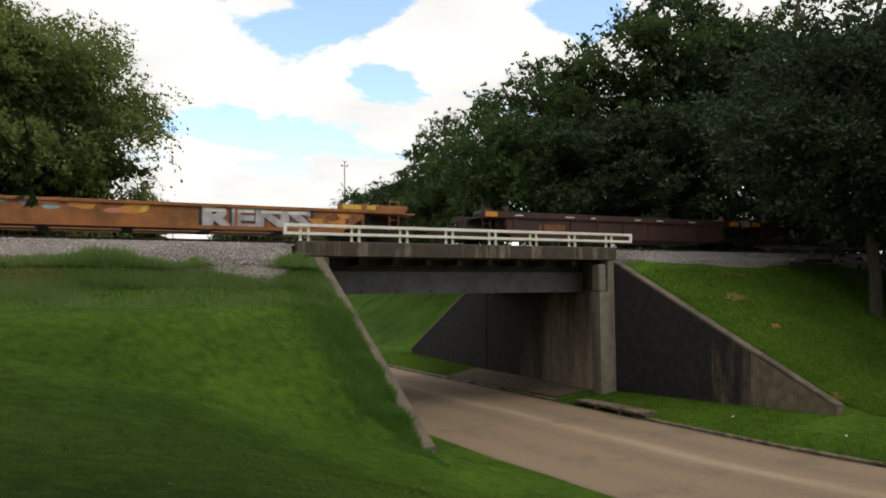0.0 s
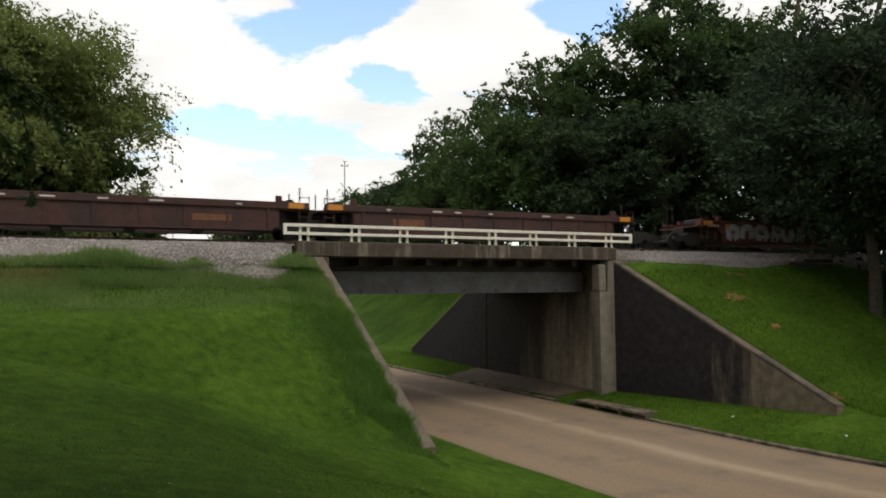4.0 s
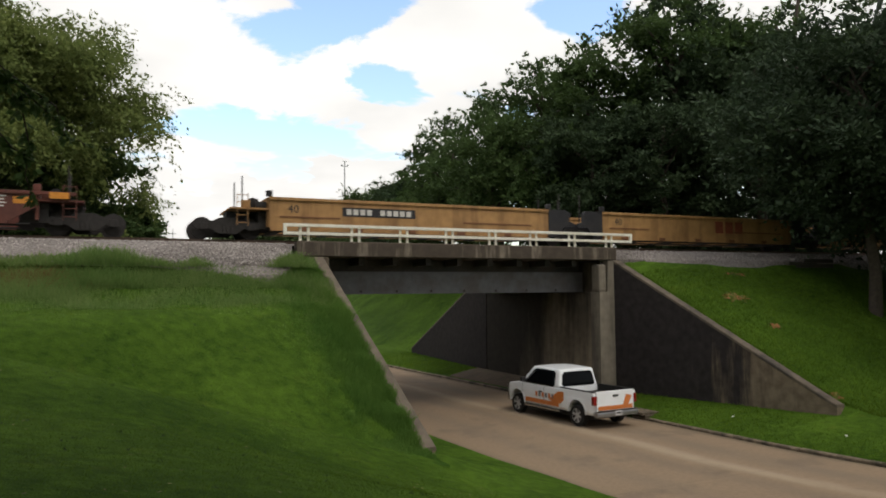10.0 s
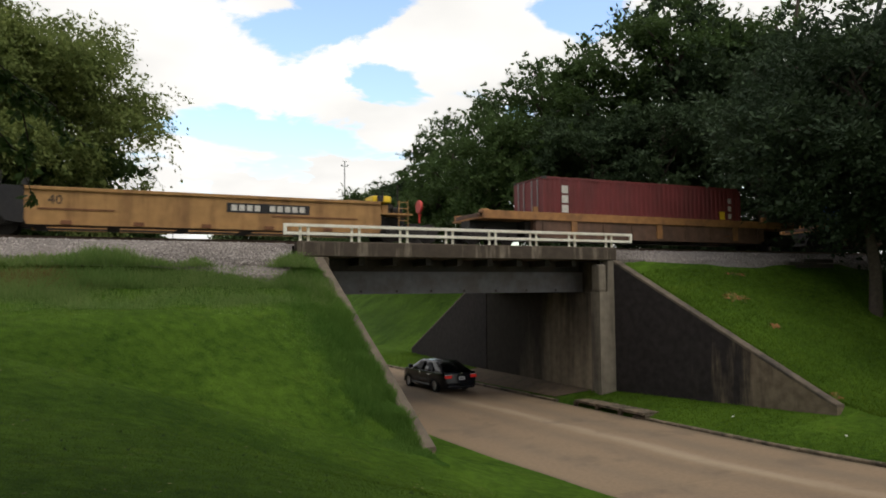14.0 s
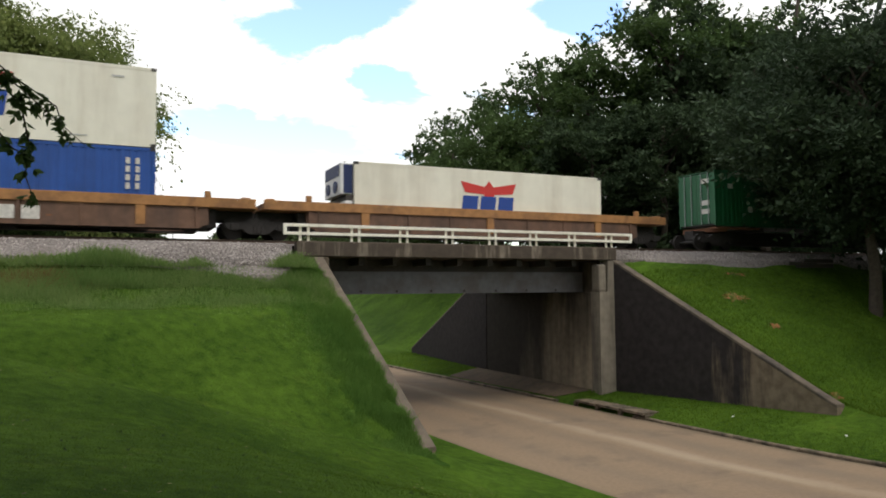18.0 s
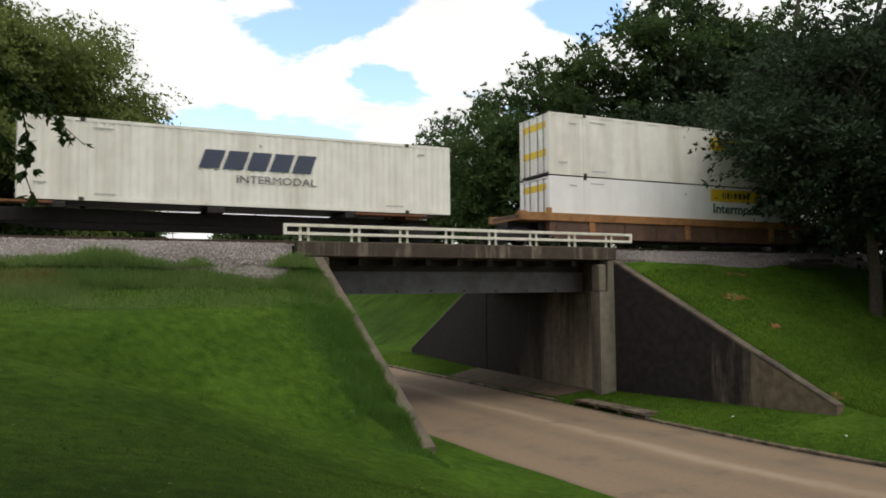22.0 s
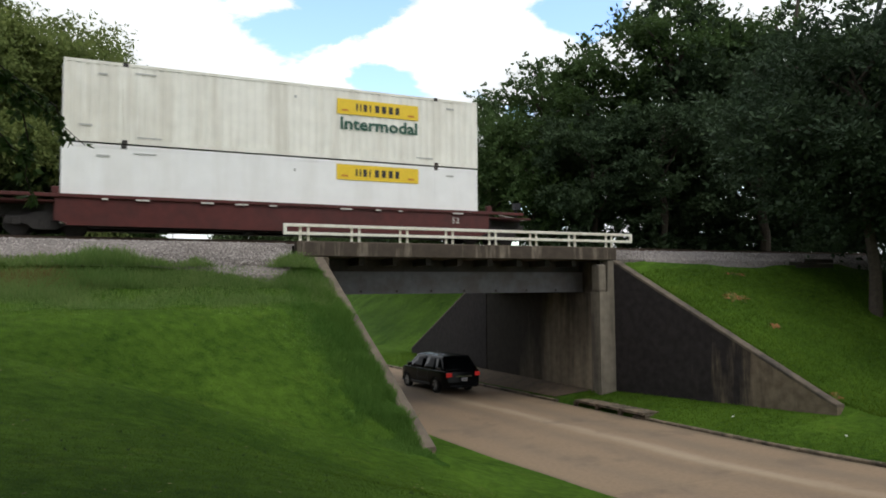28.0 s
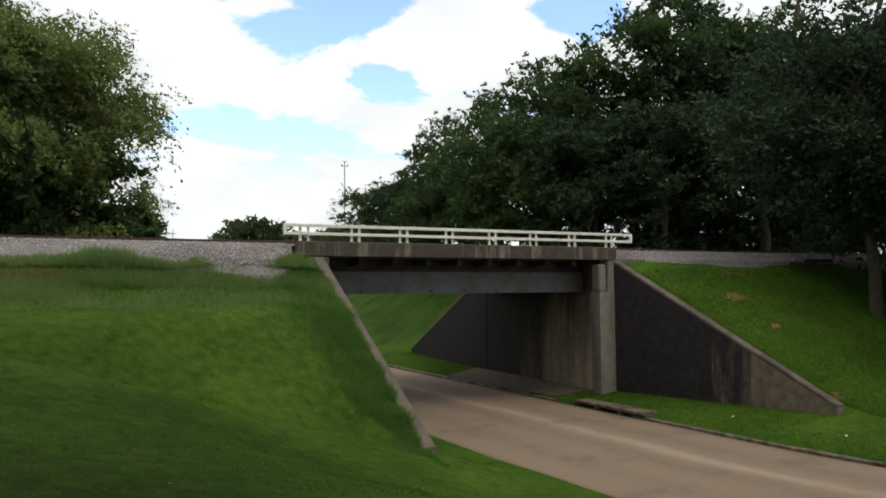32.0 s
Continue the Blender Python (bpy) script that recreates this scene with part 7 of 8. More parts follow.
def build_vehicles():
    out = {}
    v = wagon("suv", "white sport utility vehicle with roof rails and black lower trim", "car", V.white, 4.85, 1.96, 1.76, 2.88, 0.93, 0.38, 1.09, 1.11,
              (-3.74, 0.04, -3.3, -0.88), [(0.05, 0.21, 0.05, 0.02), (0.26, 0.54, 0.02, 0.0), (0.56, 0.91, 0.0, 0.04)], 0.36, V.alloy, 5, V.tail,
              dict(handles=(-1.35, -2.35), seams=(-0.2, -1.2, -2.25), roof=0.76, mirror=V.trim, handle=V.white, moulding=V.white))
    for s in (-1, 1):
        v.add("roof_rail", boxes((s * 0.62 - 0.025, s * 0.62 + 0.025, -3.1, -1.2, 1.77, 1.82), bevel=0.015), V.trim)
        v.add("fog_lamp", boxes((s * 0.62 - 0.1, s * 0.62 + 0.1, 0.86, 0.935, 0.56, 0.64), bevel=0.02), V.lamp)
    v.add("front_plate", boxes((-0.15, 0.15, 0.93, 0.962, 0.44, 0.56)), V.plate)
    out["suv_white"] = v
    v = pickup("white pickup truck with orange stripes and an empty black bed", V.white, 5.62, 2.0, 1.93, 3.68, 0.93, 0.39,
               (-2.62, -0.15, -2.50, -0.92), 1.27, 1.24, [(0.10, 0.92, 0.02, 0.04)], V.alloy, 6,
               dict(handles=(-1.55,), seams=(-0.35, -1.75, -2.6), dark_rail=True, dark_handles=True))
    for s in (-1, 1):
        a, b = sorted((s * (v.w - 0.001), s * (v.w + 0.006)))
        v.add("stripe", boxes((a, b, -2.65, -0.55, 0.56, 0.72)), V.orange, "orange stripe")
        bm = bmesh.new()
        prism(bm, [(-2.35, 0.70), (-2.05, 0.78), (-2.62, 1.13), (-2.95, 1.15), (-2.95, 0.86), (-2.75, 0.70)], "x", a, b)
        v.add("swoosh", bm, V.orange, "orange swoosh")
        for k in range(6):
            v.add("bar", boxes((a, b, -1.35 - 0.2 * k, -1.22 - 0.2 * k, 0.82, 1.0)), V.box_grey if k % 2 else V.orange)
    v.add("tailgate_stripe", boxes((-0.8, 0.8, v.y0 + 0.045, v.y0 + 0.06, 0.66, 0.80)), V.orange)
    bm = bmesh.new(); prism(bm, [(0.35, 0.8), (0.6, 0.8), (0.78, 1.1), (0.5, 1.16)], "y", v.y0 + 0.045, v.y0 + 0.06)
    v.add("tailgate_swoosh", bm, V.orange)
    out["pickup_logo"] = v
    v = wagon("sedan", "glossy black four-door sedan", "car", V.navy, 4.86, 1.85, 1.455, 2.776, 0.95, 0.33, 0.98, 0.94,
              (-3.62, 0.10, -2.42, -0.98), [(0.18, 0.49, 0.06, 0.0), (0.51, 0.91, 0.0, 0.04)], 0.26, V.alloy, 9, V.lit_tail,
              dict(handles=(-1.35, -2.3), seams=(-0.2, -1.2, -2.15), deck=1.01, lamp_low=0.27, lamp_high=0.12, lamp_in=0.56, rear=V.navy, roof=0.66, skirt=V.navy, sill=V.navy, moulding=V.navy, handle=V.chrome, plate=0.66))
    for s in (-1, 1):
        a, b = sorted((s * 0.58 * v.w, s * 0.92 * v.w))
        v.add("clear_lens", boxes((a, b, v.y0 + 0.024, v.y0 + 0.3, 0.885, 0.915), bevel=0.01), V.lamp)
        v.add("window_trim", boxes((s * v.w * 0.955 - 0.012, s * v.w * 0.955 + 0.012, -3.3, 0.1, 0.975, 0.99)), V.chrome)
    v.add("badge", boxes((-0.07, 0.07, v.y0 + 0.02, v.y0 + 0.06, 0.93, 0.99), bevel=0.01), V.chrome)
    out["sedan"] = v
    v = pickup("white crew cab pickup truck with a grey tool box", V.white, 6.0, 2.03, 2.0, 3.8, 0.96, 0.41,
               (-3.0, -0.38, -2.90, -1.02), 1.36, 1.32, [(0.08, 0.42, 0.02, 0.0), (0.48, 0.92, 0.0, 0.04)], V.alloy, 8,
               dict(handles=(-1.25, -2.2), seams=(-0.3, -1.4, -2.45), dark_rail=True))
    v.add("tool_box", boxes((-0.9, 0.9, -3.6, -3.05, 1.30, 1.43), bevel=0.02), V.box_grey, "grey metal tool box")
    for k in range(3):
        v.add("bar", boxes((-v.w - 0.004, -v.w + 0.01, -4.95 + 0.16 * k, -4.83 + 0.16 * k, 1.12, 1.22)), V.box_grey)
    out["pickup_white"] = v
    v = pickup("pewter grey extended cab pickup truck", V.silver, 5.42, 1.95, 1.78, 3.42, 0.88, 0.37,
               (-2.75, -0.2, -2.60, -0.95), 1.22, 1.19, [(0.07, 0.37, 0.02, 0.0), (0.42, 0.92, 0.0, 0.04)], V.alloy, 5,
               dict(handles=(-1.45,), seams=(-0.35, -1.6, -2.35), dark_rail=True, dark_handles=True, no_steps=True, bumper=V.silver, tail=V.lamp))
    for s in (-1, 1):
        a, b = sorted((s * (v.w - 0.01), s * (v.w + 0.012)))
        v.add("side_moulding", boxes((a, b, -3.1, -0.5, 0.72, 0.82), bevel=0.008), V.silver)
        for k in range(3):
            v.add("lamp_grille", boxes((s * (v.w - 0.07) - 0.07, s * (v.w - 0.07) + 0.07, v.y0 + 0.04, v.y0 + 0.055, 0.83 + 0.13 * k, 0.9 + 0.13 * k)), V.chrome)
    out["pickup_grey"] = v
    v = wagon("suv", "glossy black sport utility vehicle", "car", V.black, 5.18, 1.98, 1.76, 3.02, 1.0, 0.37, 1.10, 1.06,
              (-3.98, 0.06, -3.42, -0.90), [(0.04, 0.20, 0.06, 0.0), (0.24, 0.52, 0.0, 0.0), (0.54, 0.91, 0.0, 0.04)], 0.32, V.alloy, 6, V.lit_tail,
              dict(handles=(-1.35, -2.35), seams=(-0.2, -1.2, -2.25), roof=0.74, skirt=V.black, sill=V.black, rear=V.black, moulding=V.black, plate=0.62, lamp_low=0.27, lamp_high=0.07))
    v.add("badge_bar", boxes((-0.45, 0.45, v.y0 + 0.0, v.y0 + 0.03, 0.82, 0.86)), V.chrome)
    out["suv_black"] = v
    v = wagon("minivan", "white minivan with dark windows and a grey sign on its side", "van", V.white, 5.19, 1.83, 1.70, 3.073, 1.0, 0.345, 1.05, 1.03,
              (-4.08, 0.10, -3.80, -0.78), [(0.05, 0.27, 0.02, 0.0), (0.32, 0.58, 0.0, 0.0), (0.63, 0.91, 0.0, 0.05)], 0.30, V.alloy, 7, V.tail,
              dict(handles=(-1.45, -1.8), seams=(-0.35, -1.6, -2.7), roof=0.83, skirt=V.white, sill=V.white, moulding=V.box_grey, handle=V.trim, lamp_low=0.30, lamp_high=-0.02, lamp_in=0.74, plate=0.70, bow=0.05))
    for s in (-1, 1):
        a, b = sorted((s * (v.w - 0.001), s * (v.w + 0.006)))
        v.add("sign_block", boxes((a, b, -2.2, -1.95, 0.66, 0.92)), V.box_grey)
        for k in range(3):
            v.add("bar", boxes((a, b, -2.95, -2.28, 0.86 - 0.09 * k, 0.91 - 0.09 * k)), V.box_grey)
    v.add("tail_bar", boxes((-0.3, 0.3, v.y0 - 0.005, v.y0 + 0.03, 0.9, 0.96)), V.trim)
    out["minivan"] = v
    return out


VEHICLES = build_vehicles()


def lane_out(y):
    """Middle of the lane that leads away under the bridge."""
    return 16.62 - 0.08 * (y + 5) + bend(y) * 0.95


def lane_in(y):
    return 12.3 - 0.068 * (y + 5) + bend(y)


# vehicle: place of the front axle at a time, speed, lane
DRIVES = [("suv_white", -11.2, 2.0, -15.0, lane_in), ("pickup_logo", -10.05, 9.5, 13.1, lane_out), ("sedan", -7.75, 13.0, 14.4, lane_out),
          ("pickup_white", -8.1, 24.0, 14.2, lane_out), ("pickup_grey", -7.25, 25.5, 13.7, lane_out), ("suv_black", -1.1, 27.5, 15.4, lane_out),
          ("minivan", -5.1, 30.0, 13.05, lane_out)]

# ---- small things on the ground ----
from mathutils.bvhtree import BVHTree


def blade_mesh(name, spots, heights, lean, width, rnd):
    n = len(spots)
    a = rnd.uniform(0, 6.283, n)
    side = np.stack((np.cos(a), np.sin(a), np.zeros(n)), 1) * (width * rnd.uniform(0.6, 1.4, n))[:, None]
    tip = spots + np.stack((rnd.normal(size=n) * lean, rnd.normal(size=n) * lean, np.ones(n)), 1) * heights[:, None]
    v = np.empty((n, 3, 3))
    v[:, 0], v[:, 1], v[:, 2] = spots - side, spots + side, tip
    me = bpy.data.meshes.new(name)
    me.vertices.add(n * 3); me.loops.add(n * 3); me.polygons.add(n)
    me.vertices.foreach_set("co", v.astype(np.float32).ravel())
    me.loops.foreach_set("vertex_index", np.arange(n * 3, dtype=np.int32))
    me.polygons.foreach_set("loop_start", np.arange(0, n * 3, 3, dtype=np.int32))
    me.polygons.foreach_set("loop_total", np.full(n, 3, dtype=np.int32))
    me.update(calc_edges=True)
    return me


def sheet_heights():
    """Looks the ground's height up on the ground sheet itself."""
    me = ground.data
    tree_of_faces = BVHTree.FromPolygons([v.co.copy() for v in me.vertices], [tuple(p.vertices) for p in me.polygons])
    down = Vector((0, 0, -1))

    def at(x, y):
        out = np.empty(len(x))
        for i in range(len(x)):
            p = tree_of_faces.ray_cast(Vector((x[i], y[i], 40.0)), down)[0]
            out[i] = p.z if p else -50.0
        return out
    return at


def grow_grass():
    rnd = np.random.RandomState(7)
    at = sheet_heights()

    def line(y):
        return np.array([wall_left(q) - 0.5 for q in y])
    # short lawn
    n = 230000
    x, y = rnd.uniform(-9, 11, n), -27 + 23 * rnd.uniform(0, 1, n)
    keep = (x < line(y)) & (np.hypot(x, y + 29.7) > 3.5)
    x, y = x[keep], y[keep]
    h = rnd.uniform(0.015, 0.05, len(x)) * np.clip(np.hypot(x, y + 29.7) / 9.0, 0.5, 1.0)
    me = blade_mesh("lawn_blades", np.stack((x, y, at(x, y) - 0.01), 1), h, 0.6, 0.0045, rnd)
    tagged(part("lawn_blades", me, M.blades), "short green grass blades of the lawn", "grass", kind="stuff")
    # rough grass on the embankment, thicker along the wall and below the ballast
    n = 110000
    x = rnd.uniform(-12, 8, n)
    y = -4.0 - np.abs(rnd.normal(size=n)) * 2.2
    patch = np.array([noise.noise((a * 0.5, b * 0.8, 3.3)) for a, b in zip(x, y)])
    keep = (x < line(y)) & (patch > rnd.uniform(-0.6, 0.5, n) + 0.10 * (-3.75 - y)) & (y > -12)
    x, y, patch = x[keep], y[keep], patch[keep]
    h = rnd.uniform(0.06, 0.26, len(x)) * (1 + np.clip(patch, 0, 1)) * np.clip(1.15 - (-3.75 - y) / 5.0, 0.2, 1)
    tagged(part("rough_grass", blade_mesh("rough_grass", np.stack((x, y, at(x, y) - 0.02), 1), h, 0.45, 0.011, rnd), M.blades_rough), "uncut tufted grass on the railway bank", "grass", kind="stuff")
    n = 80000
    y = rnd.uniform(-13.2, -3.9, n)
    d = np.abs(rnd.normal(size=n)) * 1.05 - 0.03
    x = line(y) - d
    tuft = np.array([noise.noise((a * 1.6, b * 1.6, 6.0)) for a, b in zip(x, y)])
    h = rnd.uniform(0.08, 0.30, n) * np.clip(0.9 + 1.1 * tuft, 0.3, 1.6) * np.clip(1.1 - d / 2.6, 0.15, 1) * np.clip((y + 13.4) / 3.0, 0.2, 1)
    tagged(part("tall_grass", blade_mesh("tall_grass", np.stack((x, y, at(x, y) - 0.02), 1), h, 0.4, 0.012, rnd), M.blades_tall), "tall dark grass left uncut along the wall", "grass", kind="stuff")
    # tufts creeping over the ballast's foot
    n = 70000
    x, y = rnd.uniform(-14, 7.0, n), rnd.uniform(-5.1, -3.1, n)
    reach = np.array([0.28 + 0.42 * math.exp(-((a - 0.5) / 1.2) ** 2) + 0.75 * noise.noise((a * 0.42, 1.0, 8.0)) + 0.35 * noise.noise((a * 1.5, 2.0, 8.0)) for a in x])
    keep = y < -3.92 - np.array([spill(a) for a in x]) + np.clip(reach, 0, 0.75) - rnd.uniform(0, 0.3, n)
    x, y, reach = x[keep], y[keep], reach[keep]
    stone_z = np.where(y < -3.6, -0.86 + (y + 3.6) * 0.5, -0.86 + (y + 3.6) * 0.44)
    z = np.maximum(at(x, y), np.where(y > -4.3, stone_z + 0.05, -9.0)) - 0.02
    tagged(part("creeping_grass", blade_mesh("creeping_grass", np.stack((x, y, z), 1), rnd.uniform(0.06, 0.22, len(x)) * (0.7 + np.clip(reach, 0, 1.2)) * (1 + 0.9 * np.exp(-((x - 0.5) / 1.1) ** 2)), 0.5, 0.012, rnd), M.blades_rough), "grass creeping into the ballast", "grass", kind="stuff")
    # a dry patch high on the bank
    n = 2600
    x, y = -1.5 + rnd.normal(size=n) * 0.6, -4.7 + rnd.normal(size=n) * 0.25
    tagged(part("dry_grass", blade_mesh("dry_grass", np.stack((x, y, at(x, y) - 0.02), 1), rnd.uniform(0.06, 0.24, n), 0.5, 0.011, rnd), M.blades_dry), "dry brown grass on the railway bank", "grass", kind="stuff")
    # flat broad-leaved weeds in the lawn
    spots = []
    for k in range(110):
        wx, wy = rnd.uniform(-4, 6), rnd.uniform(-26, -9)
        if wx < wall_left(wy) - 1.0:
            spots += [(wx + rnd.normal() * 0.022, wy + rnd.normal() * 0.022) for q in range(6)]
    x, y = np.array([p[0] for p in spots]), np.array([p[1] for p in spots])
    tagged(part("lawn_weeds", blade_mesh("lawn_weeds", np.stack((x, y, at(x, y) - 0.005), 1), rnd.uniform(0.02, 0.055, len(x)), 0.9, 0.010, rnd), M.leaf_dark), "low dark weeds growing in the lawn", "weeds", kind="stuff")
    # the other bank
    n = 60000
    y = rnd.uniform(-14, -3.9, n)
    wx = np.array([wall_right(q) + 0.5 for q in y])
    x = wx + 18 * rnd.uniform(0, 1, n) ** 1.4
    tagged(part("bank_grass", blade_mesh("bank_grass", np.stack((x, y, at(x, y) - 0.01), 1), rnd.uniform(0.04, 0.14, n), 0.5, 0.010, rnd), M.blades), "short grass on the sloping bank", "grass", kind="stuff")
    # verges along the road
    n = 24000
    y = rnd.uniform(-17, 24, n)
    a, b = np.array([road_right(q) + 0.2 for q in y]), np.array([wall_right(q) - 0.1 for q in y])
    t = rnd.uniform(0, 1, n)
    x = a + (b - a) * t
    z = (ROAD_Z + 0.12) + (VERGE_R - ROAD_Z - 0.12) * ((x - (a - 0.04)) / (b + 0.25 - a)).clip(0, 1) ** 0.8
    keep = ~((y > -2.2) & (y < 8.5) & (rnd.uniform(0, 1, n) < 0.98))
    tagged(part("verge_grass", blade_mesh("verge_grass", np.stack((x, y, z), 1)[keep], rnd.uniform(0.04, 0.13, n)[keep], 0.5, 0.010, rnd), M.blades), "short grass on the road verge", "grass", kind="stuff")


M.blades_rough = leaf_mat("grass_rough", (0.10, 0.195, 0.045), (0.24, 0.31, 0.11), 0.5)
M.blades_tall = leaf_mat("grass_tall", (0.07, 0.165, 0.030), (0.155, 0.26, 0.055), 0.5)
M.blades_dry = leaf_mat("grass_dry", (0.16, 0.075, 0.028), (0.21, 0.15, 0.06), 0.35)
grow_grass()


def drop_leaves():
    """Dry leaves and clippings lying on the lawn."""
    rnd = np.random.RandomState(12)
    n = 420
    x, y = rnd.uniform(-5, 9, n), rnd.uniform(-27, -9, n)
    keep = x < np.array([wall_left(q) - 0.6 for q in y])
    x, y = x[keep], y[keep]
    z = sheet_heights()(x, y) + 0.035
    quads = []
    for i in range(len(x)):
        a, s = rnd.uniform(0, 6.283), rnd.uniform(0.012, 0.032)
        u, w = np.array((math.cos(a), math.sin(a), rnd.uniform(-0.3, 0.3))) * s, np.array((-math.sin(a), math.cos(a), rnd.uniform(-0.3, 0.3))) * s * 0.6
        p = np.array((x[i], y[i], z[i]))
        quads += [p - u, p - w, p + u, p + w]
    tagged(part("fallen_leaves", quads_mesh("fallen_leaves", np.array(quads)), M.dry_leaf), "small dry brown leaves scattered on the lawn", "leaves", kind="stuff")


M.dry_leaf = leaf_mat("dry_leaf", (0.03, 0.022, 0.010), (0.30, 0.25, 0.13), 0.2)
drop_leaves()


def scatter_ballast():
    """Loose stones on the ballast shoulder."""
    rnd = np.random.RandomState(9)
    verts, faces = [], []
    octa = np.array([(1, 0, 0), (-1, 0, 0), (0, 1, 0), (0, -1, 0), (0, 0, 1), (0, 0, -1)], float)
    tri = [(0, 2, 4), (2, 1, 4), (1, 3, 4), (3, 0, 4), (2, 0, 5), (1, 2, 5), (3, 1, 5), (0, 3, 5)]
    for i in range(9000):
        x = rnd.uniform(-9, 6.4) if i % 4 else rnd.uniform(21.2, 38)
        y = -4.05 + 2.3 * rnd.uniform(0, 1) if x < 10 else -3.3 + 1.5 * rnd.uniform(0, 1)
        z = -1.12 + (y + 4.15) * 0.53 if y < -3.6 else -0.86 + (y + 3.6) * 0.44 if y < -2.2 else -0.24 + (y + 2.2) * 0.1
        s = rnd.uniform(0.02, 0.05)
        base = len(verts)
        q = octa * rnd.uniform(0.6, 1.3, (6, 1)) * s + (x, y, z + 0.012)
        verts += [tuple(v) for v in q]
        faces += [tuple(base + k for k in t) for t in tri]
    tagged(part("ballast_stones", raw("ballast_stones", verts, faces), M.stone), "loose crushed grey stones on the ballast shoulder", "stones", kind="stuff")


scatter_ballast()


def road_furniture():
    d = thing("storm_drain", "low concrete storm drain inlet set in the kerb", "drain")
    y0, y1 = -7.1, -2.9
    n = 3
    for i in range(n):
        a, b = lerp(y0, y1, i / n) + 0.01, lerp(y0, y1, (i + 1) / n) - 0.01
        xa = (road_right(a) + road_right(b)) / 2
        part("slab", boxes((xa - 0.06, xa + 0.75, a, b, -6.83, -6.73), bevel=0.015), M.kerb, d)
    for i in range(n + 1):
        y = lerp(y0, y1, i / n)
        xa = road_right(y)
        part("pier", boxes((xa - 0.03, xa + 0.5, y - 0.09, y + 0.09, -7.05, -6.83)), M.kerb, d)
    # near-black block fills the opening, its colour standing in for the gap's shade
    part("dark_inlet", boxes((road_right(-5) + 0.25, road_right(-5) + 0.5, y0, y1, -7.1, -6.83)), V.under, d)
    junk = thing("discarded_ties", "black discarded railway ties lying on the ballast", "timber")
    for x0, y, z, turn in ((31.9, -3.75, -0.80, 4), (32.6, -3.95, -0.92, -6), (32.9, -3.85, -0.66, 2)):
        bm = boxes((-1.1, 1.1, -0.11, 0.11, -0.09, 0.09), bevel=0.012)
        ob = part("tie", bm, M.dark_steel, junk)
        ob.matrix_basis = pose(x0, y, z, 0, 0, turn)
    rnd = random.Random(6)
    for px, py, rx, ry in ((25.0, -5.95, 0.8, 0.45), (25.05, -7.9, 0.42, 0.3), (23.85, -11.5, 0.3, 0.25), (26.9, -4.2, 0.8, 0.2)):
        bm = bmesh.new()
        ring = []
        k = 40
        for i in range(k):
            a = 6.283 * i / k
            q = rnd.uniform(0.25, 1.05)
            x, y = px + math.cos(a) * rx * q, py + math.sin(a) * ry * q
            ring.append(bm.verts.new((x, y, land_right(x, y) + 0.02)))
        c = bm.verts.new((px, py, land_right(px, py) + 0.06))
        for i in range(k):
            bm.faces.new((ring[i], ring[(i + 1) % k], c))
        tagged(part("bare_soil", bm, M.dirt), "bare red soil showing through the grass", "soil", kind="stuff")
    # bare ground between kerb and abutment, where no rain falls
    ys = [-2.4 + 0.3 * i for i in range(38)]
    verts, faces = [], []
    for y in ys:
        a, b = road_right(y) + 0.17, wall_right(y) + 0.02
        if y < -1.2:
            a = lerp(b - 0.1, a, (y + 2.4) / 1.2)
        for k in range(8):
            x = lerp(a, b, k / 7)
            t = clamp((x - road_right(y) - 0.16) / (wall_right(y) + 0.15 - road_right(y) - 0.16))
            verts.append((x, y + 0.12 * noise.noise((x * 2, y, 5.0)) * (1 if y < -1 else 0), lerp(ROAD_Z + 0.12, VERGE_R, t ** 0.8) + 0.045 + 0.015 * noise.noise((x * 3, y * 3, 1.0))))
    for j in range(len(ys) - 1):
        for i in range(7):
            q = j * 8 + i
            faces.append((q, q + 1, q + 9, q + 8))
    tagged(part("bare_soil", raw("bare_soil", verts, faces, smooth=True), M.dust), "dry brown soil under the bridge", "soil", kind="stuff")
    for x, y, z, s in LITTER:
        bm = bmesh.new()
        bmesh.ops.create_icosphere(bm, subdivisions=2, radius=s)
        for v in bm.verts:
            v.co *= rnd.uniform(0.7, 1.2)
            v.co.z *= 0.6
        ob = part("litter", bm, T.c_white)
        ob.location = (x, y, z)
        tagged(ob, "small crumpled white piece of litter in the grass", "litter")


M.dust = mat("dry_soil", (0.10, 0.070, 0.044), 0.95, var=0.35, scale=6, bump=0.4, stain_or_shade=(0.05, 0.042, 0.03), stain_scale=1.5, stain_amt=0.7)
LITTER = ((20.15, -10.3, -6.48, 0.045), (20.85, -14.1, -6.56, 0.045))
road_furniture()


# ---- what moves ----
def road_top(x, y):
    k = clamp((x - road_left(y)) / (road_right(y) - road_left(y))) * 8
    return ROAD_Z + 0.06 * (1 - (k / 4 - 1) ** 2)


GAIN = {"minivan": 0.22}        # it comes on more slowly at first, m/s2


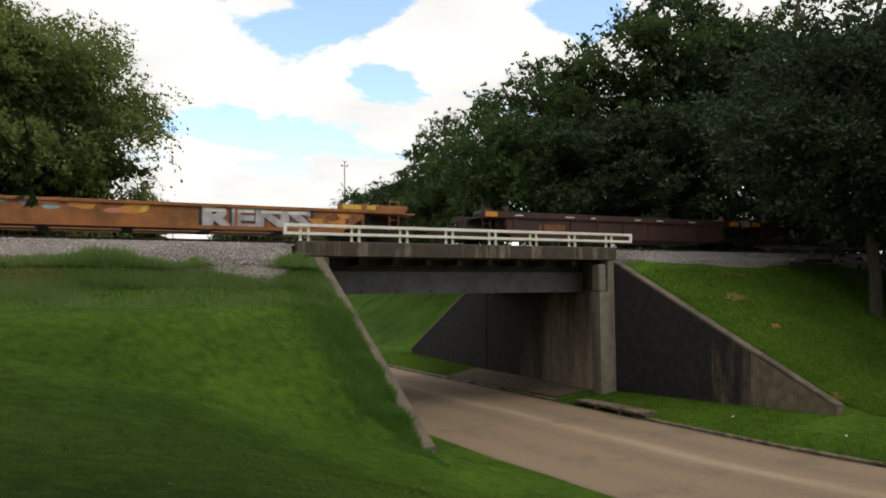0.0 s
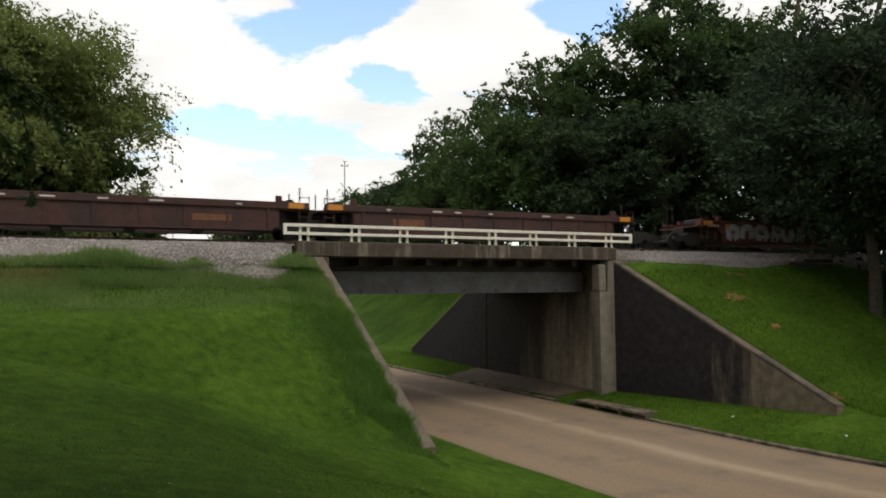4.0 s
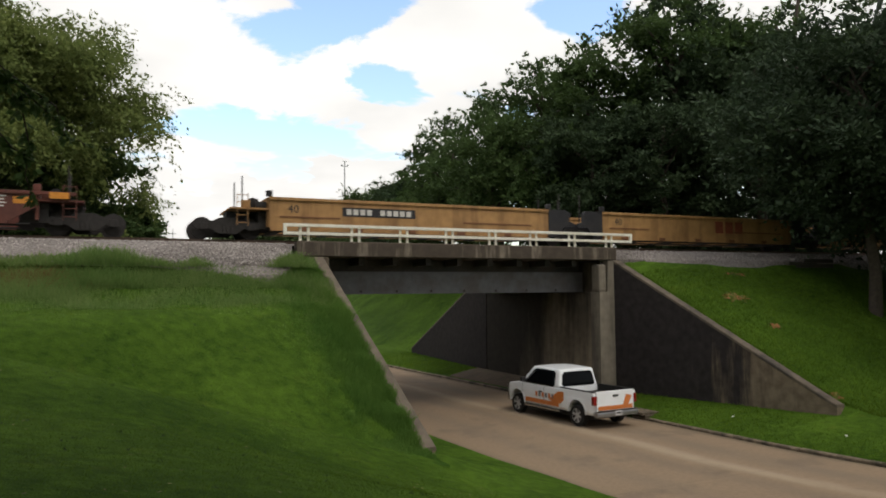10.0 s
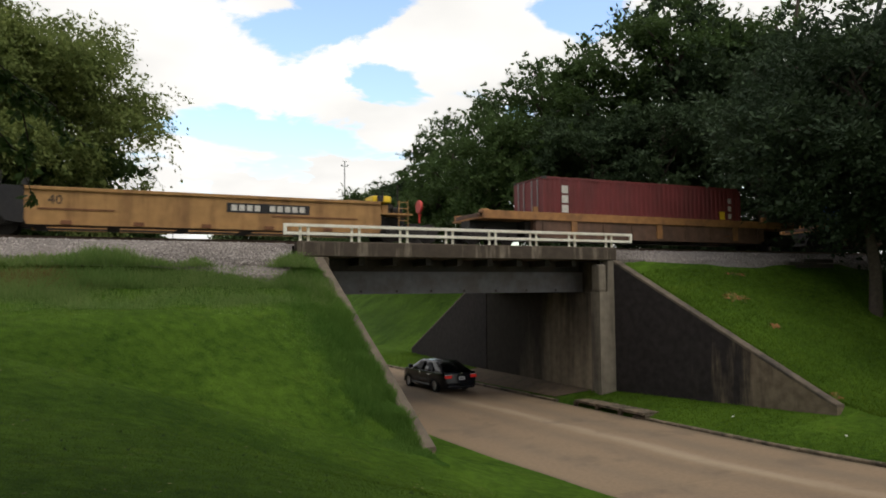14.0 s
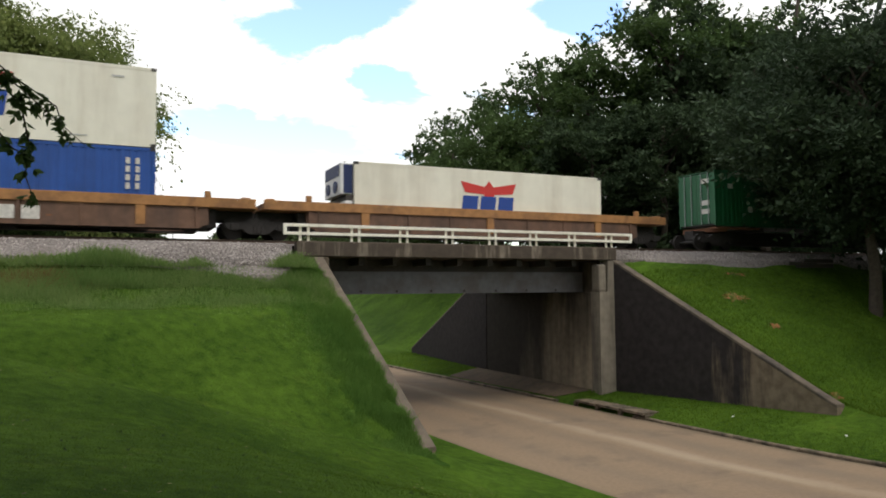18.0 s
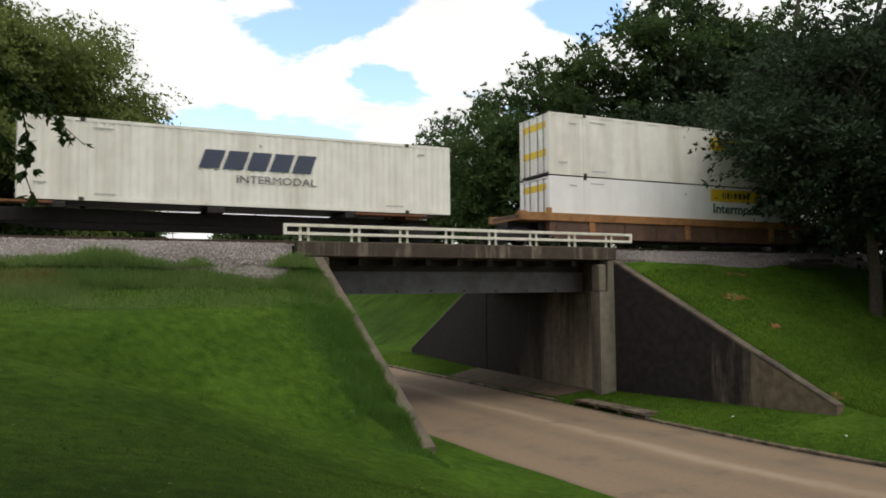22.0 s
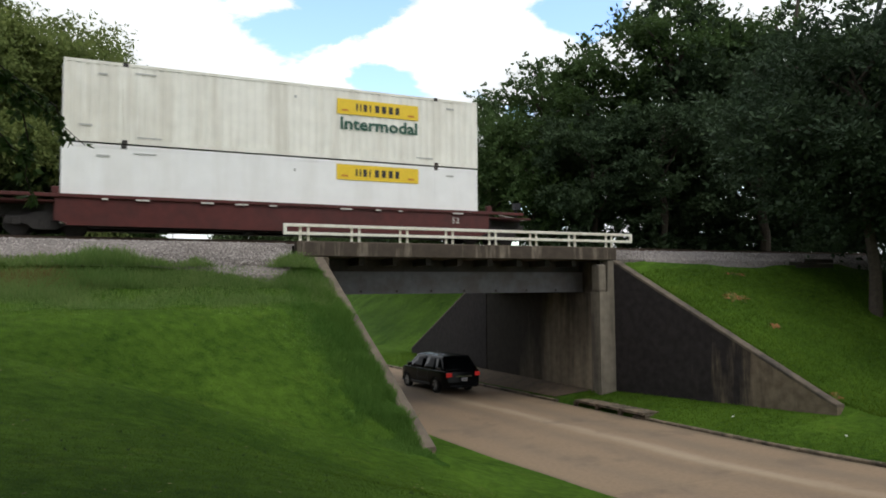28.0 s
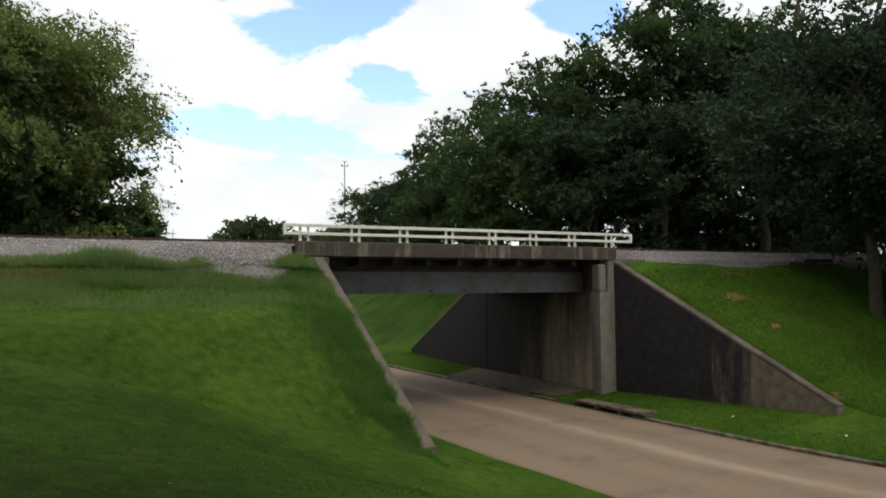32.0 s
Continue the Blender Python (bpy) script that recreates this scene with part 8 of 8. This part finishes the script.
def drive(key, y_ref, t_ref, speed, lane):
    v = VEHICLES[key]
    sign = 1 if speed > 0 else -1

    def at(t):
        d = max(-2.0, min(0.0, t - t_ref))
        y = y_ref + speed * (t - t_ref) + GAIN.get(key, 0.0) * d * (d - 1)
        yb = y - sign * v.wb                    # rear axle
        dx, dy = lane(y) - lane(yb), y - yb
        head = math.degrees(math.atan2(-dx, dy))
        return pose(lane(y), y, road_top(lane(y), y), 0, 0, head)
    near = sorted(t_ref + (y - y_ref) / speed for y in (-90, -60, -40, -32, -28, -24, -21, -18, -15, -12, -9, -6, -3, 0, 6, 14, 24, 60))
    times = [0.0] + [t for t in near if 0.2 < t < CLIP - 0.2] + [CLIP]
    walk(v.ob, [(t, at(t)) for t in times])
    # the wheels turn while the vehicle passes
    ts = sorted(t_ref + (y - y_ref) / speed for y in (-24, 26))
    f0, f1 = max(0, int(ts[0] * FPS)), min(int(CLIP * FPS), int(ts[1] * FPS))
    for w in v.wheels:
        x, y, z = w.location
        rows = []
        for f in range(f0, f1 + 1):
            a = -math.degrees(abs(speed) * (f - f0) / FPS / v.r)
            rows.append((f / FPS, pose(x, y, z, a % 360, 0, 0)))
        if f0 > 0:
            rows.insert(0, (0.0, rows[0][1]))
        if f1 < int(CLIP * FPS):
            rows.append((CLIP, rows[-1][1]))
        walk(w, rows)


def motions():
    for ob, s0 in RIDING:
        walk(ob, [(0.0, pose(s0, 0, 0)), (CLIP, pose(s0 - SPEED * CLIP, 0, 0))])
        for tr in ob.children:                     # the wheelsets turn while they pass
            for w in tr.children:
                if not w.name.startswith("wheelset"):
                    continue
                x, y, z = w.location
                s = s0 + tr.location.x
                f0, f1 = max(0, int((s - 40) / SPEED * FPS)), min(int(CLIP * FPS), int((s + 6) / SPEED * FPS))
                if f1 - f0 < 3:
                    continue
                rows = [(f / FPS, pose(x, y, z, 0, -math.degrees(SPEED * (f - f0) / FPS / 0.42) % 360, 0)) for f in range(f0, f1 + 1)]
                if f0 > 0:
                    rows.insert(0, (0.0, rows[0][1]))
                if f1 < int(CLIP * FPS):
                    rows.append((CLIP, rows[-1][1]))
                walk(w, rows)
    for row in DRIVES:
        drive(*row)


motions()
